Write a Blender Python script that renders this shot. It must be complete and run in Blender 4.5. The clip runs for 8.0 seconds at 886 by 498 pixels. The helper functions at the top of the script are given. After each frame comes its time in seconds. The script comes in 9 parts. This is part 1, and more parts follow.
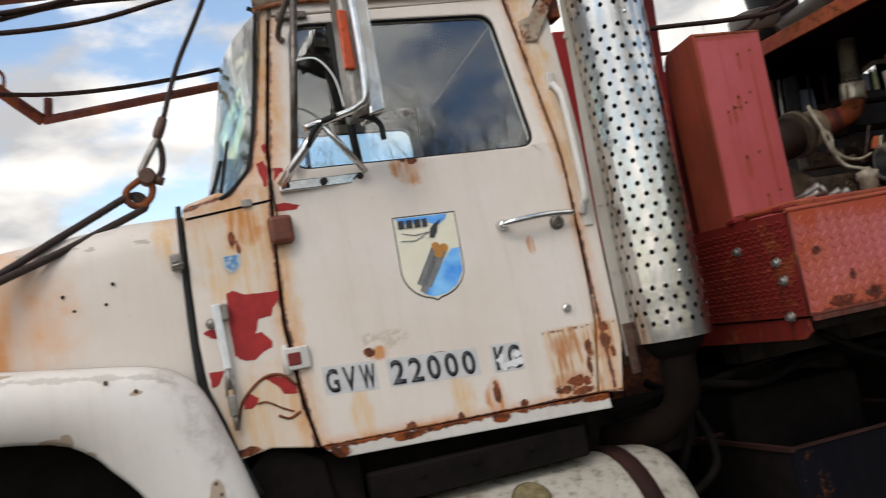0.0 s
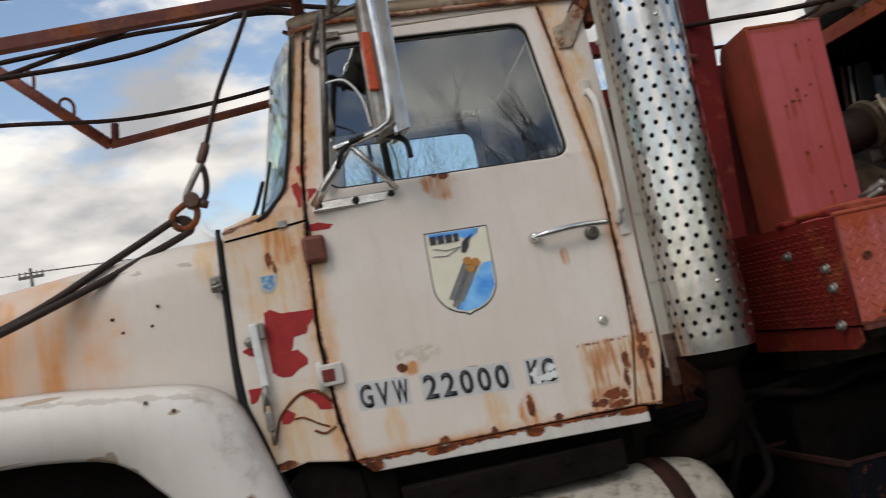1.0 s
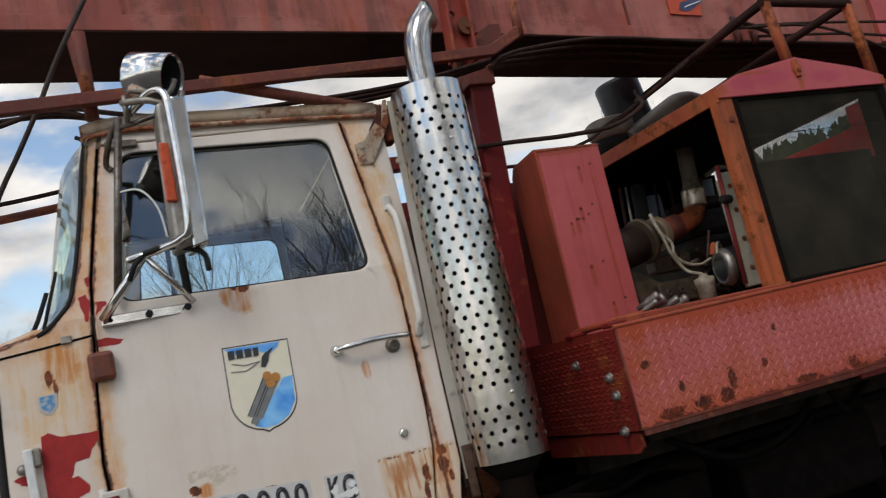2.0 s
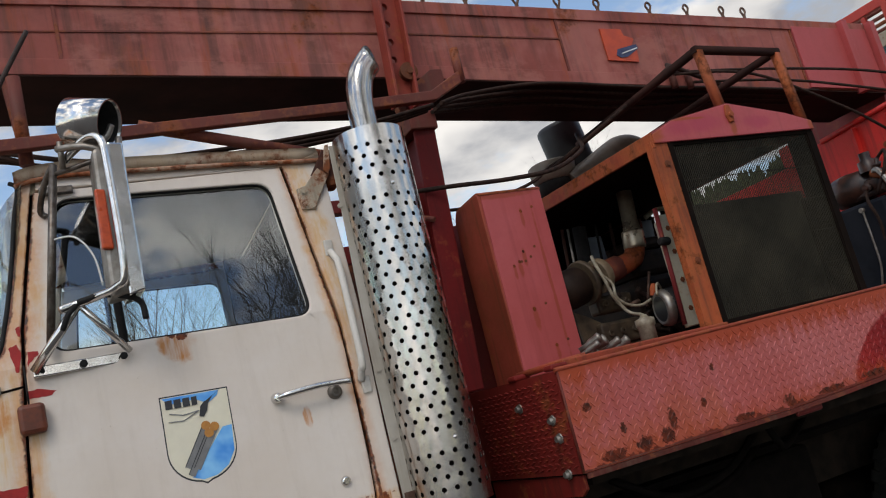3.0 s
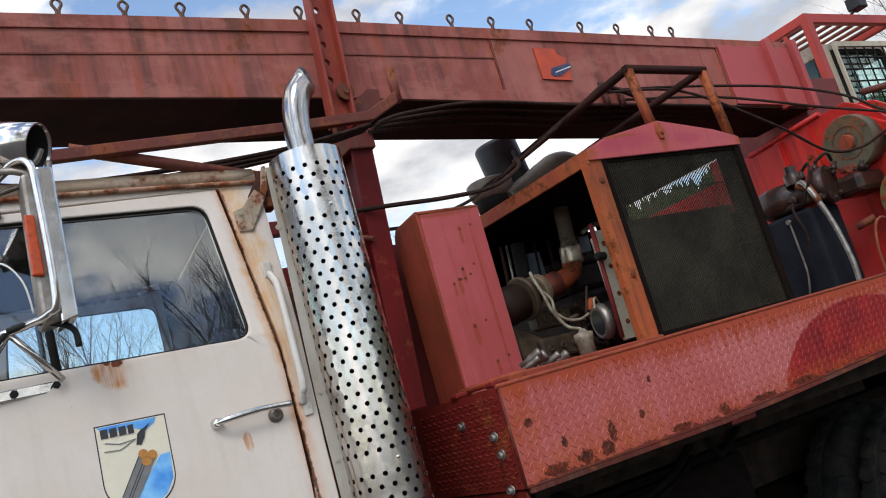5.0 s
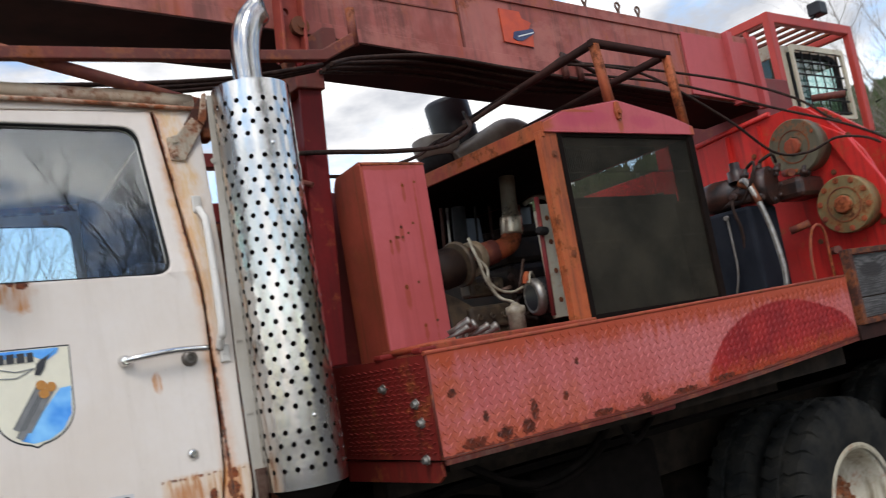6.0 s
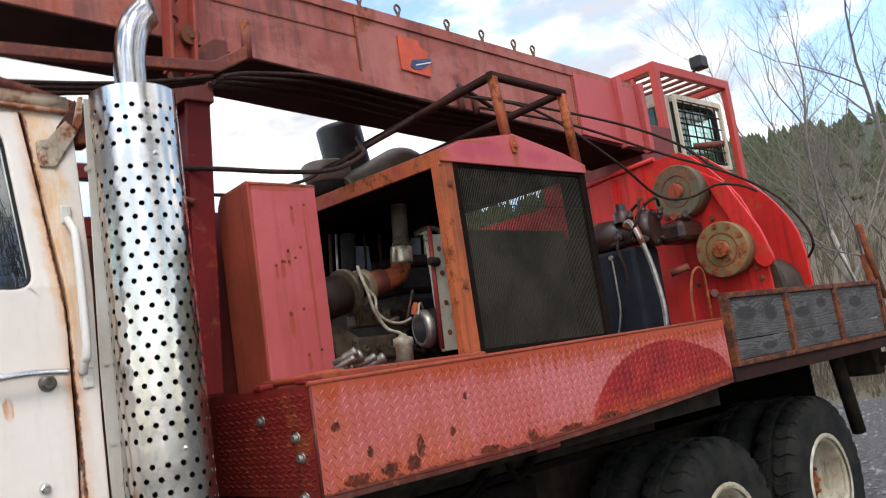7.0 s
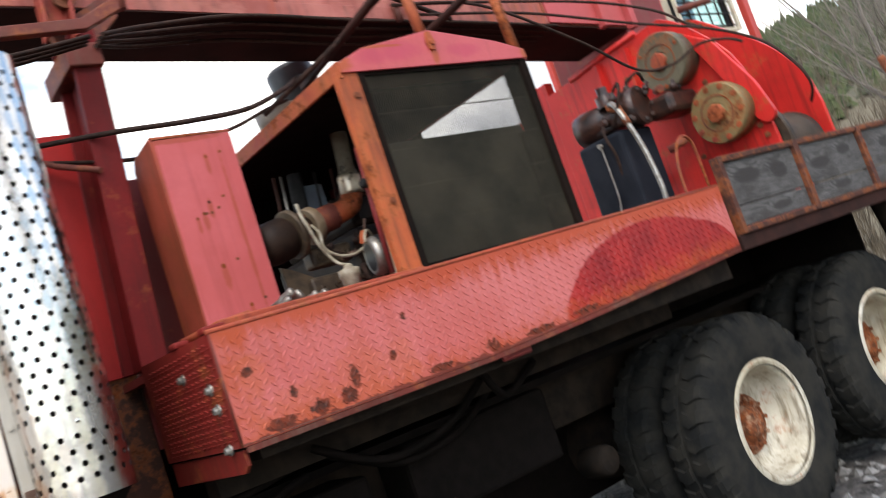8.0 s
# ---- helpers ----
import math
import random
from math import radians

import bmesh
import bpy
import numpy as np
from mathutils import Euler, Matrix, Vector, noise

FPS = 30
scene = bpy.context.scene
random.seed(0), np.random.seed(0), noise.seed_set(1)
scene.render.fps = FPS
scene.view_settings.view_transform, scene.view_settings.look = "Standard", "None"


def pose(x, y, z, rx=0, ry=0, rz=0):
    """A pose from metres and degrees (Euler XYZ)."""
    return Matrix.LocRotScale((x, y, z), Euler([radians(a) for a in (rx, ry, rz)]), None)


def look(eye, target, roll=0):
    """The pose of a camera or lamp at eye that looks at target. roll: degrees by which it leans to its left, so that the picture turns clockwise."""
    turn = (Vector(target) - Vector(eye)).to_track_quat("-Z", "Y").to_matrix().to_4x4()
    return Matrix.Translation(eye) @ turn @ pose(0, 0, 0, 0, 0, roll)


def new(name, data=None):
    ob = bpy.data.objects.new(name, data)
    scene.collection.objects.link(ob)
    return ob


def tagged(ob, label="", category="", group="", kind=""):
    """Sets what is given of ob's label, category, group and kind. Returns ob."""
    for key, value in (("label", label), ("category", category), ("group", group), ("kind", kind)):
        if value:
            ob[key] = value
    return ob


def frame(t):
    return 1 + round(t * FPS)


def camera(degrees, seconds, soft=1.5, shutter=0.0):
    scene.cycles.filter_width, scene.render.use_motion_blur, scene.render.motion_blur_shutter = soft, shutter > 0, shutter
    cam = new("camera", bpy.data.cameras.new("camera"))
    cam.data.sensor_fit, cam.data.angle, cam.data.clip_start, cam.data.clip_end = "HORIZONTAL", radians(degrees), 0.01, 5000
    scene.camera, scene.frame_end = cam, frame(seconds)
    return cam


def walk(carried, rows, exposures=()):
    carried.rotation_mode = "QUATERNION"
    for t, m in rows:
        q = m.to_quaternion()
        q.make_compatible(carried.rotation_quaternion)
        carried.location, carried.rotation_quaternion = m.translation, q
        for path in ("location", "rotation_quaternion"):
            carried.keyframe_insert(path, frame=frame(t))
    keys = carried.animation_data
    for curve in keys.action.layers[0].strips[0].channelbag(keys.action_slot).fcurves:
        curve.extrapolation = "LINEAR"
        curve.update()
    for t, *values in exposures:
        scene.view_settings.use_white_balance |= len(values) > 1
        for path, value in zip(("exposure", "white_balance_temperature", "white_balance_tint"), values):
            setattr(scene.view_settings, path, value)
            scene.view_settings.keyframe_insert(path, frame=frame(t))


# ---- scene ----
cam = camera(54.0, 8.0, soft=1.05, shutter=0.3)
PATH = [
    (0, (-0.209, -0.18, 1.413), (0.436, 1.704, 1.597), -10.6),
    (0.2, (-0.159, -0.21, 1.381), (0.342, 1.715, 1.593), -11.1),
    (0.5, (-0.007, -0.255, 1.439), (0.321, 1.707, 1.648), -10.8),
    (0.7, (-0.005, -0.258, 1.421), (0.311, 1.707, 1.624), -11.7),
    (1, (0.039, -0.268, 1.456), (0.432, 1.683, 1.654), -11.4),
    (1.2, (0.063, -0.274, 1.425), (0.572, 1.647, 1.653), -12.0),
    (1.5, (0.054, -0.277, 1.468), (0.694, 1.601, 1.718), -11.7),
    (1.7, (0.052, -0.276, 1.475), (0.783, 1.563, 1.764), -12.7),
    (2, (0.061, -0.299, 1.492), (0.899, 1.487, 1.818), -13.1),
    (2.2, (0.114, -0.315, 1.516), (0.975, 1.46, 1.844), -13.3),
    (3.5, (0.067, -0.32, 1.494), (1.071, 1.359, 1.907), -15.1),
    (4, (0.077, -0.332, 1.489), (1.122, 1.326, 1.886), -16.3),
    (4.2, (0.089, -0.349, 1.489), (1.154, 1.299, 1.873), -16.6),
    (5.3, (0.081, -0.319, 1.513), (1.161, 1.32, 1.9), -15.5),
    (5.5, (0.094, -0.306, 1.499), (1.191, 1.324, 1.868), -14.0),
    (6, (0.116, -0.224, 1.553), (1.313, 1.359, 1.802), -9.9),
    (6.2, (0.142, -0.146, 1.552), (1.423, 1.366, 1.817), -8.0),
    (6.5, (0.125, -0.155, 1.576), (1.459, 1.316, 1.812), -6.1),
    (6.8, (0.158, -0.095, 1.547), (1.555, 1.312, 1.807), -6.7),
    (7, (0.152, -0.125, 1.555), (1.557, 1.27, 1.835), -8.5),
    (7.2, (0.215, -0.087, 1.494), (1.6, 1.327, 1.779), -13.2),
    (7.5, (0.329, -0.197, 1.418), (1.683, 1.249, 1.695), -14.2),
    (7.8, (0.557, -0.221, 1.366), (1.813, 1.316, 1.615), -14.6),
    (8, (0.717, -0.277, 1.345), (1.96, 1.277, 1.549), -18.9),
]
EXPOSURE = [(0, -0.20, 6980, 10), (0.5, -0.48, 6980, 10), (1, -0.56, 6980, 10), (2, -0.54, 6900, 10), (3.5, -0.48, 6760, 10), (4.2, -0.35, 6680, 10), (5.5, -0.03, 6560, 10), (6.5, 0.10, 6520, 10), (7, 0.36, 6620, 10), (7.5, 0.44, 6620, 10), (8, 0.78, 6750, 10)]
walk(cam, [(t, look(eye, target, roll)) for t, eye, target, roll in PATH], EXPOSURE)

# ---- world, sun ----
world = bpy.data.worlds.new("sky")
scene.world = world
world.use_nodes = True
wt = world.node_tree
wn, wl = wt.nodes, wt.links
wn.clear()
SUN_EL, SUN_AZ = 50.0, -128.0  # degrees; azimuth from +x towards +y
w_out = wn.new("ShaderNodeOutputWorld")
w_bg = wn.new("ShaderNodeBackground")
w_sky = wn.new("ShaderNodeTexSky")
w_sky.sky_type = "NISHITA"
w_sky.sun_disc = False
w_sky.sun_elevation = radians(SUN_EL)
w_sky.sun_rotation = radians(90 - SUN_AZ)
w_sky.dust_density = 0.2
w_sky.air_density = 1.2
w_sky.ozone_density = 1.5
w_tc = wn.new("ShaderNodeTexCoord")
w_map = wn.new("ShaderNodeMapping")
w_map.inputs["Scale"].default_value = (1.0, 1.0, 2.2)
w_map.inputs["Location"].default_value = (0.9, 0.3, 2.2)
w_n1 = wn.new("ShaderNodeTexNoise")
w_n1.inputs["Scale"].default_value = 2.9
w_n1.inputs["Detail"].default_value = 7
w_n1.inputs["Roughness"].default_value = 0.55
w_n2 = wn.new("ShaderNodeTexNoise")
w_n2.inputs["Scale"].default_value = 5.0
w_n2.inputs["Detail"].default_value = 6
w_mask = wn.new("ShaderNodeMapRange")
w_mask.interpolation_type = "SMOOTHSTEP"
w_mask.inputs["From Min"].default_value = 0.455
w_mask.inputs["From Max"].default_value = 0.56
w_grey = wn.new("ShaderNodeMapRange")
w_grey.inputs["From Min"].default_value = 0.40
w_grey.inputs["From Max"].default_value = 0.58
w_cloud = wn.new("ShaderNodeMix")
w_cloud.data_type = "RGBA"
w_cloud.inputs[6].default_value = (0.65, 0.68, 0.75, 1)
w_cloud.inputs[7].default_value = (1.45, 1.44, 1.43, 1)
w_dim = wn.new("ShaderNodeMix")
w_dim.data_type = "RGBA"
w_dim.blend_type = "MULTIPLY"
w_dim.inputs[0].default_value = 1.0
w_dim.inputs[7].default_value = (0.25, 0.25, 0.255, 1)
w_mix = wn.new("ShaderNodeMix")
w_mix.data_type = "RGBA"
wl.new(w_tc.outputs["Generated"], w_map.inputs["Vector"])
wl.new(w_map.outputs["Vector"], w_n1.inputs["Vector"])
wl.new(w_map.outputs["Vector"], w_n2.inputs["Vector"])
wl.new(w_n1.outputs["Fac"], w_mask.inputs["Value"])
wl.new(w_n2.outputs["Fac"], w_grey.inputs["Value"])
wl.new(w_grey.outputs["Result"], w_cloud.inputs[0])
wl.new(w_sky.outputs["Color"], w_dim.inputs[6])
wl.new(w_mask.outputs["Result"], w_mix.inputs[0])
wl.new(w_dim.outputs[2], w_mix.inputs[6])
# clouds are brighter towards the veiled sun
w_dot = wn.new("ShaderNodeVectorMath")
w_dot.operation = "DOT_PRODUCT"
w_dot.inputs[1].default_value = (math.cos(radians(SUN_EL)) * math.cos(radians(SUN_AZ)), math.cos(radians(SUN_EL)) * math.sin(radians(SUN_AZ)), math.sin(radians(SUN_EL)))
w_glow = wn.new("ShaderNodeMapRange")
w_glow.inputs["From Min"].default_value = -0.3
w_glow.inputs["From Max"].default_value = 1.0
w_glow.inputs["To Min"].default_value = 1.0
w_glow.inputs["To Max"].default_value = 2.25
w_scale = wn.new("ShaderNodeVectorMath")
w_scale.operation = "SCALE"
wl.new(w_tc.outputs["Generated"], w_dot.inputs[0])
wl.new(w_dot.outputs["Value"], w_glow.inputs["Value"])
wl.new(w_cloud.outputs[2], w_scale.inputs[0])
wl.new(w_glow.outputs["Result"], w_scale.inputs["Scale"])
wl.new(w_scale.outputs["Vector"], w_mix.inputs[7])
wl.new(w_mix.outputs[2], w_bg.inputs["Color"])
wl.new(w_bg.outputs["Background"], w_out.inputs["Surface"])
w_bg.inputs["Strength"].default_value = 0.93

sun_data = bpy.data.lights.new("sun", "SUN")
sun_data.energy = 1.3
sun_data.angle = radians(20)
sun_data.color = (1.0, 0.96, 0.9)
sun = new("sun", sun_data)
sd = Vector((math.cos(radians(SUN_EL)) * math.cos(radians(SUN_AZ)), math.cos(radians(SUN_EL)) * math.sin(radians(SUN_AZ)), math.sin(radians(SUN_EL))))
sun.matrix_world = look(sd * 40, (0, 0, 0))


# ---- materials ----
class Mat:
    """A node material with a few shorthands."""

    def __init__(self, name):
        self.m = bpy.data.materials.new(name)
        self.m.use_nodes = True
        self.t = self.m.node_tree
        self.b = self.t.nodes["Principled BSDF"]
        self.p = self.t.nodes.new("ShaderNodeNewGeometry").outputs["Position"]

    def put(self, socket, value):
        if isinstance(value, bpy.types.NodeSocket):
            self.t.links.new(value, socket)
        elif isinstance(value, (tuple, list)) and socket.type == "RGBA":
            socket.default_value = (*value[:3], 1)
        else:
            socket.default_value = value

    def calc(self, op, a, b=0.0, clamp=False):
        n = self.t.nodes.new("ShaderNodeMath")
        n.operation, n.use_clamp = op, clamp
        self.put(n.inputs[0], a)
        self.put(n.inputs[1], b)
        return n.outputs[0]

    def stretch(self, sx, sy, sz):
        n = self.t.nodes.new("ShaderNodeMapping")
        n.inputs["Scale"].default_value = (sx, sy, sz)
        self.t.links.new(self.p, n.inputs["Vector"])
        return n.outputs["Vector"]

    def noise(self, scale, detail=4, rough=0.6, vec=None):
        n = self.t.nodes.new("ShaderNodeTexNoise")
        n.inputs["Scale"].default_value = scale
        n.inputs["Detail"].default_value = detail
        n.inputs["Roughness"].default_value = rough
        self.t.links.new(vec or self.p, n.inputs["Vector"])
        return n.outputs["Fac"]

    def step(self, v, lo, hi):
        n = self.t.nodes.new("ShaderNodeMapRange")
        n.interpolation_type = "SMOOTHSTEP"
        self.put(n.inputs["Value"], v)
        n.inputs["From Min"].default_value = lo
        n.inputs["From Max"].default_value = hi
        return n.outputs["Result"]

    def mix(self, f, a, b):
        n = self.t.nodes.new("ShaderNodeMix")
        n.data_type = "RGBA"
        self.put(n.inputs[0], f)
        self.put(n.inputs[6], a)
        self.put(n.inputs[7], b)
        return n.outputs[2]

    def axis(self, i):
        n = self.t.nodes.new("ShaderNodeSeparateXYZ")
        self.t.links.new(self.p, n.inputs[0])
        return n.outputs[i]

    def blobs(self, spots, wob, edge=0.12, i=0, j=2):
        """A mask of wobbly ellipses: each spot is (centre i, centre j, radius i, radius j)."""
        u, v, total = self.axis(i), self.axis(j), None
        for cu, cv, ru, rv in spots:
            du = self.calc("MULTIPLY", self.calc("SUBTRACT", u, cu), 1 / ru)
            dv = self.calc("MULTIPLY", self.calc("SUBTRACT", v, cv), 1 / rv)
            d = self.calc("ADD", self.calc("MULTIPLY", du, du), self.calc("MULTIPLY", dv, dv))
            total = d if total is None else self.calc("MINIMUM", total, d)
        return self.step(self.calc("ADD", total, wob), 1 + edge, 1 - edge)

    def line(self, points, w, wob, edge=0.25):
        """A mask along a run of (x, z) points, w wide, with a ragged edge."""
        u, v, total = self.axis(0), self.axis(2), None
        for (ax, az), (bx, bz) in zip(points, points[1:]):
            dx, dz = bx - ax, bz - az
            n = dx * dx + dz * dz
            pu, pv = self.calc("SUBTRACT", u, ax), self.calc("SUBTRACT", v, az)
            t = self.calc("ADD", self.calc("MULTIPLY", pu, dx / n), self.calc("MULTIPLY", pv, dz / n), True)
            du, dv = self.calc("SUBTRACT", pu, self.calc("MULTIPLY", t, dx)), self.calc("SUBTRACT", pv, self.calc("MULTIPLY", t, dz))
            d = self.calc("ADD", self.calc("MULTIPLY", du, du), self.calc("MULTIPLY", dv, dv))
            total = d if total is None else self.calc("MINIMUM", total, d)
        d = self.calc("MULTIPLY", self.calc("SQRT", total), 1 / w)
        return self.step(self.calc("ADD", d, wob), 1 + edge, 1 - edge)

    def bump(self, height, strength=0.2, distance=0.002):
        n = self.t.nodes.new("ShaderNodeBump")
        n.inputs["Strength"].default_value = strength
        n.inputs["Distance"].default_value = distance
        self.put(n.inputs["Height"], height)
        self.t.links.new(n.outputs["Normal"], self.b.inputs["Normal"])

    def end(self, color, rough, metal=0.0, spec=None):
        self.put(self.b.inputs["Base Color"], color)
        self.put(self.b.inputs["Roughness"], rough)
        self.put(self.b.inputs["Metallic"], metal)
        if spec is not None:
            self.put(self.b.inputs["Specular IOR Level"], spec)
        return self.m


def rust_colour(g):
    return g.mix(g.step(g.noise(34, 6, 0.7), 0.36, 0.62), (0.235, 0.054, 0.011), (0.055, 0.015, 0.006))


def aged(name, base, other, rough=0.5, rust=0.62, scale=5.0, streak=0.35, metal=0.0, dirt=(0.12, 0.08, 0.06), bump=0.25, extra=None, speckle=0.45, spec=0.22):
    """Weathered paint: two tones, run-down streaks, rust where the noise passes a level."""
    g = Mat(name)
    tone = g.mix(g.step(g.noise(1.7, 5), 0.35, 0.65), base, other)
    fine = g.noise(60, 3)
    tone = g.mix(g.calc("MULTIPLY", g.step(fine, 0.4, 0.75), 0.25), tone, other)
    run = g.step(g.noise(1.0, 5, 0.65, g.stretch(24, 24, 1.3)), 0.48, 0.72)
    tone = g.mix(g.calc("MULTIPLY", run, streak), tone, dirt)
    spots = g.calc("ADD", g.calc("MULTIPLY", g.noise(scale, 8, 0.65), 0.7), g.calc("MULTIPLY", g.noise(scale * 7, 5), 0.3))
    mask = g.calc("MULTIPLY", g.step(spots, rust - 0.04, rust + 0.07), 0.85)
    halo = g.calc("MULTIPLY", g.step(spots, rust - 0.1, rust + 0.02), 0.5)
    tone = g.mix(halo, tone, (0.36, 0.11, 0.035))
    grime = g.step(g.noise(3.3, 7, 0.7), 0.45, 0.75)
    tone = g.mix(g.calc("MULTIPLY", grime, streak * 0.7), tone, dirt)
    if extra:
        tone, mask = extra(g, tone, mask)
    speck = g.calc("MULTIPLY", g.step(g.noise(42, 6, 0.75), 0.66, 0.70), speckle)
    mask = g.calc("MAXIMUM", mask, speck)
    tone = g.mix(mask, tone, rust_colour(g))
    g.bump(g.calc("ADD", g.calc("MULTIPLY", mask, g.noise(90, 4)), g.calc("MULTIPLY", fine, 0.2)), bump, 0.003)
    return g.end(tone, g.calc("ADD", g.calc("MULTIPLY", mask, 0.35), g.calc("ADD", rough - 0.06, g.calc("MULTIPLY", fine, 0.12))), metal, spec)


def cab_extra(g, tone, mask):
    """What is particular to the cab's side: bare red primer, rust runs and yellowed paint."""
    wob = g.calc("MULTIPLY", g.calc("SUBTRACT", g.noise(19, 4, 0.55), 0.5), 3.4)
    wob2 = g.calc("MULTIPLY", g.calc("SUBTRACT", g.noise(38, 7, 0.75), 0.5), 5.0)
    runs = g.noise(1.0, 5, 0.6, g.stretch(55, 55, 3.0))
    wide = g.noise(1.0, 4, 0.5, g.stretch(9, 9, 0.9))
    bonnet = g.blobs([(-0.95, 1.66, 0.45, 0.28), (-0.88, 1.70, 0.34, 0.22)], g.calc("MULTIPLY", wob, 0.3), 0.85)
    tone = g.mix(g.calc("MULTIPLY", bonnet, g.calc("ADD", 0.34, g.calc("MULTIPLY", g.step(wide, 0.34, 0.58), 0.66))), tone, (0.66, 0.235, 0.022))
    flaked = g.step(g.calc("ADD", g.noise(1.0, 6, 0.6, g.stretch(9, 9, 30)), g.calc("MULTIPLY", g.blobs([(-0.35, 1.845, 0.3, 0.03)], 0.0, 0.9), 0.2)), 0.77, 0.79)
    tone = g.mix(flaked, tone, (0.42, 0.36, 0.29))
    ghost = g.blobs([(0.42, 1.42, 0.075, 0.03)], g.calc("MULTIPLY", wob2, 0.5), 0.3)
    tone = g.mix(g.calc("MULTIPLY", ghost, g.step(g.noise(35, 4), 0.45, 0.6)), tone, (0.5, 0.42, 0.33))
    nick = g.step(g.noise(30, 6, 0.7), 0.70, 0.73)
    tone = g.mix(g.calc("MULTIPLY", nick, 0.7), tone, (0.25, 0.18, 0.13))
    yellow = g.blobs([(-0.15, 1.84, 0.03, 0.09), (0.05, 1.78, 0.12, 0.2), (0.06, 1.25, 0.13, 0.14), (0.16, 1.7, 0.04, 0.3), (1.12, 2.2, 0.05, 0.4), (0.62, 1.2, 0.03, 0.09), (0.32, 1.22, 0.03, 0.08), (0.2, 2.3, 0.06, 0.3)], wob, 0.9)
    tone = g.mix(g.calc("MULTIPLY", yellow, g.calc("ADD", 0.25, g.calc("MULTIPLY", g.step(runs, 0.36, 0.66), 0.5))), tone, (0.62, 0.36, 0.12))
    run = g.blobs([(0.935, 1.63, 0.012, 0.03), (0.6, 1.93, 0.05, 0.05), (0.48, 1.13, 0.1, 0.025), (0.075, 1.82, 0.05, 0.06), (0.4, 1.38, 0.03, 0.02), (0.72, 1.19, 0.03, 0.05)], wob, 0.6)
    tone = g.mix(g.calc("MULTIPLY", run, g.calc("ADD", 0.30, g.calc("MULTIPLY", g.step(runs, 0.38, 0.62), 0.65))), tone, (0.50, 0.185, 0.03))
    x, z = g.axis(0), g.axis(2)
    fray = g.calc("MULTIPLY", g.calc("SUBTRACT", g.noise(1.0, 5, 0.6, g.stretch(60, 60, 14)), 0.5), 0.03)
    washed = g.calc("MULTIPLY", g.step(g.calc("ADD", x, fray), 0.897, 0.912), g.step(g.calc("ADD", z, fray), 1.362, 1.345))
    drip = g.noise(1.0, 5, 0.62, g.stretch(70, 70, 2.2))
    tone = g.mix(g.calc("MULTIPLY", washed, g.calc("ADD", 0.30, g.calc("MULTIPLY", g.step(drip, 0.40, 0.62), 0.35))), tone, (0.56, 0.32, 0.12))
    tone = g.mix(g.calc("MULTIPLY", washed, g.calc("MULTIPLY", g.step(drip, 0.50, 0.66), 0.8)), tone, (0.36, 0.115, 0.022))
    soak = g.blobs([(0.965, 1.30, 0.05, 0.03), (1.095, 1.30, 0.03, 0.06), (0.96, 1.185, 0.06, 0.03)], g.calc("MULTIPLY", wob, 0.6), 0.9)
    tone = g.mix(g.calc("MULTIPLY", soak, 0.55), tone, (0.40, 0.13, 0.025))
    edge = g.calc("MULTIPLY", g.calc("MULTIPLY", g.step(z, 1.341, 1.345), g.step(z, 1.353, 1.349)), g.calc("MULTIPLY", g.step(x, 0.90, 0.905), g.step(g.noise(55, 4), 0.48, 0.56)))
    deep = g.blobs([(0.7, 1.137, 0.42, 0.010), (0.3, 1.14, 0.2, 0.010), (0.94, 1.168, 0.035, 0.014), (0.975, 1.187, 0.028, 0.018), (1.01, 1.182, 0.014, 0.014), (0.99, 1.155, 0.04, 0.012), (1.04, 1.275, 0.012, 0.035), (1.03, 1.225, 0.008, 0.03), (1.105, 1.335, 0.018, 0.014), (1.10, 1.29, 0.016, 0.025), (1.118, 1.255, 0.007, 0.02), (0.04, 1.79, 0.010, 0.024), (0.054, 1.765, 0.007, 0.022), (0.372, 1.39, 0.016, 0.012), (0.45, 1.155, 0.016, 0.016), (0.60, 1.15, 0.012, 0.02), (0.80, 1.15, 0.016, 0.014), (0.725, 1.2, 0.012, 0.03), (0.62, 1.955, 0.018, 0.012), (0.59, 1.958, 0.012, 0.008), (0.575, 1.347, 0.025, 0.007), (-0.02, 1.18, 0.04, 0.012), (0.5, 2.6, 0.3, 0.02), (1.0, 2.57, 0.22, 0.025)], wob2, 0.2)
    rag = g.calc("MULTIPLY", g.calc("SUBTRACT", g.noise(28, 6, 0.7), 0.5), 5.0)
    left = [(0.281, 2.51), (0.196, 2.06), (0.164, 1.834), (0.148, 1.571), (0.157, 1.339), (0.180, 1.14)]
    right = [(1.08, 2.49), (1.094, 2.04), (1.106, 1.82), (1.102, 1.685), (1.096, 1.15)]
    low = [(0.17, 1.145), (1.07, 1.132)]
    screen = [(0.25, 2.52), (0.177, 2.16), (0.157, 2.08), (0.13, 2.0), (0.06, 1.93), (-0.08, 1.90)]
    faint = g.calc("MULTIPLY", rag, 0.3)
    glow = g.calc("MAXIMUM", g.line(left, 0.030, faint, 0.95), g.calc("MAXIMUM", g.line(right, 0.020, faint, 0.95), g.calc("MAXIMUM", g.line(low, 0.022, faint, 0.95), g.line(screen, 0.05, faint, 0.95))))
    tone = g.mix(g.calc("MULTIPLY", glow, g.calc("ADD", 0.3, g.calc("MULTIPLY", g.step(g.noise(9, 5, 0.65), 0.35, 0.7), 0.5))), tone, (0.54, 0.21, 0.05))
    near = g.calc("MULTIPLY", rag, 0.8)
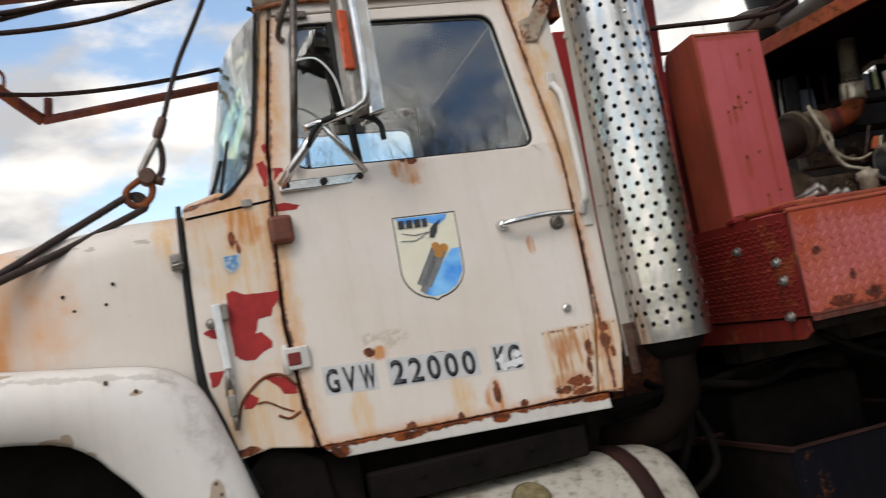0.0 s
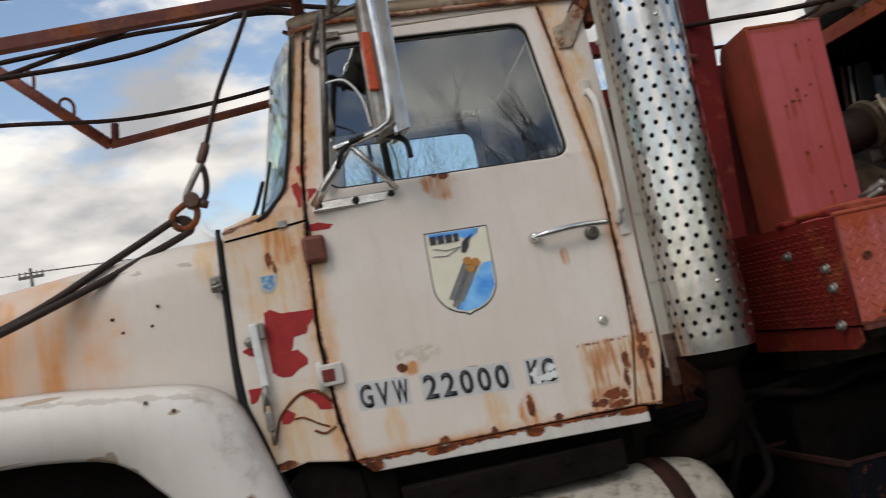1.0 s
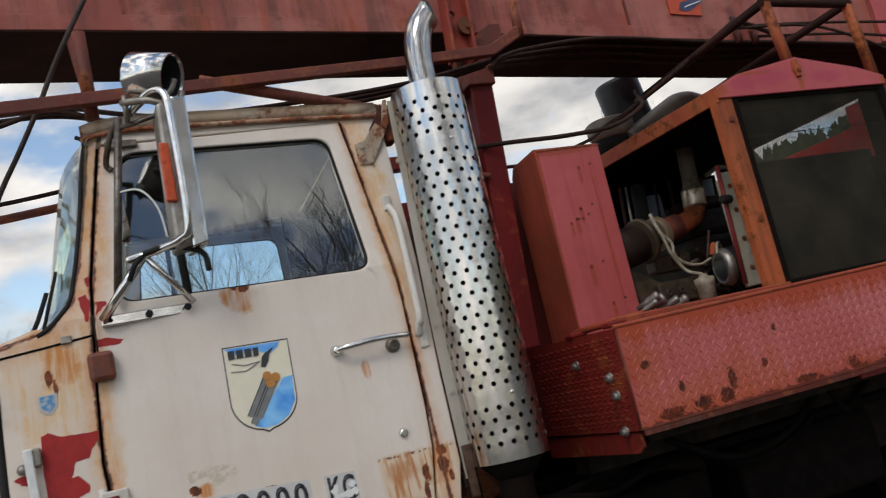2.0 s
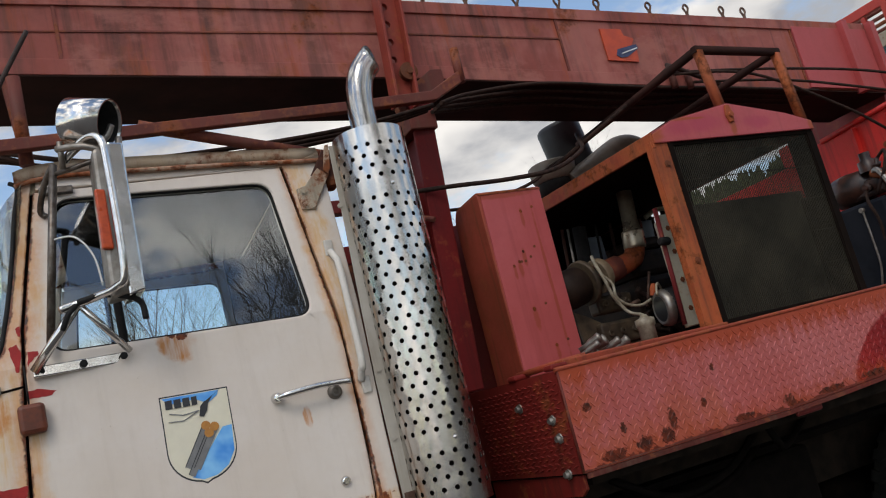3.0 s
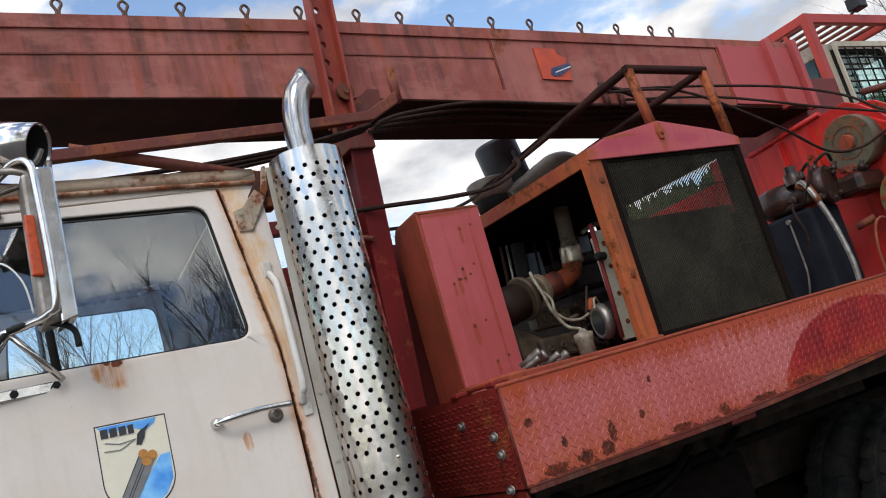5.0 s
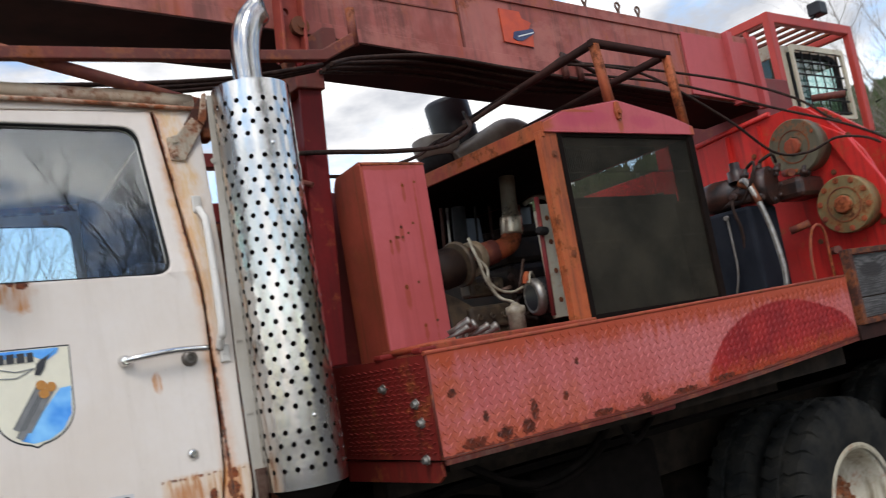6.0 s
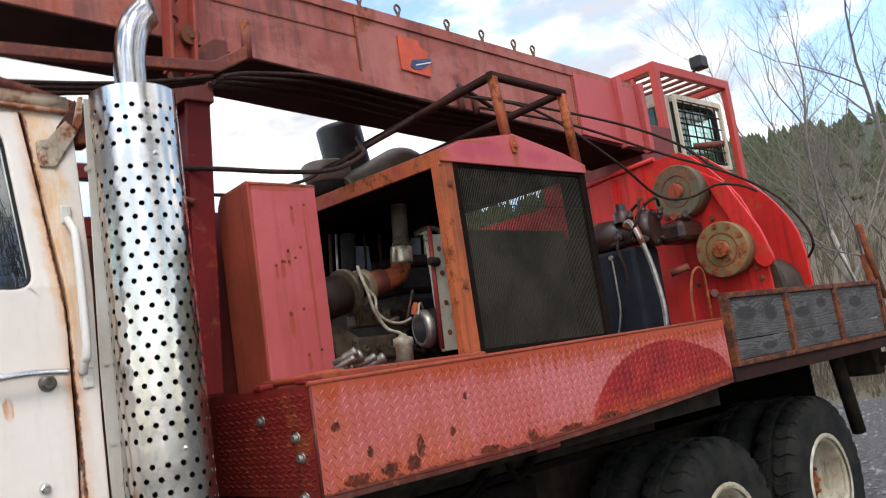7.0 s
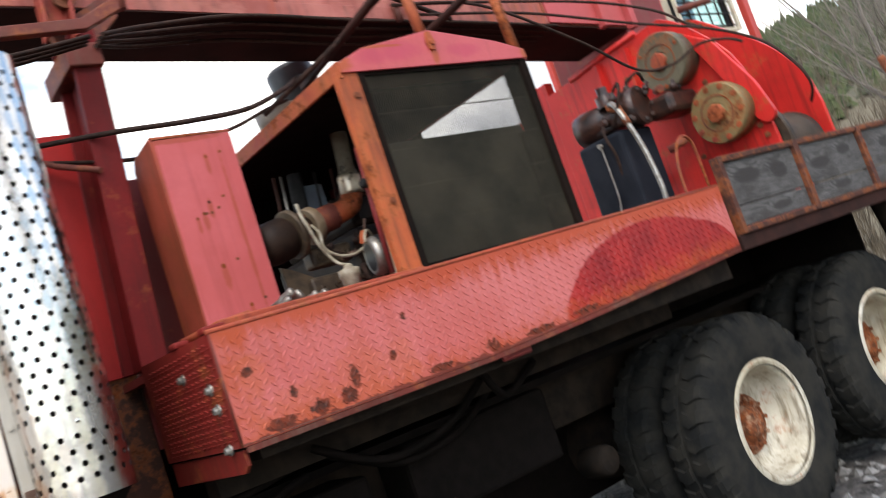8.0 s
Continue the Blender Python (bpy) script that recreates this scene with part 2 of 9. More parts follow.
    seam = g.calc("MAXIMUM", g.line(left, 0.0075, near, 0.5), g.calc("MAXIMUM", g.line(right, 0.0055, near, 0.5), g.calc("MAXIMUM", g.line(low, 0.008, near, 0.5), g.line(screen, 0.006, near, 0.5))))
    mask = g.calc("MAXIMUM", deep, g.calc("MAXIMUM", g.calc("MULTIPLY", edge, 0.9), g.calc("MULTIPLY", mask, 0.8)))
    tone = g.mix(seam, tone, g.mix(g.step(g.noise(40, 5, 0.7), 0.38, 0.55), (0.022, 0.009, 0.006), (0.17, 0.044, 0.012)))
    return tone, g.calc("MULTIPLY", mask, g.calc("SUBTRACT", 1.0, g.calc("MULTIPLY", seam, 0.85)))


def wing_extra(g, tone, mask):
    """Front wing: rubbed brown along the rear crease, chips on the arch's lip."""
    wob = g.calc("MULTIPLY", g.calc("SUBTRACT", g.noise(22, 6, 0.65), 0.5), 2.2)
    rub = g.blobs([(-0.20, 1.43, 0.05, 0.06), (-0.145, 1.33, 0.045, 0.09), (-0.10, 1.2, 0.04, 0.13)], wob, 0.95)
    tone = g.mix(g.calc("MULTIPLY", rub, g.calc("MULTIPLY", g.step(g.noise(17, 6, 0.7), 0.40, 0.75), 0.55)), tone, (0.26, 0.19, 0.14))
    chip = g.blobs([(-0.50, 1.315, 0.03, 0.010), (-0.46, 1.31, 0.018, 0.022), (-0.41, 1.265, 0.015, 0.012), (-0.20, 1.475, 0.012, 0.006), (-0.8, 1.35, 0.12, 0.003), (-0.28, 1.40, 0.018, 0.006), (-0.12, 1.10, 0.02, 0.04), (-0.62, 1.50, 0.05, 0.006)], wob, 0.2)
    tone = g.mix(g.calc("MULTIPLY", chip, 0.8), tone, (0.36, 0.25, 0.15))
    # shading of the wing's upper fold, painted as a broken brown line
    crease = g.line([(-1.1, 1.50), (-0.72, 1.50), (-0.43, 1.465), (-0.25, 1.437), (-0.18, 1.405)], 0.006, g.calc("MULTIPLY", g.calc("SUBTRACT", g.noise(14, 6, 0.75), 0.5), 9.0), 0.5)
    tone = g.mix(g.calc("MULTIPLY", crease, 0.38), tone, (0.24, 0.18, 0.13))
    return tone, g.calc("MULTIPLY", mask, 0.8)


def boom_extra(g, tone, mask):
    """Broad dark runs down the side of the boom and orange rust between them."""
    fade = g.noise(1.0, 5, 0.65, g.stretch(2.1, 2.1, 1.1))
    tone = g.mix(g.calc("MULTIPLY", g.step(fade, 0.46, 0.62), 0.55), tone, (0.47, 0.17, 0.14))
    broad = g.noise(1.0, 6, 0.62, g.stretch(5.5, 5.5, 0.45))
    tone = g.mix(g.calc("MULTIPLY", g.step(broad, 0.50, 0.66), 0.66), tone, (0.10, 0.045, 0.036))
    thin = g.noise(1.0, 5, 0.6, g.stretch(17, 17, 0.8))
    tone = g.mix(g.calc("MULTIPLY", g.step(thin, 0.57, 0.70), 0.35), tone, (0.14, 0.05, 0.035))
    dust = g.noise(1.0, 6, 0.68, g.stretch(2.6, 2.6, 4.2))
    tone = g.mix(g.calc("MULTIPLY", g.step(dust, 0.50, 0.64), 0.5), tone, (0.44, 0.165, 0.13))
    warm = g.noise(1.0, 5, 0.6, g.stretch(8, 8, 1.0))
    tone = g.mix(g.calc("MULTIPLY", g.step(warm, 0.56, 0.66), 0.6), tone, (0.36, 0.075, 0.03))
    return tone, mask


M_WHITE = aged("cab_white_paint", (0.68, 0.61, 0.545), (0.63, 0.545, 0.465), 0.42, 0.80, 4.0, 0.14, dirt=(0.42, 0.34, 0.26), bump=0.12, extra=cab_extra, speckle=0.12, spec=0.4)
M_WING = aged("wing_white_paint", (0.72, 0.668, 0.605), (0.66, 0.60, 0.525), 0.42, 0.78, 4.0, 0.12, dirt=(0.42, 0.34, 0.26), bump=0.12, extra=wing_extra, speckle=0.35, spec=0.4)
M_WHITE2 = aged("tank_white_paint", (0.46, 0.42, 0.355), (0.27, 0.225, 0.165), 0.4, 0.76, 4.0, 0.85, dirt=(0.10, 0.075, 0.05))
M_ROOF = aged("roof_paint", (0.64, 0.58, 0.50), (0.56, 0.47, 0.37), 0.5, 0.60, 5.0, 0.22, dirt=(0.36, 0.22, 0.12))
M_ROOFEDGE = aged("roof_edge_paint", (0.66, 0.58, 0.48), (0.60, 0.46, 0.31), 0.5, 0.59, 7.0, 0.4, dirt=(0.36, 0.13, 0.04), speckle=0.7)
M_GUTTER = aged("rusty_gutter", (0.30, 0.085, 0.035), (0.50, 0.40, 0.30), 0.7, 0.52, 9.0, 0.2)
M_PINK = aged("faded_red_paint", (0.46, 0.085, 0.088), (0.39, 0.068, 0.062), 0.45, 0.70, 4.5, 0.16, dirt=(0.22, 0.06, 0.04))
M_BOOM = aged("weathered_boom_paint", (0.37, 0.108, 0.085), (0.27, 0.068, 0.052), 0.52, 0.62, 3.0, 0.7, dirt=(0.085, 0.038, 0.03), extra=boom_extra)
M_DKBOOM = aged("stained_boom_paint", (0.25, 0.068, 0.052), (0.17, 0.045, 0.034), 0.55, 0.58, 8.0, 0.6, dirt=(0.07, 0.03, 0.024))
M_RED = aged("red_paint", (0.62, 0.030, 0.024), (0.50, 0.022, 0.018), 0.40, 0.64, 6.0, 0.55, dirt=(0.14, 0.016, 0.013), speckle=0.9)
M_DKRED = aged("dark_red_paint", (0.22, 0.03, 0.03), (0.16, 0.028, 0.026), 0.5, 0.64, 5.0, 0.3)
M_BROWNRED = aged("rust_brown_paint", (0.17, 0.042, 0.03), (0.11, 0.032, 0.024), 0.6, 0.58, 6.0, 0.3)
M_ORANGE = aged("rusted_orange_frame", (0.42, 0.098, 0.032), (0.24, 0.034, 0.020), 0.6, 0.54, 6.0, 0.75, dirt=(0.09, 0.032, 0.02), speckle=0.8)
M_RUST = aged("bare_rust", (0.17, 0.05, 0.022), (0.10, 0.034, 0.018), 0.85, 0.55, 8.0, 0.3, bump=0.5)
M_CREAM = aged("cream_paint", (0.55, 0.5, 0.38), (0.45, 0.4, 0.3), 0.5, 0.62, 9.0, 0.3)
M_BRACKET = aged("flaking_cream_paint", (0.52, 0.46, 0.36), (0.36, 0.27, 0.18), 0.6, 0.52, 14.0, 0.4, dirt=(0.10, 0.06, 0.035), speckle=0.9, bump=0.5)
def sill_extra(g, tone, mask):
    """Rust creeping down from the joint with the door."""
    rag = g.calc("MULTIPLY", g.calc("SUBTRACT", g.noise(21, 6, 0.7), 0.5), 6.5)
    joint = g.line([(0.19, 1.148), (0.6, 1.142), (1.068, 1.134)], 0.009, rag, 0.3)
    ends = g.blobs([(0.235, 1.125, 0.035, 0.018), (1.03, 1.128, 0.06, 0.014), (0.44, 1.132, 0.05, 0.012), (0.72, 1.128, 0.03, 0.016)], g.calc("MULTIPLY", rag, 0.35), 0.3)
    return tone, g.calc("MAXIMUM", mask, g.calc("MAXIMUM", joint, ends))


M_SILL = aged("sill_white", (0.66, 0.62, 0.57), (0.55, 0.5, 0.44), 0.45, 0.66, 11.0, 0.15, extra=sill_extra)
M_HANDLE = aged("handle_white", (0.66, 0.63, 0.58), (0.58, 0.54, 0.48), 0.4, 0.72, 11.0, 0.15)
# blue taken almost to black for the shade below the deck
M_BLUE = aged("dark_blue_paint_shaded", (0.006, 0.007, 0.010), (0.005, 0.005, 0.007), 0.8, 0.70, 7.0, 0.2, dirt=(0.015, 0.010, 0.008), spec=0.04)


M_FRAME = aged("dark_rusty_frame", (0.085, 0.030, 0.020), (0.045, 0.020, 0.015), 0.7, 0.55, 8.0, 0.4, dirt=(0.03, 0.016, 0.012))


def deck_extra(g, tone, mask):
    """Tread plate: rust creeping down from the top edge, flaked spots low down, one rounded patch of darker red."""
    wob = g.calc("MULTIPLY", g.calc("SUBTRACT", g.noise(30, 7, 0.7), 0.5), 4.5)
    z = g.axis(2)
    lip = g.step(g.calc("ADD", z, g.calc("MULTIPLY", g.noise(1.0, 5, 0.6, g.stretch(30, 30, 4)), 0.22)), 1.60, 1.68)
    tone = g.mix(g.calc("MULTIPLY", lip, 0.85), tone, (0.36, 0.056, 0.018))
    comb = g.step(g.noise(1.0, 3, 0.6, g.stretch(46, 46, 0.9)), 0.50, 0.62)
    reach = g.step(g.calc("ADD", g.calc("SUBTRACT", g.calc("MULTIPLY", z, 3.0), g.axis(0)), g.calc("MULTIPLY", g.noise(6, 4), 1.0)), 1.7, 3.4)
    tone = g.mix(g.calc("MULTIPLY", g.calc("MULTIPLY", comb, reach), 0.35), tone, (0.34, 0.06, 0.025))
    patch = g.blobs([(3.60, 1.20, 0.62, 0.355), (3.88, 1.30, 0.30, 0.20)], g.calc("MULTIPLY", wob, 0.03), 0.04)
    tone = g.mix(patch, tone, g.mix(g.step(g.noise(5, 5, 0.65), 0.38, 0.64), (0.34, 0.026, 0.024), (0.22, 0.018, 0.020)))
    torn = g.calc("MULTIPLY", g.calc("SUBTRACT", g.noise(55, 7, 0.75), 0.5), 5.5)
    flake = g.blobs([(1.80, 1.28, 0.05, 0.018), (1.93, 1.285, 0.035, 0.022), (2.065, 1.335, 0.018, 0.036), (2.03, 1.29, 0.03, 0.026), (1.74, 1.445, 0.016, 0.013), (2.22, 1.36, 0.013, 0.016), (1.86, 1.35, 0.012, 0.02), (2.38, 1.275, 0.05, 0.012), (2.62, 1.28, 0.03, 0.022), (2.85, 1.28, 0.07, 0.013), (3.1, 1.292, 0.07, 0.013), (2.3, 1.47, 0.010, 0.012)], torn, 0.2)
    stain = g.calc("MAXIMUM", g.line([(1.672, 1.25), (1.672, 1.60)], 0.075, wob, 0.95), g.line([(1.66, 1.26), (2.6, 1.26), (3.4, 1.285), (4.17, 1.33)], 0.045, wob, 0.95))
    tone = g.mix(g.calc("MULTIPLY", stain, g.calc("ADD", 0.35, g.calc("MULTIPLY", g.step(g.noise(13, 5, 0.65), 0.35, 0.65), 0.45))), tone, (0.36, 0.062, 0.020))
    soft = g.blobs([(2.1, 1.32, 0.1, 0.1), (1.9, 1.29, 0.18, 0.08), (2.25, 1.33, 0.06, 0.08), (1.75, 1.43, 0.05, 0.06)], wob, 0.8)
    tone = g.mix(g.calc("MULTIPLY", soft, 0.4), tone, (0.42, 0.10, 0.04))
    foot = g.line([(1.66, 1.254), (2.6, 1.254), (2.9, 1.261), (3.2, 1.273), (3.5, 1.288), (3.8, 1.303), (4.17, 1.324)], 0.010, g.calc("MULTIPLY", g.calc("SUBTRACT", g.noise(24, 6, 0.7), 0.5), 7.0))
    halo = g.calc("MULTIPLY", g.step(g.noise(38, 6, 0.7), 0.38, 0.62), 0.8)
    tone = g.mix(g.calc("MULTIPLY", foot, 0.9), tone, (0.12, 0.024, 0.014))
    tone = g.mix(flake, tone, g.mix(halo, (0.055, 0.018, 0.012), (0.20, 0.036, 0.016)))
    return tone, mask


M_DECK = aged("tread_plate_paint", (0.50, 0.145, 0.138), (0.45, 0.104, 0.092), 0.36, 0.74, 7.0, 0.2, dirt=(0.32, 0.07, 0.045), extra=deck_extra)
# dirty red; the shade on the deck's front end is put into its tones
M_DECKFRONT = aged("tread_plate_red_shaded", (0.19, 0.020, 0.016), (0.12, 0.015, 0.012), 0.45, 0.62, 6.0, 0.5, dirt=(0.05, 0.018, 0.012), spec=0.12)


M_LIP = aged("rusted_lip_paint", (0.33, 0.058, 0.028), (0.19, 0.034, 0.018), 0.6, 0.58, 12.0, 0.5, dirt=(0.08, 0.025, 0.015), speckle=0.8)
M_FLANGE = aged("chipped_flange_paint", (0.15, 0.024, 0.017), (0.08, 0.018, 0.012), 0.6, 0.62, 12.0, 0.5)


def cabinet_extra(g, tone, mask):
    """Rust bleeding from the rivet holes and along the cabinet's edges."""
    wob = g.calc("MULTIPLY", g.calc("SUBTRACT", g.noise(30, 6, 0.7), 0.5), 3.0)
    bleed = g.blobs([(2.03, 2.03, 0.010, 0.035), (2.06, 2.075, 0.010, 0.035), (2.00, 2.02, 0.008, 0.03), (2.04, 1.82, 0.012, 0.045), (2.10, 2.24, 0.008, 0.04), (2.10, 1.67, 0.009, 0.035), (1.865, 2.0, 0.010, 0.4), (2.01, 2.345, 0.16, 0.012), (2.155, 1.95, 0.007, 0.3)], wob, 0.7)
    tone = g.mix(g.calc("MULTIPLY", bleed, 0.7), tone, (0.30, 0.055, 0.025))
    pit = g.blobs([(2.03, 2.058, 0.007, 0.007), (2.06, 2.098, 0.006, 0.007), (2.04, 1.857, 0.009, 0.010), (2.0, 2.043, 0.006, 0.006), (2.10, 2.268, 0.007, 0.008), (2.10, 1.698, 0.007, 0.007)], g.calc("MULTIPLY", wob, 0.4), 0.3)
    return tone, g.calc("MAXIMUM", mask, pit)


def gable_extra(g, tone, mask):
    """Gable plate: a fresher magenta patch, rust under the rail foot and at the lower edges."""
    wob = g.calc("MULTIPLY", g.calc("SUBTRACT", g.noise(20, 6, 0.7), 0.5), 2.2)
    fresh = g.blobs([(2.70, 2.40, 0.10, 0.035), (2.58, 2.39, 0.07, 0.03), (3.02, 2.39, 0.08, 0.025)], wob, 0.9)
    tone = g.mix(g.calc("MULTIPLY", fresh, 0.6), tone, (0.40, 0.045, 0.085))
    drip = g.blobs([(2.87, 2.385, 0.018, 0.05), (2.43, 2.37, 0.05, 0.04), (3.34, 2.36, 0.02, 0.03), (2.6, 2.425, 0.12, 0.006)], wob, 0.7)
    return g.mix(g.calc("MULTIPLY", drip, 0.85), tone, (0.34, 0.075, 0.02)), mask


M_CABFRONT = aged("cabinet_front_paint", (0.52, 0.115, 0.122), (0.44, 0.085, 0.082), 0.42, 0.74, 4.5, 0.25, dirt=(0.24, 0.04, 0.035), extra=cabinet_extra, speckle=0.15)
M_GABLE = aged("gable_paint", (0.49, 0.095, 0.105), (0.41, 0.072, 0.068), 0.42, 0.70, 5.0, 0.25, dirt=(0.22, 0.05, 0.04), extra=gable_extra, speckle=0.3)


def plain(name, base, other, rough, metal=0.0, scale=20.0, bump=0.1, spec=None):
    g = Mat(name)
    n = g.noise(scale, 5)
    tone = g.mix(g.step(n, 0.3, 0.7), base, other)
    tone = g.mix(g.calc("MULTIPLY", g.step(g.noise(2.5, 4), 0.5, 0.75), 0.4), tone, other)
    g.bump(g.noise(scale * 5, 3), bump, 0.002)
    return g.end(tone, g.calc("ADD", rough - 0.08, g.calc("MULTIPLY", g.noise(scale * 0.6, 4), 0.16)), metal, spec)


M_CHROME = plain("worn_chrome", (0.72, 0.71, 0.69), (0.6, 0.58, 0.55), 0.16, 1.0, 30, 0.03)
M_OLDROD = plain("tarnished_rod", (0.20, 0.18, 0.16), (0.09, 0.07, 0.055), 0.4, 0.8, 30, 0.2)
# pale tone paints in the cream cab's reflection on the steel flange
M_SHIELDEDGE = aged("flange_pale_reflection", (0.50, 0.47, 0.42), (0.40, 0.36, 0.30), 0.5, 0.70, 9.0, 0.3, dirt=(0.2, 0.14, 0.09), speckle=0.5)
_g = Mat("polished_stainless")
_haze = _g.noise(1.0, 5, 0.65, _g.stretch(5, 5, 1.6))
_dent = _g.noise(9, 2, 0.4)
_g.bump(_g.calc("ADD", _dent, _g.calc("MULTIPLY", _g.noise(160, 3), 0.03)), 0.35, 0.006)
M_STEEL = _g.end(_g.mix(_g.step(_haze, 0.35, 0.7), (0.60, 0.585, 0.56), (0.44, 0.415, 0.38)), _g.calc("ADD", 0.16, _g.calc("MULTIPLY", _g.step(_haze, 0.4, 0.75), 0.16)), 1.0)
M_DULL = plain("dull_metal", (0.35, 0.33, 0.30), (0.22, 0.19, 0.16), 0.45, 0.8, 25, 0.2)
# dark rust, lowered further to carry the shade on the exhaust elbow
M_DARKRUST = plain("dark_rust_with_shade", (0.012, 0.007, 0.005), (0.007, 0.005, 0.004), 0.85, 0.0, 18, 0.4, spec=0.06)
M_BLACK = plain("black_rubber", (0.012, 0.012, 0.012), (0.022, 0.021, 0.02), 0.75, 0.0, 30, 0.2, spec=0.2)
M_HOSE = plain("hose_rubber", (0.020, 0.013, 0.011), (0.050, 0.028, 0.021), 0.8, 0.0, 40, 0.2, spec=0.12)
M_TYRE = plain("tyre_rubber", (0.012, 0.0125, 0.0125), (0.028, 0.026, 0.022), 0.9, 0.0, 9, 0.4, spec=0.08)
# near-black: the shade under the truck is put into these two colours
M_DARK = plain("shade_dark", (0.007, 0.006, 0.005), (0.012, 0.009, 0.008), 0.8, 0.0, 15, 0.3, spec=0.04)
M_CHASSIS = plain("chassis_paint_shaded", (0.016, 0.013, 0.011), (0.034, 0.025, 0.019), 0.8, 0.0, 10, 0.3, spec=0.05)
M_RIM = aged("rim_white_paint", (0.60, 0.56, 0.47), (0.42, 0.37, 0.27), 0.5, 0.65, 8.0, 0.8, dirt=(0.14, 0.10, 0.055), speckle=0.8)
M_HUB = aged("rusty_hub_paint", (0.36, 0.31, 0.24), (0.20, 0.12, 0.06), 0.7, 0.44, 14.0, 0.3, dirt=(0.1, 0.05, 0.03))
M_DARKBROWN = plain("dark_brown_red_paint", (0.042, 0.017, 0.013), (0.022, 0.011, 0.009), 0.8, 0.0, 5, 0.2, spec=0.1)
M_BLACKPAINT = plain("black_enamel", (0.011, 0.011, 0.013), (0.020, 0.020, 0.023), 0.42, 0.0, 9, 0.05, spec=0.3)
M_AMBER = plain("amber_lens", (0.55, 0.075, 0.015), (0.40, 0.05, 0.012), 0.3, 0.0, 60, 0.2)
M_LENS = plain("rust_brown_lens", (0.16, 0.035, 0.012), (0.10, 0.025, 0.012), 0.5, 0.0, 40, 0.3)
M_ROPE = plain("rusty_wire_rope", (0.050, 0.028, 0.020), (0.026, 0.017, 0.014), 0.7, 0.3, 80, 0.6)
M_STEELRUST = plain("rusty_fitting", (0.16, 0.10, 0.075), (0.09, 0.045, 0.03), 0.6, 0.6, 30, 0.4)
M_BRASS = plain("dull_brass", (0.32, 0.25, 0.12), (0.16, 0.12, 0.06), 0.45, 0.8, 30, 0.3)
M_DISC = aged("worn_olive_metal", (0.26, 0.20, 0.09), (0.17, 0.115, 0.05), 0.5, 0.57, 9.0, 0.4, metal=0.1, dirt=(0.07, 0.045, 0.025), speckle=0.8)
M_DISC2 = aged("grey_olive_metal", (0.15, 0.13, 0.085), (0.10, 0.08, 0.05), 0.5, 0.60, 9.0, 0.4, metal=0.1, dirt=(0.05, 0.035, 0.022), speckle=0.7)
M_CLOTH = plain("seat_vinyl", (0.02, 0.022, 0.03), (0.03, 0.032, 0.04), 0.6, 0.0, 20, 0.1, spec=0.1)
# near-black: the cab's inner shade is put into the lining's colour
M_LINER = plain("cab_lining_shaded", (0.0045, 0.0045, 0.0054), (0.0032, 0.0032, 0.0040), 0.8, 0.0, 15, 0.1, spec=0.05)
M_INK = plain("black_vinyl", (0.012, 0.013, 0.016), (0.022, 0.022, 0.026), 0.5, 0.0, 60, 0.1)
M_STICKER = plain("grey_sticker", (0.46, 0.45, 0.44), (0.54, 0.52, 0.5), 0.4, 0.0, 40, 0.1)
M_PALE = plain("pale_vinyl", (0.72, 0.72, 0.70), (0.62, 0.62, 0.60), 0.5, 0.0, 60, 0.1)
M_PRIMER = plain("red_primer", (0.36, 0.026, 0.024), (0.27, 0.020, 0.020), 0.6, 0.0, 26, 0.2, spec=0.2)
M_BADGE_CREAM = plain("badge_cream", (0.72, 0.67, 0.52), (0.68, 0.63, 0.49), 0.35, 0.0, 30, 0.02)
M_BADGE_GREY = plain("badge_grey", (0.14, 0.14, 0.14), (0.19, 0.19, 0.185), 0.4, 0.0, 30, 0.02)
M_BADGE_GOLD = plain("badge_gold", (0.46, 0.20, 0.03), (0.40, 0.16, 0.025), 0.4, 0.0, 90, 0.02)
M_NAVY = plain("navy_decal", (0.012, 0.018, 0.075), (0.05, 0.06, 0.13), 0.4, 0.0, 40, 0.05)
M_PLATE = plain("orange_red_plate", (0.58, 0.068, 0.012), (0.45, 0.050, 0.014), 0.45, 0.0, 12, 0.05)
M_WHITEPLASTIC = plain("dirty_white_plastic", (0.40, 0.36, 0.27), (0.20, 0.16, 0.11), 0.5, 0.0, 25, 0.2)
M_TANKBLACK = plain("black_tank_paint", (0.008, 0.010, 0.015), (0.016, 0.018, 0.024), 0.6, 0.0, 6, 0.1, spec=0.12)

_g = Mat("badge_blue")
M_BADGE_BLUE = _g.end(_g.mix(_g.step(_g.noise(9, 3), 0.35, 0.7), (0.03, 0.25, 0.72), (0.22, 0.54, 0.86)), 0.35)

_g = Mat("faded_sticker_blue")
M_STICKERBLUE = _g.end(_g.mix(_g.step(_g.noise(60, 4), 0.42, 0.62), (0.07, 0.24, 0.46), (0.36, 0.44, 0.50)), 0.45)

_g = Mat("weathered_planks")
_knot = _g.blobs([(4.42, 1.63, 0.16, 0.05), (4.70, 1.62, 0.10, 0.06), (5.10, 1.60, 0.14, 0.045), (5.38, 1.64, 0.10, 0.04), (4.62, 1.45, 0.12, 0.03), (5.25, 1.46, 0.12, 0.03), (5.9, 1.62, 0.14, 0.05)], 0.0, 0.98)
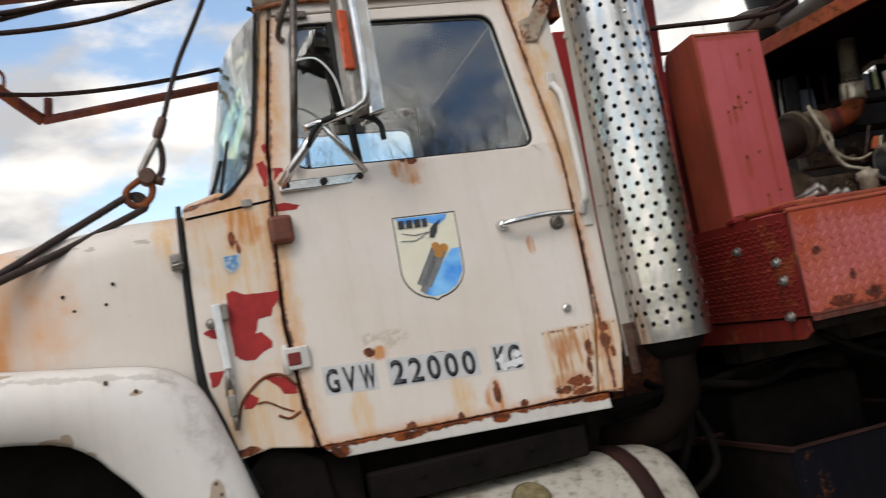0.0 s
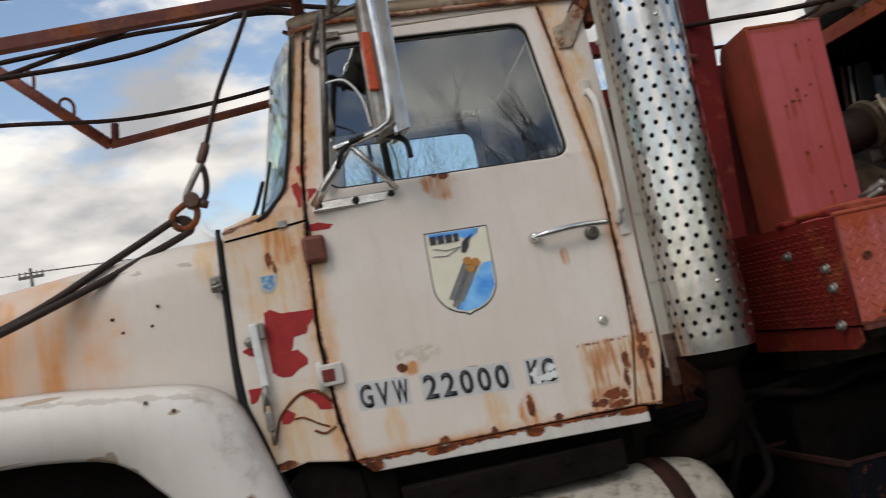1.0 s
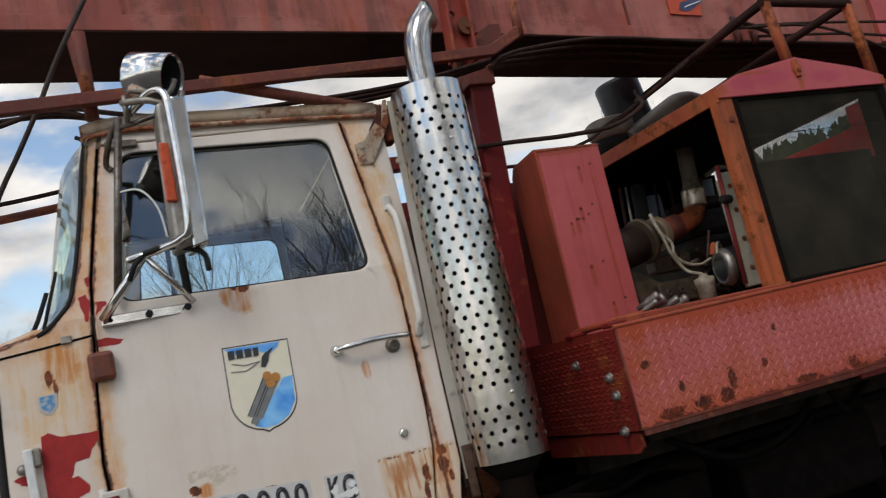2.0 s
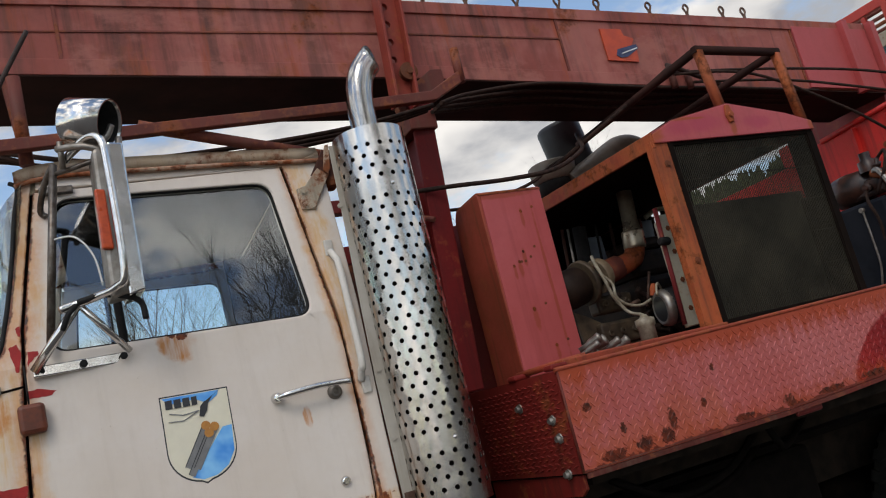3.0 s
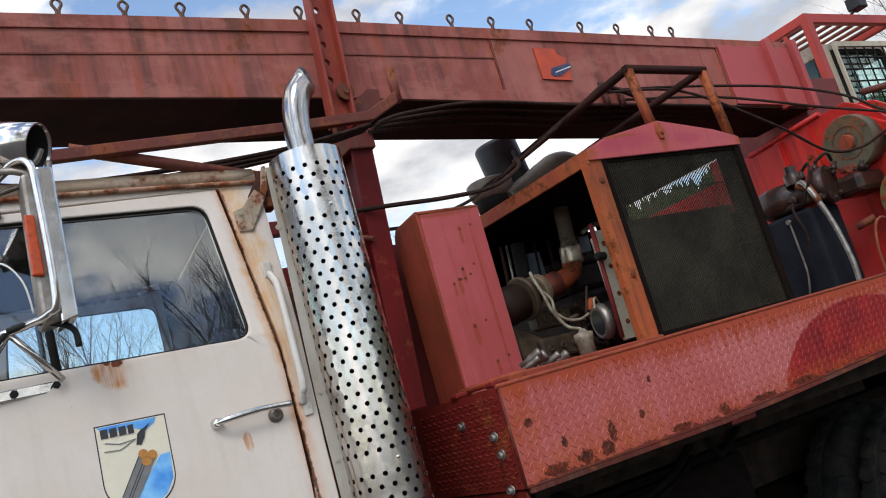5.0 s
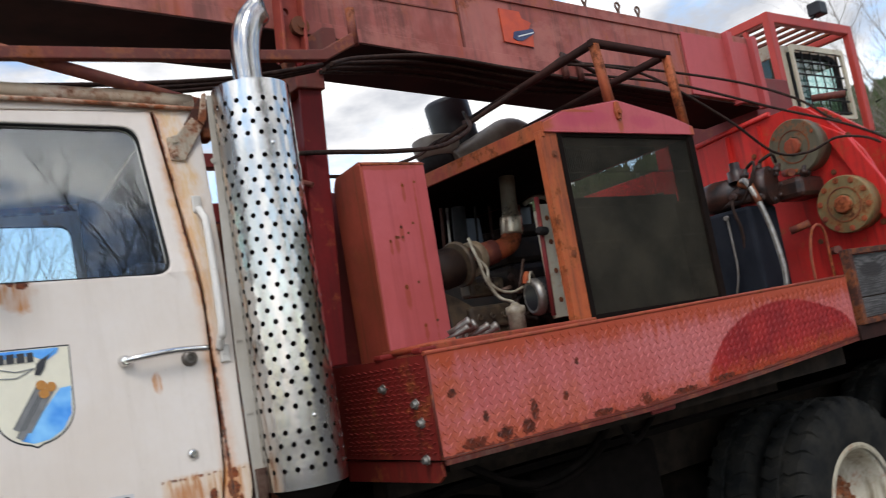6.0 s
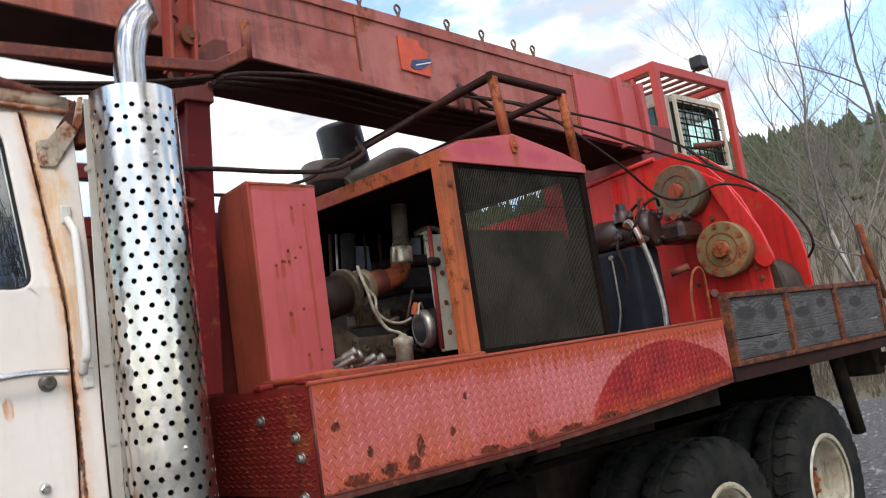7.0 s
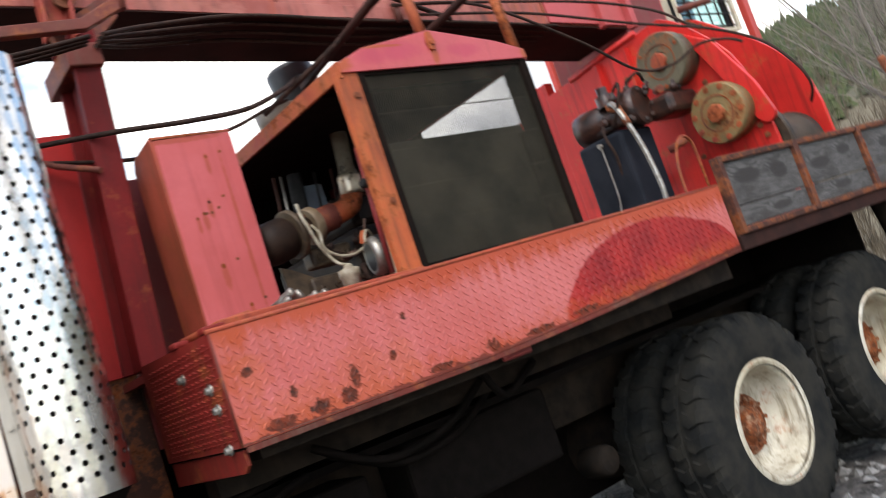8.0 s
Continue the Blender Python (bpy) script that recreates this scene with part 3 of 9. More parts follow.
_wave = _g.calc("ADD", _g.calc("MULTIPLY", _g.axis(2), 420.0), _g.calc("ADD", _g.calc("MULTIPLY", _knot, 13.0), _g.calc("MULTIPLY", _g.noise(1.0, 4, 0.6, _g.stretch(2.2, 8, 12)), 34.0)))
_ring = _g.calc("ADD", _g.calc("MULTIPLY", _g.calc("SINE", _wave), 0.5), 0.5)
_fibre = _g.noise(1.0, 7, 0.7, _g.stretch(9, 60, 190))
_grain = _g.calc("ADD", _g.calc("MULTIPLY", _ring, 0.16), _g.calc("MULTIPLY", _fibre, 0.84))
_tone = _g.mix(_g.step(_grain, 0.30, 0.72), (0.022, 0.020, 0.019), (0.12, 0.112, 0.105))
_tone = _g.mix(_g.calc("MULTIPLY", _g.step(_knot, 0.72, 0.95), 0.85), _tone, (0.016, 0.012, 0.010))
_tone = _g.mix(_g.calc("MULTIPLY", _g.step(_g.noise(1.0, 5, 0.65, _g.stretch(4, 4, 9)), 0.46, 0.62), 0.7), _tone, (0.022, 0.017, 0.014))
_g.bump(_grain, 0.5, 0.004)
M_PLANK = _g.end(_tone, 0.8)

_g = Mat("window_glass")
_g.put(_g.b.inputs["Transmission Weight"], 1.0)
_g.put(_g.b.inputs["IOR"], 1.72)
M_GLASS = _g.end((0.80, 0.87, 0.89), 0.0)

_g = Mat("windscreen_glass")
_g.put(_g.b.inputs["Transmission Weight"], 1.0)
_g.put(_g.b.inputs["IOR"], 1.30)
M_SCREEN = _g.end((0.62, 0.86, 0.84), 0.02)

_g = Mat("gravel")
_big, _fine = _g.noise(0.25, 5), _g.noise(14, 6, 0.7)
_grit = _g.noise(55, 4, 0.7)
_tone = _g.mix(_g.step(_fine, 0.38, 0.60), (0.020, 0.018, 0.017), (0.105, 0.095, 0.088))
_tone = _g.mix(_g.calc("MULTIPLY", _g.step(_grit, 0.56, 0.66), 0.8), _tone, (0.21, 0.19, 0.175))
_tone = _g.mix(_g.calc("MULTIPLY", _g.step(_g.noise(7, 6, 0.75), 0.58, 0.66), 0.7), _tone, (0.075, 0.038, 0.024))
_dist = _g.calc("ADD", _g.calc("MULTIPLY", _g.axis(0), 0.9), _g.calc("MULTIPLY", _g.axis(1), 0.45))
_grass = _g.mix(_g.noise(3.5, 6, 0.7), (0.075, 0.062, 0.038), (0.15, 0.12, 0.072))
_tone = _g.mix(_g.step(_g.calc("ADD", _dist, _g.calc("MULTIPLY", _big, 6)), 19.0, 22.0), _tone, _grass)
_tone = _g.mix(_g.step(_g.calc("ADD", _g.axis(2), _g.calc("MULTIPLY", _big, 6)), 9, 16), _tone, (0.045, 0.055, 0.028))
_g.bump(_fine, 0.9, 0.03)
M_GROUND = _g.end(_tone, 0.9)

M_STONE = plain("grey_stone", (0.12, 0.115, 0.11), (0.22, 0.21, 0.2), 0.85, 0.0, 30, 0.3)
M_BIRCH = plain("birch_bark", (0.50, 0.46, 0.40), (0.26, 0.22, 0.18), 0.8, 0.0, 6, 0.3)
M_LIMB = plain("birch_limb_bark", (0.22, 0.185, 0.155), (0.13, 0.108, 0.09), 0.85, 0.0, 8, 0.2)
M_TWIG = plain("twig_bark", (0.10, 0.085, 0.07), (0.16, 0.135, 0.11), 0.85, 0.0, 8, 0.2)
M_SHRUB = plain("dry_brush", (0.070, 0.054, 0.036), (0.125, 0.096, 0.062), 0.9, 0.0, 2, 0.2)
M_FIR = plain("fir_needles", (0.026, 0.040, 0.014), (0.066, 0.078, 0.026), 0.9, 0.0, 1.5, 0.2)
M_POLE = plain("grey_pole_wood", (0.10, 0.09, 0.08), (0.15, 0.14, 0.12), 0.85, 0.0, 6, 0.3)


# ---- mesh helpers ----
ORIGIN = {}
NUDGE = Vector((0, 0, 0))


def nudge(x=0.0, y=0.0, z=0.0):
    """Set all that is built from here on over by so many metres."""
    NUDGE[:] = (x, y, z)


def thing(name, base, label, category, group="", kind=""):
    ob = new(name)
    ob.location = base
    ob.empty_display_size = 0.1
    ORIGIN[ob] = Vector(base)
    return tagged(ob, label, category, group, kind)


def part(name, bm, material, parent, label=""):
    """Link a bmesh, built in world metres, as one mesh object under a thing or a part."""
    at = ORIGIN[parent]
    bmesh.ops.translate(bm, verts=bm.verts[:], vec=NUDGE - at)
    me = bpy.data.meshes.new(name)
    bm.to_mesh(me)
    bm.free()
    me.materials.append(material)
    ob = new(name, me)
    ob.parent = parent
    ORIGIN[ob] = at
    return tagged(ob, label)


def lone(name, bm, material, label, category, group="", kind="", base=None):
    """A thing that is one mesh."""
    bmesh.ops.translate(bm, verts=bm.verts[:], vec=NUDGE)
    if base is None:
        c = [v.co for v in bm.verts]
        base = Vector((sum(p.x for p in c) / len(c), sum(p.y for p in c) / len(c), min(p.z for p in c)))
    base = Vector(base)
    bmesh.ops.translate(bm, verts=bm.verts[:], vec=-base)
    me = bpy.data.meshes.new(name)
    bm.to_mesh(me)
    bm.free()
    me.materials.append(material)
    ob = new(name, me)
    ob.location = base
    ORIGIN[ob] = base
    return tagged(ob, label, category, group, kind)


def box(bm, lo, hi, bevel=0.0, turn=None):
    """A box from corner to corner, its edges rounded; turn is a matrix about its centre."""
    lo, hi = Vector(lo), Vector(hi)
    mid, size = (lo + hi) / 2, hi - lo
    got = bmesh.ops.create_cube(bm, size=1.0)
    vs = got["verts"]
    for v in vs:
        v.co = Vector((v.co.x * size.x, v.co.y * size.y, v.co.z * size.z))
        if turn:
            v.co = turn @ v.co
        v.co += mid
    if bevel:
        edges = list({e for v in vs for e in v.link_edges})
        bmesh.ops.bevel(bm, geom=edges, offset=bevel, segments=2, affect="EDGES", profile=0.5)
    return bm


def boxes(*rows, bevel=0.0):
    bm = bmesh.new()
    for k, (lo, hi) in enumerate(rows):
        e = Vector((0.0004, 0.0004, 0.0004)) * k
        box(bm, Vector(lo) + e, Vector(hi) - e, bevel)
    return bm


def spline(points, per=6):
    """Points along a smooth curve through the given ones."""
    p = [Vector(q) for q in points]
    if len(p) < 3:
        return p
    out = []
    for i in range(len(p) - 1):
        a, b, c, d = p[max(i - 1, 0)], p[i], p[i + 1], p[min(i + 2, len(p) - 1)]
        for k in range(per):
            t = k / per
            out.append(0.5 * ((2 * b) + (c - a) * t + (2 * a - 5 * b + 4 * c - d) * t * t + (3 * b - a - 3 * c + d) * t ** 3))
    out.append(p[-1])
    return out


def tube(bm, points, r, sides=8, cap=True, r2=None):
    """A round bar along a row of points; r2 is the radius at its end."""
    p = [Vector(q) for q in points]
    rings, up = [], None
    for i, c in enumerate(p):
        d = (p[min(i + 1, len(p) - 1)] - p[max(i - 1, 0)]).normalized()
        if up is None:
            up = d.orthogonal().normalized()
        else:
            up = (up - d * up.dot(d)).normalized()
        side = d.cross(up)
        rad = r if r2 is None else r + (r2 - r) * i / max(1, len(p) - 1)
        rings.append([bm.verts.new(c + (up * math.cos(2 * math.pi * k / sides) + side * math.sin(2 * math.pi * k / sides)) * rad) for k in range(sides)])
    for a, b in zip(rings, rings[1:]):
        for k in range(sides):
            f = bm.faces.new((a[k], a[(k + 1) % sides], b[(k + 1) % sides], b[k]))
            f.smooth = True
    if cap:
        bm.faces.new(rings[0][::-1])
        bm.faces.new(rings[-1])
    return bm


def turned(bm, at, way, profile, sides=24):
    """A turned body: profile rows are (along, radius) from the point at, in the direction way."""
    at, way = Vector(at), Vector(way).normalized()
    u = way.orthogonal().normalized()
    v = way.cross(u)
    rings = []
    for s, r in profile:
        if r <= 1e-6:
            rings.append([bm.verts.new(at + way * s)])
        else:
            rings.append([bm.verts.new(at + way * s + (u * math.cos(2 * math.pi * k / sides) + v * math.sin(2 * math.pi * k / sides)) * r) for k in range(sides)])
    for i, (a, b) in enumerate(zip(rings, rings[1:])):
        slant = abs(profile[i][1] - profile[i + 1][1]) < 3 * abs(profile[i][0] - profile[i + 1][0])
        for k in range(sides):
            q = [a[k % len(a)], a[(k + 1) % len(a)], b[(k + 1) % len(b)], b[k % len(b)]]
            q = [w for n, w in enumerate(q) if w not in q[:n]]
            if len(q) > 2:
                f = bm.faces.new(q)
                f.smooth = slant
    return bm


def prism(bm, outline, axis, lo, hi, bevel=0.0):
    """A flat outline pushed through from lo to hi along an axis (0, 1 or 2)."""
    def spot(a, b, c):
        return {0: (c, a, b), 1: (a, c, b), 2: (a, b, c)}[axis]
    one = [bm.verts.new(spot(a, b, lo)) for a, b in outline]
    two = [bm.verts.new(spot(a, b, hi)) for a, b in outline]
    faces = [bm.faces.new(one), bm.faces.new(two[::-1])]
    for k in range(len(one)):
        faces.append(bm.faces.new((one[k], two[k], two[(k + 1) % len(one)], one[(k + 1) % len(one)])))
    bmesh.ops.recalc_face_normals(bm, faces=faces)
    if bevel:
        edges = list({e for f in faces for e in f.edges})
        bmesh.ops.bevel(bm, geom=edges, offset=bevel, segments=2, affect="EDGES", profile=0.5)
    return bm


def rounded(corners, r, n=5):
    """An outline with its corners rounded."""
    out = []
    for i, c in enumerate(corners):
        c = Vector(c).to_2d()
        a, b = Vector(corners[i - 1]).to_2d(), Vector(corners[(i + 1) % len(corners)]).to_2d()
        p, q = c + (a - c).normalized() * r, c + (b - c).normalized() * r
        for k in range(n + 1):
            t = k / n
            out.append(tuple((1 - t) ** 2 * p + 2 * t * (1 - t) * c + t * t * q))
    return out


def skin(outline, holes, depth, thick, cuts_z=(), cuts_x=(), soft=0.0):
    """A bent sheet: an outline in x and z with holes, laid on y = depth(x, z), thick towards +y."""
    bm = bmesh.new()
    edges = []
    for loop in (outline, *holes):
        vs = [bm.verts.new((x, 0, z)) for x, z in loop]
        edges += [bm.edges.new((vs[k - 1], vs[k])) for k in range(len(vs))]
    bmesh.ops.triangle_fill(bm, use_beauty=True, edges=edges)
    for z in cuts_z:
        bmesh.ops.bisect_plane(bm, geom=bm.verts[:] + bm.edges[:] + bm.faces[:], plane_co=(0, 0, z), plane_no=(0, 0, 1))
    for x in cuts_x:
        bmesh.ops.bisect_plane(bm, geom=bm.verts[:] + bm.edges[:] + bm.faces[:], plane_co=(x, 0, 0), plane_no=(1, 0, 0))
    for f in bm.faces:
        if f.normal.y > 0:
            f.normal_flip()
    front = bm.faces[:]
    got = bmesh.ops.extrude_face_region(bm, geom=front)
    back = [v for v in got["geom"] if isinstance(v, bmesh.types.BMVert)]
    marked = set(back)
    for v in bm.verts:
        v.co.y = depth(v.co.x, v.co.z) + (0.0 if v in marked else thick)
    bmesh.ops.recalc_face_normals(bm, faces=bm.faces[:])
    if soft:
        rim = [e for e in bm.edges if len(e.link_faces) == 2 and e.calc_face_angle(0) > 1.0 and all(v in marked for v in e.verts)]
        bmesh.ops.bevel(bm, geom=rim, offset=soft, segments=2, affect="EDGES", profile=0.5)
    return bm


def mirrored(bm, y0):
    """The same shape on the cab's other side; the cab stands a few degrees askew on the chassis."""
    two = bm.copy()
    n = Vector((0.1093, 0.994))
    for v in two.verts:
        d = 2 * ((v.co.x - 0.6) * n.x + (v.co.y - y0) * n.y)
        v.co.x -= d * n.x
        v.co.y -= d * n.y
        v.co.z += 0.045
    bmesh.ops.reverse_faces(two, faces=two.faces[:])
    return two


def across(bm):
    """Set what spans the cab's width askew like the cab itself."""
    for v in bm.verts:
        e = 2.36 - 0.11 * (v.co.x - 0.6)
        s = (v.co.y - e) / (2 * (YC - e))
        v.co.y += s * (2 * e - 4.73)
        v.co.x += s * 0.217
        v.co.z += s * 0.045
    return bm


def parts(name, rows, material, parent, bevel=0.0, label=""):
    """One part for each box."""
    for lo, hi in rows:
        part(name, boxes((lo, hi), bevel=bevel), material, parent, label)


def bolt(bm, at, way, r=0.008, h=0.006):
    turned(bm, at, way, [(0, r * 1.5), (h * 0.3, r * 1.5), (h * 0.3, r), (h, r), (h, 0)], 6)


YC = 3.35  # the truck's middle plane


# ---- ground and distance ----
def height(x, y):
    """Level yard, then a hillside beyond it towards the truck's rear and side."""
    d = math.hypot(x, y)
    az = math.degrees(math.atan2(y, x))
    side = min(1.0, max(0.0, (58 - az) / 13)) * min(1.0, max(0.0, (az + 70) / 20))
    side *= 1 - 0.12 * min(1.0, max(0.0, (az - 29) / 11))
    rise = max(0.0, d - 21)
    h = side * min(rise, 105) * (0.095 + 0.150 * min(1.0, rise / 90))
    return h + (0.6 * noise.noise(Vector((x * 0.06, y * 0.06, 0))) * min(1.0, rise / 20) if d > 21 else 0.0)


def build_ground():
    bm = bmesh.new()
    radii = [0, 2, 4, 7, 10, 14, 18, 22, 26, 30, 36, 44, 54, 66, 80, 95, 110, 126, 150, 220, 500, 1500, 3000]
    turns = 96
    rings = []
    for r in radii:
        if r == 0:
            rings.append([bm.verts.new((0, 0, 0))])
            continue
        rings.append([bm.verts.new((r * math.cos(2 * math.pi * k / turns), r * math.sin(2 * math.pi * k / turns), height(r * math.cos(2 * math.pi * k / turns), r * math.sin(2 * math.pi * k / turns)))) for k in range(turns)])
    for a, b in zip(rings, rings[1:]):
        for k in range(turns):
            if len(a) == 1:
                bm.faces.new((a[0], b[k], b[(k + 1) % turns]))
            else:
                bm.faces.new((a[k], b[k], b[(k + 1) % turns], a[(k + 1) % turns])).smooth = True
    lone("ground", bm, M_GROUND, "dark gravel yard with dry grass and a hillside beyond", "ground", kind="structure", base=(0, 0, 0))


build_ground()


# ---- the truck ----
truck = thing("truck", (1.2, YC, 0), "old white conventional cab truck with rust and peeling paint", "truck")


def side_y(x, z):
    """The cab's left side: it narrows towards the front and leans in above the belt line."""
    return 2.36 - 0.11 * (x - 0.6) + (0.09 * (z - 1.75) if z < 1.95 else 0.018 + 0.24 * (z - 1.95))


DOOR = [(0.285, 2.515), (0.197, 2.064), (0.166, 1.75), (0.150, 1.522), (0.165, 1.279), (0.19, 1.15), (1.036, 1.138), (1.08, 1.353), (1.089, 1.476), (1.105, 1.881), (1.088, 2.193), (1.07, 2.50)]
WINDOW = rounded([(0.34, 2.482), (0.256, 1.975), (1.032, 1.945), (1.016, 2.444)], 0.055, 6)
GLASS = rounded([(0.335, 2.487), (0.251, 1.970), (1.037, 1.940), (1.021, 2.449)], 0.055, 6)
COWL = [(-0.083, 1.905), (-0.093, 1.694), (-0.098, 1.502), (-0.093, 1.373), (-0.06, 1.266), (-0.036, 1.16), (0.05, 1.175), (0.182, 1.15), (0.157, 1.279), (0.142, 1.522), (0.158, 1.75), (0.189, 2.064), (0.277, 2.515), (0.29, 2.57), (0.254, 2.57), (0.243, 2.531), (0.222, 2.44), (0.195, 2.29), (0.168, 2.16), (0.149, 2.084), (0.126, 2.008), (0.091, 1.965), (0.056, 1.936), (0.026, 1.92)]
PILLAR = [(1.078, 2.50), (1.096, 2.193), (1.113, 1.881), (1.097, 1.476), (1.088, 1.353), (1.044, 1.138), (1.118, 1.128), (1.156, 1.287), (1.165, 1.56), (1.173, 1.75), (1.196, 2.1), (1.222, 2.525), (0.30, 2.572), (0.293, 2.523)]


def build_cab():
    belt = (1.3, 1.5, 1.75, 1.95, 2.2)
    cols = (0.3, 0.5, 0.7, 0.9, 1.045)
    for near in (True, False):
        def both(bm):
            if near:
                return bm
            two = mirrored(bm, YC)
            bm.free()
            return two
        door = part("cab_door", both(skin(DOOR, [WINDOW], side_y, 0.05, belt, cols, 0.006)), M_WHITE, truck, "white cab door with rust streaks and worn lettering")
        part("cowl_panel", both(skin(COWL, [], lambda x, z: side_y(x, z) + 0.004, 0.05, belt, (0.0, 0.1), 0.006)), M_WHITE, truck, "white cowl panel peeling to red primer")
        part("rear_pillar", both(skin(PILLAR, [], lambda x, z: side_y(x, z) + 0.003, 0.05, belt, cols, 0.006)), M_WHITE, truck)
        seal = rounded([(0.343, 2.478), (0.262, 1.979), (1.027, 1.950), (1.012, 2.441)], 0.055, 6)
        part("window_seal", both(skin(GLASS, [seal], lambda x, z: side_y(x, z) + 0.008, 0.02, (1.95, 2.2), cols)), M_BLACK, door, "cracked black rubber window seal")
        pane = part("window_pane", both(skin(GLASS, [], lambda x, z: side_y(x, z) + 0.020, 0.005, (1.95, 2.2), cols)), M_GLASS, door, "reflecting side window")
        pane.visible_shadow = False
        bm = bmesh.new()
        tube(bm, [(0.458, side_y(0.458, 1.955) + 0.014, 1.955), (0.472, side_y(0.472, 2.47) + 0.014, 2.47)], 0.013, 6)
        part("vent_post", both(bm), M_BLACK, door)
        if near:
            door_near = door
    for name, run in (("door_jamb", [(0.18, 1.15), (0.157, 1.34), (0.148, 1.57), (0.164, 1.83), (0.196, 2.06), (0.281, 2.51)]), ("door_jamb", [(1.04, 1.14), (1.084, 1.35), (1.093, 1.48), (1.109, 1.88), (1.092, 2.19), (1.074, 2.49)])):
        bm = bmesh.new()
        tube(bm, [(x, side_y(x, z) + 0.042, z) for x, z in run], 0.024, 6)
        part(name, bm, M_DARKRUST, truck)
    # sill under the door
    bm = bmesh.new()
    prism(bm, [(0.19, 1.150), (0.232, 1.110), (1.068, 1.086), (1.066, 1.134)], 1, 2.292, 2.34, 0.004)
    for v in bm.verts:
        v.co.y += 0.11 * (0.65 - v.co.x)
    part("door_sill", bm, M_SILL, truck, "chipped white sill strip")
    part("door_sill", mirrored(boxes(((0.2, 2.3, 1.085), (1.07, 2.34, 1.13))), YC), M_SILL, truck)
    # roof with its gutters
    bm = bmesh.new()
    rows = []
    for x, top in ((0.235, 2.588), (0.36, 2.632), (0.62, 2.640), (0.92, 2.618), (1.16, 2.582), (1.215, 2.535)):
        e = side_y(x, 2.58) - 0.006
        rows.append([bm.verts.new((x, e + (2 * YC - 2 * e) * k / 10, top - 0.05 * (abs(k - 5) / 5) ** 2.2)) for k in range(11)])
    for a, b in zip(rows, rows[1:]):
        for k in range(10):
            bm.faces.new((a[k], b[k], b[k + 1], a[k + 1])).smooth = True
    bmesh.ops.solidify(bm, geom=bm.faces[:], thickness=0.03)
    bmesh.ops.recalc_face_normals(bm, faces=bm.faces[:])
    part("cab_roof", across(bm), M_ROOF, truck, "rusted white cab roof")
    for s in (1, -1):
        bm = bmesh.new()
        run = [(0.235, 2.537), (0.29, 2.553), (0.42, 2.558), (0.8, 2.535), (1.21, 2.503)]
        pts = [(x, side_y(x, z) - 0.012, z) for x, z in run]
        tube(bm, spline(pts, 4), 0.008, 8)
        part("roof_gutter", bm if s > 0 else mirrored(bm, YC), M_GUTTER, truck, "rusted roof gutter")
        bm = bmesh.new()
        low = [bm.verts.new((x, y + 0.002, z + 0.004)) for x, y, z in spline(pts, 4)]
        mid = [bm.verts.new((v.co.x, v.co.y - 0.002, v.co.z + 0.028)) for v in low]
        top = [bm.verts.new((v.co.x, v.co.y + 0.010, v.co.z + 0.050)) for v in low]
        for a, b in ((low, mid), (mid, top)):
            for k in range(len(a) - 1):
                bm.faces.new((a[k], a[k + 1], b[k + 1], b[k])).smooth = True
        bmesh.ops.solidify(bm, geom=bm.faces[:], thickness=0.005)
        bmesh.ops.recalc_face_normals(bm, faces=bm.faces[:])
        part("roof_edge", bm if s > 0 else mirrored(bm, YC), M_ROOFEDGE, truck, "cream roof edge streaked with rust")
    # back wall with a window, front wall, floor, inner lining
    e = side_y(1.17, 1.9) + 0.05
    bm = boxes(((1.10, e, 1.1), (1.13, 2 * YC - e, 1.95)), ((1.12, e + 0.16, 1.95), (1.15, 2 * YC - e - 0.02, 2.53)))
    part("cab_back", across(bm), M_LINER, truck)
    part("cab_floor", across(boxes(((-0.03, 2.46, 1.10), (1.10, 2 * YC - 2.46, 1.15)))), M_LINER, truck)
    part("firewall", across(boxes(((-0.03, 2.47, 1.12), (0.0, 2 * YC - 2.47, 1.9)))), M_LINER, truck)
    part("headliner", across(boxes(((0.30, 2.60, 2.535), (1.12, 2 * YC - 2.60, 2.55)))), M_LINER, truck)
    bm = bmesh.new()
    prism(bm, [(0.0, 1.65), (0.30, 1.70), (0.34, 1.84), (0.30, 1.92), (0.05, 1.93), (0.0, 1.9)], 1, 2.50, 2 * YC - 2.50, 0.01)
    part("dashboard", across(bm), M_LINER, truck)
    for y in (2.55, 3.45):
        bm = boxes(((0.55, y, 1.45), (1.0, y + 0.5, 1.58)), ((0.95, y + 0.02, 1.55), (1.07, y + 0.48, 2.02)), bevel=0.03)
        part("seat", across(bm), M_CLOTH, truck)
    bm = bmesh.new()
    hub = Vector((0.50, 2.86, 1.84))
    way = Vector((0.55, 0.0, 0.83)).normalized()
    u, w = Vector((0, 1, 0)), way.cross(Vector((0, 1, 0)))
    tube(bm, [hub + (u * math.cos(a) + w * math.sin(a)) * 0.23 for a in [2 * math.pi * k / 28 for k in range(29)]], 0.013, 8, False)
    for a in (0.4, 2.7, 4.7):
        tube(bm, [hub, hub + (u * math.cos(a) + w * math.sin(a)) * 0.225], 0.012, 6)
    tube(bm, [hub, hub - way * 0.35], 0.02, 8)
    part("steering_wheel", bm, M_BLACK, truck)
    # windscreen, wrapped a little round the corners
    bm = bmesh.new()
    rows = []
    for k in range(13):
        s = k / 12 * 2 - 1
        bow = 0.20 * (1 - abs(s) ** 2.2)
        inset = 0.07
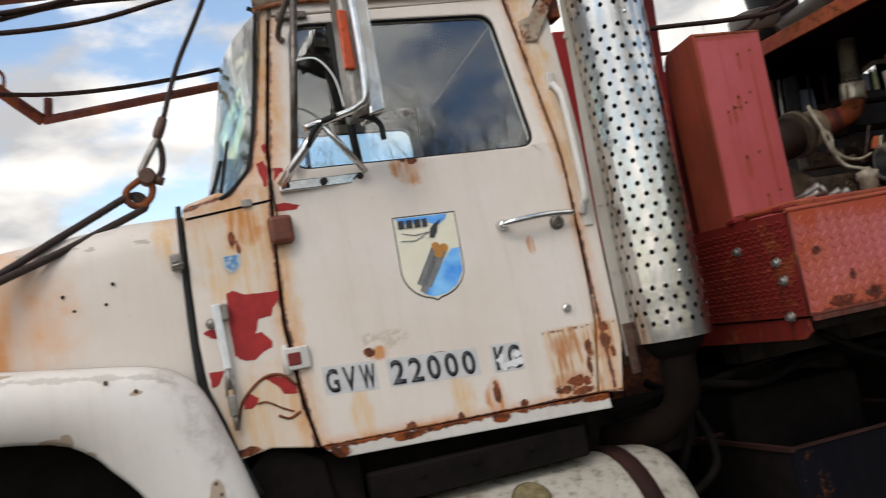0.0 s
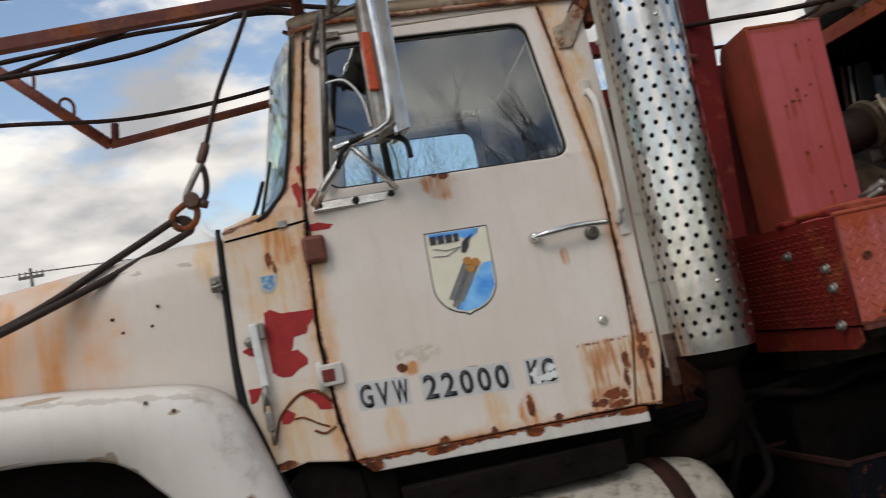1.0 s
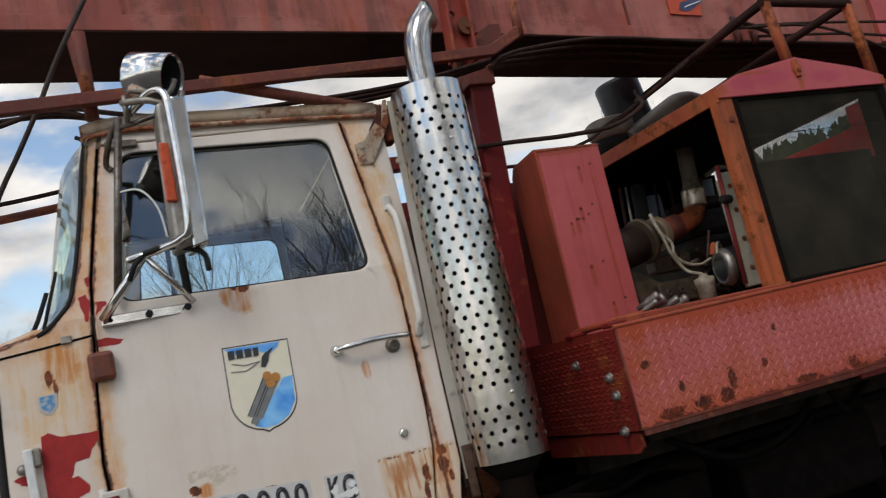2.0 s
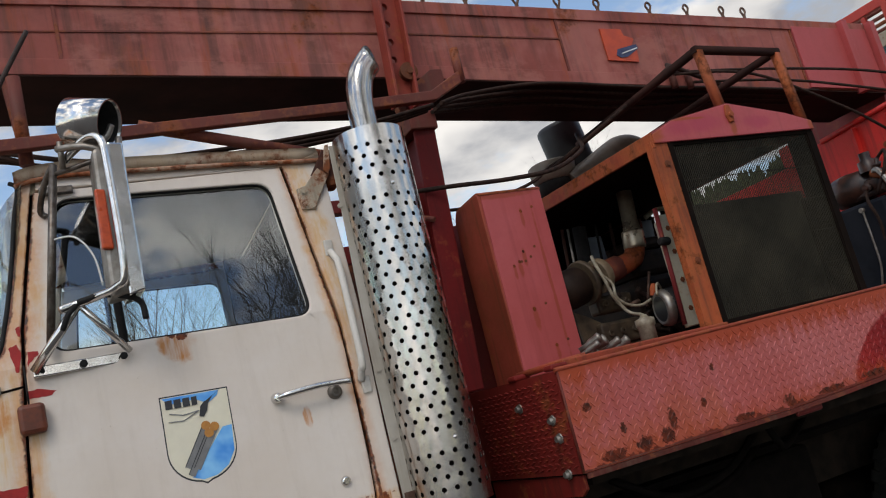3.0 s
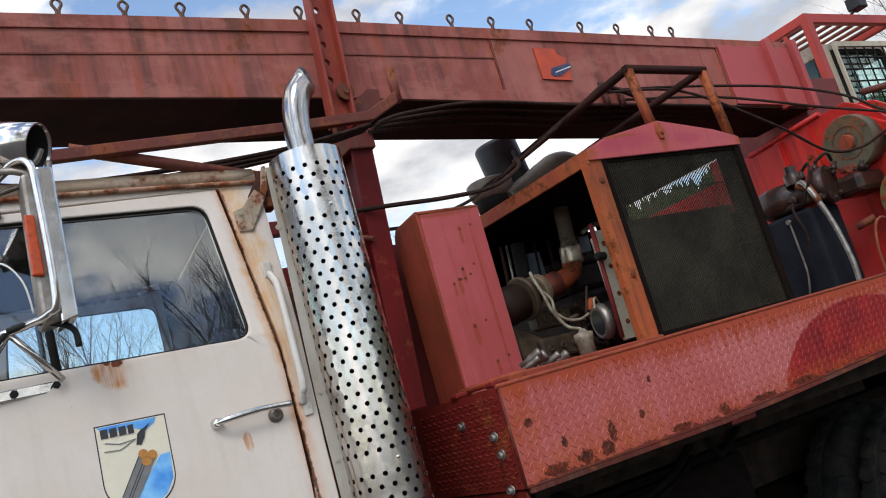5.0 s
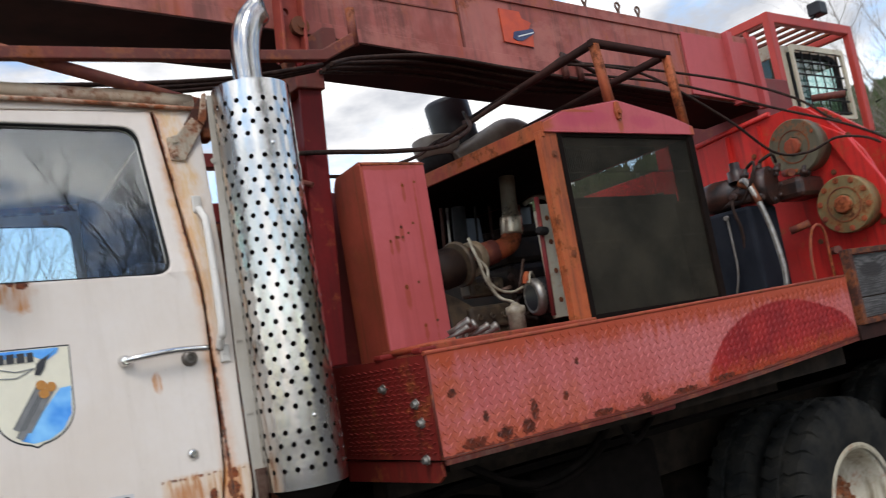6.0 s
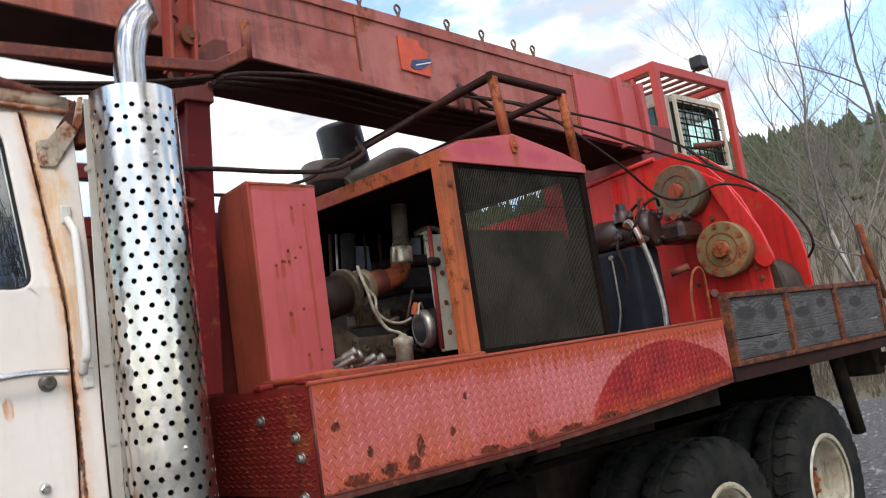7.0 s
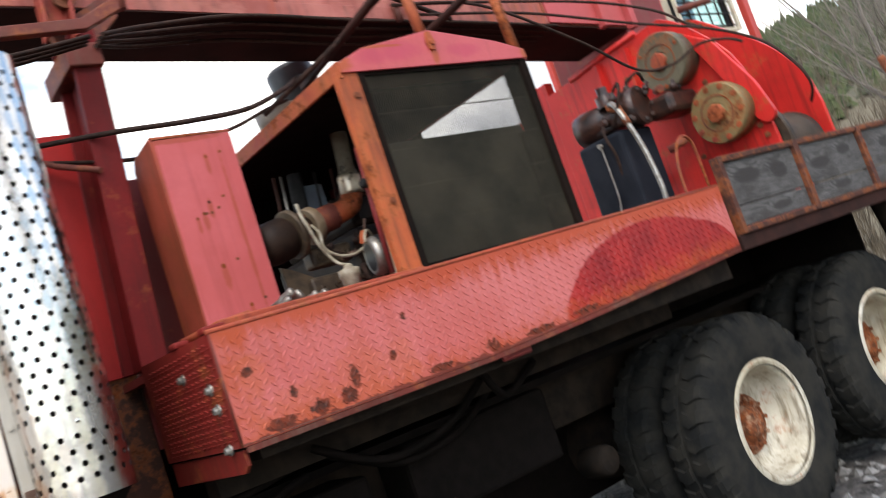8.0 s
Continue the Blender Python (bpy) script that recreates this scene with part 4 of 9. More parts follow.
        levels = ((0.045, 1.922, 0.0, 1.0), (0.100, 1.965, 0.05, 0.98), (0.140, 2.03, 0.12, 0.96), (0.187, 2.22, 0.25, 0.92), (0.242, 2.53, 0.6, 0.85))
        rows.append([bm.verts.new((x - bow * share, YC + s * (YC - 2.46 - inset * tuck), z)) for x, z, tuck, share in levels])
    for p, q in zip(rows, rows[1:]):
        for k in range(4):
            bm.faces.new((p[k], q[k], q[k + 1], p[k + 1])).smooth = True
    bmesh.ops.solidify(bm, geom=bm.faces[:], thickness=0.006)
    bmesh.ops.recalc_face_normals(bm, faces=bm.faces[:])
    ws = part("windscreen", across(bm), M_SCREEN, truck, "greenish wrapped windscreen")
    ws.visible_shadow = False
    for s in (1, -1):
        bm = bmesh.new()
        run = [(0.03, 1.918), (0.06, 1.934), (0.095, 1.965), (0.13, 2.008), (0.153, 2.084), (0.172, 2.16), (0.199, 2.29), (0.226, 2.44), (0.246, 2.535), (0.225, 2.56)]
        tube(bm, spline([(x - 0.004, side_y(x, z) + 0.006, z) for x, z in run], 4), 0.007, 8)
        part("windscreen_seal", bm if s > 0 else mirrored(bm, YC), M_BLACK, ws)
    bm = bmesh.new()
    tube(bm, [(0.0, 2.60, 1.93), (0.035, 2.63, 2.0), (0.068, 2.67, 2.085)], 0.008, 6)
    tube(bm, [(0.045, 2.615, 1.96), (0.105, 2.72, 2.16)], 0.006, 6)
    box(bm, (-0.02, 2.58, 1.90), (0.03, 2.63, 1.95), 0.008)
    part("wiper", bm, M_BLACK, truck)
    # scuttle in front of the windscreen
    bm = bmesh.new()
    prism(bm, [(-0.085, 1.87), (-0.085, 1.915), (0.02, 1.945), (0.06, 1.93), (0.06, 1.87)], 1, side_y(0, 1.9) + 0.02, 2 * YC - side_y(0, 1.9) - 0.02, 0.01)
    part("scuttle", across(bm), M_WHITE, truck)
    # upper seam of the cowl
    bm = bmesh.new()
    tube(bm, [(x, side_y(x, z) + 0.003, z) for x, z in ((-0.08, 1.872), (0.05, 1.882), (0.172, 1.893))], 0.0035, 5)
    part("cowl_seam", bm, M_DARK, truck)
    box_at = bmesh.new()
    box(box_at, (0.085, side_y(0.1, 1.9) - 0.008, 1.882), (0.115, side_y(0.1, 1.9) + 0.01, 1.905), 0.003)
    part("cowl_clip", box_at, M_DULL, truck)
    # arc of the cut-out low on the cowl
    bm = bmesh.new()
    tube(bm, spline([(x, side_y(x, z) + 0.002, z) for x, z in ((-0.03, 1.25), (-0.015, 1.30), (0.0, 1.327), (0.039, 1.362), (0.075, 1.378), (0.115, 1.372), (0.150, 1.335))], 5), 0.0045, 6)
    tube(bm, spline([(x, side_y(x, z) + 0.002, z) for x, z in ((0.035, 1.305), (0.06, 1.305), (0.10, 1.28), (0.13, 1.265))], 5), 0.003, 6)
    tube(bm, spline([(x, side_y(x, z) + 0.002, z) for x, z in ((0.085, 1.262), (0.115, 1.248), (0.148, 1.262))], 5), 0.004, 6)
    part("cowl_cut", bm, M_RUST, truck)
    # rubber strip in the joint behind the bonnet and wing
    bm = bmesh.new()
    run = [(-0.095, 1.915), (-0.105, 1.694), (-0.109, 1.502), (-0.103, 1.373), (-0.072, 1.262), (-0.045, 1.15), (-0.01, 1.05)]
    tube(bm, spline([(x, side_y(x, z) + 0.012, z) for x, z in run], 4), 0.008, 8, True, 0.022)
    part("joint_rubber", bm, M_BLACK, truck)
    # dark panel added to close a bright gap at the far rear corner
    part("corner_blocker", boxes(((1.222, 4.02, 1.2), (1.40, 4.035, 2.60))), M_LINER, truck)
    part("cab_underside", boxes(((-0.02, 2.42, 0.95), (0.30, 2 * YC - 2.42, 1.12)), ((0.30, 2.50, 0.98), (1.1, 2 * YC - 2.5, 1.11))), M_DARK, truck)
    return door_near


door = build_cab()


def on_side(x, z, out=0.0):
    return (x, side_y(x, z) - out, z)


def build_door_fittings():
    bm = bmesh.new()
    tube(bm, spline([on_side(0.850, 1.703, 0.02), on_side(0.882, 1.706, 0.042), on_side(0.982, 1.711, 0.045), on_side(1.080, 1.706, 0.035)], 5), 0.010, 8)
    turned(bm, on_side(0.853, 1.703, 0.0), (0, -1, 0), [(0, 0.018), (0.022, 0.016), (0.03, 0.010), (0.03, 0)], 10)
    handle = part("door_handle", bm, M_CHROME, door, "pitted chrome door handle")
    bm = bmesh.new()
    turned(bm, on_side(1.034, 1.684, 0.0), (0, -1, 0), [(0, 0.024), (0.010, 0.022), (0.018, 0.015), (0.018, 0.009), (0.012, 0.008), (0.012, 0.0)], 16)
    part("key_barrel", bm, M_OLDROD, handle, "tarnished key barrel")
    bm = bmesh.new()
    turned(bm, on_side(1.000, 1.411), (0, -1, 0), [(0, 0.016), (0.006, 0.015), (0.012, 0.010), (0.012, 0)], 12)
    part("door_lock", bm, M_CHROME, door)
    # lower hinge plate and lamp at the upper hinge
    bm = bmesh.new()
    box(bm, (0.126, side_y(0.16, 1.41) - 0.022, 1.38), (0.198, side_y(0.16, 1.41) + 0.004, 1.446), 0.005)
    tube(bm, [on_side(0.131, 1.37, 0.014), on_side(0.131, 1.456, 0.014)], 0.011, 8)
    hinge = part("door_hinge", bm, M_HANDLE, door, "white hinge plate worn to red")
    bm = bmesh.new()
    box(bm, (0.134, side_y(0.16, 1.41) - 0.026, 1.394), (0.172, side_y(0.16, 1.41) - 0.021, 1.430), 0.003)
    part("hinge_knuckle", bm, M_DKRED, hinge, "dark red hinge leaf")
    bm = bmesh.new()
    box(bm, (0.146, side_y(0.18, 1.8) - 0.045, 1.752), (0.217, side_y(0.18, 1.8) - 0.002, 1.836), 0.012)
    part("side_lamp", bm, M_LENS, door, "dull brown side lamp")
    bm = bmesh.new()
    tube(bm, [on_side(0.178, 1.83, 0.02), on_side(0.180, 1.95, 0.018)], 0.003, 6)
    part("lamp_wire", bm, M_BLACK, door)
    # grab handle on the rear pillar
    bm = bmesh.new()
    tube(bm, spline([on_side(1.146, 2.150, 0.006), on_side(1.146, 2.12, 0.03), on_side(1.143, 2.07, 0.045), on_side(1.128, 1.77, 0.045), on_side(1.125, 1.735, 0.03), on_side(1.125, 1.70, 0.006)], 4), 0.012, 8)
    for x, z in ((1.146, 2.165), (1.138, 1.686)):
        box(bm, (x - 0.015, side_y(x, z) - 0.008, z - 0.028), (x + 0.015, side_y(x, z) + 0.004, z + 0.028), 0.004)
        bolt(bm, on_side(x, z, 0.006), (0, -1, 0), 0.006, 0.005)
    part("grab_handle", bm, M_HANDLE, truck, "white painted grab handle")
    # angled bracket at the top rear corner
    bm = bmesh.new()
    y = side_y(1.12, 2.36)
    prism(bm, [(1.106, 2.40), (1.127, 2.405), (1.185, 2.466), (1.221, 2.437), (1.144, 2.318), (1.099, 2.32)], 1, y - 0.016, y - 0.006, 0.003)
    prism(bm, [(1.229, 2.546), (1.243, 2.549), (1.232, 2.461), (1.219, 2.438), (1.205, 2.455)], 1, y - 0.02, y - 0.008, 0.002)
    box(bm, (1.10, y - 0.008, 2.325), (1.14, y + 0.01, 2.40), 0.002)
    for x, z in ((1.112, 2.338), (1.115, 2.384), (1.139, 2.330)):
        bolt(bm, (x, y - 0.015, z), (0, -1, 0), 0.009, 0.008)
    bracket = part("roof_bracket", bm, M_BRACKET, truck, "bolted bracket with flaking cream paint")
    bm = bmesh.new()
    prism(bm, [(1.163, 2.446), (1.229, 2.546), (1.225, 2.45), (1.185, 2.44)], 1, y + 0.004, y + 0.012, 0.002)
    box(bm, (1.225, y - 0.004, 2.40), (1.262, y + 0.07, 2.535), 0.006)
    part("bracket_web", bm, M_FRAME, bracket, "dark rusty bracket web")
    # bonnet strap, its latch and brackets
    bm = bmesh.new()
    a, b = Vector(on_side(-0.040, 1.605, 0.035)), Vector(on_side(-0.034, 1.415, 0.03))
    prism(bm, [(-0.052, 1.605), (-0.028, 1.607), (-0.022, 1.415), (-0.045, 1.412)], 1, a.y - 0.008, a.y + 0.008, 0.004)
    part("bonnet_strap", bm, M_PALE, truck, "white bonnet hold-down strap")
    bm = bmesh.new()
    box(bm, (-0.03, side_y(0, 1.59) - 0.03, 1.555), (-0.006, side_y(0, 1.59) + 0.004, 1.605), 0.006)
    turned(bm, on_side(-0.058, 1.555), (0, -1, 0), [(0, 0.016), (0.03, 0.013), (0.036, 0)], 8)
    part("strap_latch", bm, M_DULL, truck)
    bm = bmesh.new()
    tube(bm, [on_side(-0.035, 1.42, 0.03), on_side(-0.036, 1.36, 0.028)], 0.008, 6)
    for s in (-0.01, 0.01):
        tube(bm, [on_side(-0.035 + s, 1.40, 0.03), on_side(-0.037 + s, 1.34, 0.028)], 0.004, 6)
    part("strap_latch", bm, M_DULL, truck)
    bm = bmesh.new()
    box(bm, (-0.048, side_y(0, 1.31) - 0.03, 1.285), (-0.024, side_y(0, 1.31) - 0.018, 1.345), 0.004)
    tube(bm, [on_side(-0.036, 1.29, 0.022), on_side(-0.034, 1.245, 0.01)], 0.007, 6)
    part("strap_latch", bm, M_DULL, truck)
    # blue sticker
    bm = bmesh.new()
    prism(bm, [(0.008, 1.742), (0.048, 1.744), (0.046, 1.712), (0.030, 1.695), (0.010, 1.712)], 1, side_y(0.03, 1.72) - 0.0015, side_y(0.03, 1.72) + 0.004)
    part("sticker", bm, M_STICKERBLUE, truck, "torn blue shield sticker")
    bm = bmesh.new()
    prism(bm, [(0.002, 1.747), (0.030, 1.744), (0.055, 1.748), (0.054, 1.712), (0.034, 1.689), (0.018, 1.694), (0.004, 1.708)], 1, side_y(0.03, 1.72) - 0.0005, side_y(0.03, 1.72) + 0.003)
    part("sticker_edge", bm, M_STICKER, truck, "pale torn sticker edge")


build_door_fittings()


def sheet(outline, out, material, name, parent, label=""):
    """A thin film on the door, following its surface."""
    bm = skin(outline, [], lambda x, z: side_y(x, z) - out, 0.0012)
    return part(name, bm, material, parent, label)


def build_badge():
    t = Matrix.Rotation(radians(-2.3), 2)
    def at(u, v):
        p = t @ Vector((u, v))
        return (0.519 + p.x, 1.781 + p.y)
    n = 10
    shield = [at(0, 0), at(0, -0.17)] + [at(0.099 - 0.099 * math.cos(math.pi * k / 2 / n), -0.17 - 0.095 * math.sin(math.pi * k / 2 / n)) for k in range(1, n)] + [at(0.099, -0.272)] + [at(0.099 + 0.099 * math.sin(math.pi * k / 2 / n), -0.17 - 0.095 * math.cos(math.pi * k / 2 / n)) for k in range(1, n)] + [at(0.198, -0.17), at(0.198, 0)]
    c = Vector(at(0.099, -0.12))
    inner = [tuple(c + (Vector(p) - c) * 0.965) for p in shield]
    badge = sheet(shield, 0.0005, M_INK, "door_badge", truck, "shield badge with blue corners and a bundle of logs")
    sheet(inner, 0.0020, M_BADGE_CREAM, "badge_field", badge)
    k = 0.0034
    sheet([at(0.006, -0.006), at(0.03, -0.026), at(0.10, -0.022), at(0.135, -0.04), at(0.165, -0.02), at(0.17, -0.006)], k, M_BADGE_BLUE, "badge_sky", badge)
    sheet([at(0.09, -0.258), at(0.13, -0.252), at(0.165, -0.23), at(0.188, -0.19), at(0.192, -0.115), at(0.165, -0.118), at(0.06, -0.246)], k, M_BADGE_BLUE, "badge_water", badge)
    for u0, u1 in ((0.014, 0.034), (0.039, 0.059), (0.064, 0.084), (0.089, 0.105)):
        sheet([at(u0, -0.014), at(u0, -0.040), at(u1, -0.039), at(u1, -0.013)], 0.0046, M_INK, "lettering_bar", badge)
    sheet([at(0.105, -0.075), at(0.112, -0.045), at(0.126, -0.032), at(0.135, -0.04), at(0.130, -0.06), at(0.118, -0.078)], 0.0046, M_INK, "grapple", badge)
    sheet([at(0.126, -0.034), at(0.165, -0.010), at(0.172, -0.006), at(0.15, -0.02), at(0.134, -0.042)], 0.0047, M_INK, "grapple_arm", badge)
    for d in (0.0, -0.024):
        sheet([at(0.022 + d * 0.2, -0.052 + d), at(0.06, -0.062 + d * 0.7), at(0.106, -0.056), at(0.106, -0.059), at(0.06, -0.065 + d * 0.7), at(0.022 + d * 0.2, -0.055 + d)], 0.0044, M_BADGE_GREY, "badge_rope", badge)
    for j, (u, v, r) in enumerate(((0.118, -0.105, 0.0135), (0.142, -0.112, 0.0135), (0.124, -0.128, 0.0135))):
        sheet([at(u - 0.009, v + 0.004), at(u - 0.075, v - 0.108), at(u - 0.058, v - 0.118), at(u + 0.012, v - 0.004)], 0.0046 + 0.0003 * j, M_BADGE_GREY, "badge_log", badge)
        sheet([at(u - 0.009, v + 0.004), at(u - 0.075, v - 0.108), at(u - 0.0735, v - 0.109), at(u - 0.007, v + 0.003)], 0.0056 + 0.0003 * j, M_INK, "log_line", badge)
        sheet([at(u + r * math.cos(2 * math.pi * q / 14), v + r * math.sin(2 * math.pi * q / 14)) for q in range(14)], 0.0065, M_BADGE_GOLD, "log_end", badge)


build_badge()


def ragged(points, rough, seed, steps=5):
    """A closed outline with fine uneven steps between its corners."""
    rnd = random.Random(seed)
    out = []
    for (ax, az), (bx, bz) in zip(points, points[1:] + points[:1]):
        for k in range(steps):
            t = k / steps
            out.append((ax + (bx - ax) * t + (rnd.uniform(-rough, rough) if k else 0), az + (bz - az) * t + (rnd.uniform(-rough, rough) if k else 0)))
    return out


def build_peeling():
    """Places where the white paint has come off down to the red primer."""
    cowl = [
        [(-0.002, 1.634), (0.016, 1.641), (0.05, 1.623), (0.10, 1.62), (0.148, 1.618), (0.142, 1.592), (0.12, 1.569), (0.113, 1.548), (0.077, 1.546), (0.06, 1.505), (0.078, 1.507), (0.103, 1.476), (0.10, 1.456), (0.075, 1.45), (0.044, 1.429), (0.018, 1.434), (-0.006, 1.451), (-0.008, 1.525)],
        [(-0.083, 1.532), (-0.059, 1.538), (-0.035, 1.538), (-0.038, 1.508), (-0.066, 1.514)],
        [(-0.085, 1.417), (-0.042, 1.416), (-0.052, 1.397), (-0.065, 1.378), (-0.083, 1.373)],
        [(0.065, 1.373), (0.093, 1.374), (0.118, 1.367), (0.138, 1.351), (0.148, 1.331), (0.148, 1.314), (0.112, 1.318), (0.105, 1.334), (0.091, 1.35)],
        [(0.0, 1.327), (0.018, 1.337), (0.039, 1.32), (0.035, 1.306), (0.014, 1.294), (-0.006, 1.297)],
        [(0.174, 2.07), (0.187, 2.076), (0.185, 2.045), (0.178, 2.045)],
        [(0.148, 2.012), (0.171, 2.022), (0.179, 1.995), (0.168, 1.938), (0.160, 1.937), (0.156, 1.967)],
    ]
    leaf = [
        [(0.196, 1.993), (0.223, 1.989), (0.224, 1.977), (0.211, 1.972), (0.199, 1.959), (0.191, 1.948)],
        [(0.180, 1.878), (0.212, 1.878), (0.255, 1.864), (0.238, 1.853), (0.207, 1.853), (0.178, 1.855)],
    ]
    for k, run in enumerate(cowl):
        sheet(ragged(run, 0.0016, 70 + k, 4), -0.0025, M_PRIMER, "bare_primer", truck, "bare red primer under peeled paint")
    for k, run in enumerate(leaf):
        sheet(ragged(run, 0.0016, 90 + k, 4), 0.0012, M_PRIMER, "bare_primer", door, "bare red primer under peeled paint")


build_peeling()


def lettering(words, x0, x1, z0, z1, tilt, out, material, name, parent, label=""):
    """Words laid on the door between x0 and x1, z0 at the foot of the first letter."""
    cu = bpy.data.curves.new("words", "FONT")
    cu.body = words
    cu.resolution_u = 3
    cu.offset = 0.022
    cu.space_character = 1.12
    tmp = new("words", cu)
    bpy.context.view_layer.update()
    me = bpy.data.meshes.new_from_object(tmp.evaluated_get(bpy.context.evaluated_depsgraph_get()))
    bpy.data.objects.remove(tmp)
    bm = bmesh.new()
    bm.from_mesh(me)
    bpy.data.meshes.remove(me)
    lo = Vector((min(v.co.x for v in bm.verts), min(v.co.y for v in bm.verts)))
    hi = Vector((max(v.co.x for v in bm.verts), max(v.co.y for v in bm.verts)))
    for v in bm.verts:
        u = (v.co.x - lo.x) / (hi.x - lo.x) * (x1 - x0)
        w = (v.co.y - lo.y) / (hi.y - lo.y) * (z1 - z0)
        x = x0 + u
        z = z0 + w + math.tan(radians(tilt)) * u
        v.co = (x, side_y(x, z) - out, z)
    for f in bm.faces:
        if f.normal.y > 0:
            f.normal_flip()
    got = bmesh.ops.extrude_face_region(bm, geom=bm.faces[:])
    for v in got["geom"]:
        if isinstance(v, bmesh.types.BMVert):
            v.co.y -= 0.0008
    return part(name, bm, material, parent, label)


def build_lettering():
    s = math.tan(radians(-3.4))
    def strip(x0, x1, mat, name):
        z = lambda x, d: 1.295 + s * (x - 0.233) + d
        return sheet([(x0, z(x0, -0.006)), (x1, z(x1, -0.006)), (x1, z(x1, 0.078)), (x0, z(x0, 0.078))], 0.0006, mat, name, door)
    strip(0.226, 0.383, M_STICKER, "letter_backing")
    strip(0.415, 0.690, M_STICKER, "letter_backing")
    for k, c in enumerate("GVW"):
        x = 0.233 + 0.050 * k
        lettering(c, x, x + (0.044 if c == "W" else 0.037), 1.295 + s * (x - 0.233), 1.365 + s * (x - 0.233), -3.4, 0.0022, M_INK, "weight_letter", door, "black stencilled weight letter")
    for k, c in enumerate("22000"):
        x = 0.424 + 0.0535 * k
        lettering(c, x, x + 0.040, 1.295 + s * (x - 0.233), 1.367 + s * (x - 0.233), -3.4, 0.0022, M_INK, "weight_letter", door, "black stencilled weight letter")
    strip(0.732, 0.826, M_STICKER, "letter_backing")
    lettering("KG", 0.740, 0.820, 1.265, 1.337, -3.4, 0.0022, M_INK, "weight_lettering", door, "half worn-off weight lettering")
    rnd = random.Random(4)
    for j in range(7):
        cx, cz = rnd.uniform(0.745, 0.815), rnd.uniform(1.268, 1.33)
        sheet([(cx + rnd.uniform(0.006, 0.017) * math.cos(a), cz + rnd.uniform(0.006, 0.017) * math.sin(a)) for a in [2 * math.pi * k / 8 for k in range(8)]], 0.0036 + 0.0001 * j, M_PALE, "peeled_patch", door)


build_lettering()


def build_mirror():
    rod = M_CHROME
    mir = part("wing_mirror", boxes(((0.20, side_y(0.33, 1.925) - 0.012, 1.908), (0.474, side_y(0.33, 1.925) + 0.012, 1.940)), bevel=0.004), rod, truck, "chrome wing mirror on a tubular arm")
    for x in (0.335, 0.445, 0.225):
        bm = bmesh.new()
        bolt(bm, on_side(x, 1.924, 0.02), (0, -1, 0), 0.008, 0.006)
        part("mount_bolt", bm, M_BLACK, mir)
    low, joint = Vector((0.205, side_y(0.2, 1.93) - 0.03, 1.925)), Vector((0.338, 2.31, 2.085))
    bm = bmesh.new()
    tube(bm, [low, joint], 0.014, 8)
    tube(bm, [Vector((0.465, side_y(0.46, 1.93) - 0.02, 1.935)), joint], 0.010, 8)
    tube(bm, spline([joint - Vector((0.05, 0, 0.012)), joint, Vector((0.39, 2.27, 2.09)), Vector((0.440, 2.22, 2.10)), Vector((0.462, 2.195, 2.145)), Vector((0.466, 2.195, 2.45)), Vector((0.460, 2.21, 2.545)), Vector((0.425, 2.25, 2.565)), Vector((0.37, 2.33, 2.53))], 5), 0.012, 8)
    part("mirror_arm", bm, rod, mir, "bent chrome tube arm")
    bm = bmesh.new()
    tube(bm, [Vector((0.255, side_y(0.25, 2.0) - 0.03, 1.98)), Vector((0.338, 2.36, 2.53))], 0.012, 8)
    tube(bm, spline([Vector((0.338, 2.36, 2.53)), Vector((0.31, 2.42, 2.49)), on_side(0.295, 2.44, 0.02), on_side(0.31, 2.42, 0.006)], 4), 0.010, 8)
    tube(bm, [Vector((0.338, 2.36, 2.50)), Vector((0.452, 2.26, 2.50))], 0.008, 6)
    box(bm, (0.30, side_y(0.36, 2.5) - 0.02, 2.495), (0.40, side_y(0.36, 2.5) + 0.01, 2.52), 0.004)
    part("mirror_stay", bm, M_OLDROD, mir, "dark tarnished stay rod")
    # long mirror head: grey back with an amber lamp, bright rim towards the rear
    bm = bmesh.new()
    prism(bm, [(0.420, 2.07), (0.477, 2.08), (0.482, 2.53), (0.434, 2.52)], 1, 2.225, 2.335, 0.012)
    part("mirror_head", bm, M_DULL, mir, "scratched grey mirror housing")
    bm = bmesh.new()
    prism(bm, [(0.466, 2.066), (0.514, 2.078), (0.522, 2.53), (0.478, 2.535)], 1, 2.212, 2.34, 0.006)
    part("mirror_rim", bm, M_CHROME, mir, "bright chrome mirror rim")
    bm = bmesh.new()
    prism(bm, [(0.416, 2.212), (0.448, 2.208), (0.450, 2.388), (0.422, 2.392)], 1, 2.208, 2.235, 0.005)
    part("amber_marker", bm, M_AMBER, mir, "amber marker lamp in the mirror housing")
    # round lamp shell above it
    way = Vector((0.80, -0.54, -0.33)).normalized()
    bm = bmesh.new()
    turned(bm, (0.396, 2.312, 2.648), way, [(0.0, 0.0), (0.0, 0.068), (0.004, 0.072), (0.135, 0.072), (0.135, 0.068), (0.03, 0.066), (0.02, 0.0)], 30)
    part("lamp_shell", bm, M_CHROME, mir, "open chrome lamp shell")
    bm = bmesh.new()
    turned(bm, Vector((0.396, 2.312, 2.648)) + way * 0.024, way, [(0.0, 0.0), (0.0, 0.0655), (0.102, 0.0665), (0.102, 0.064), (0.02, 0.06), (0.02, 0)], 26)
    part("lamp_socket", bm, M_BLACK, mir)
    bm = bmesh.new()
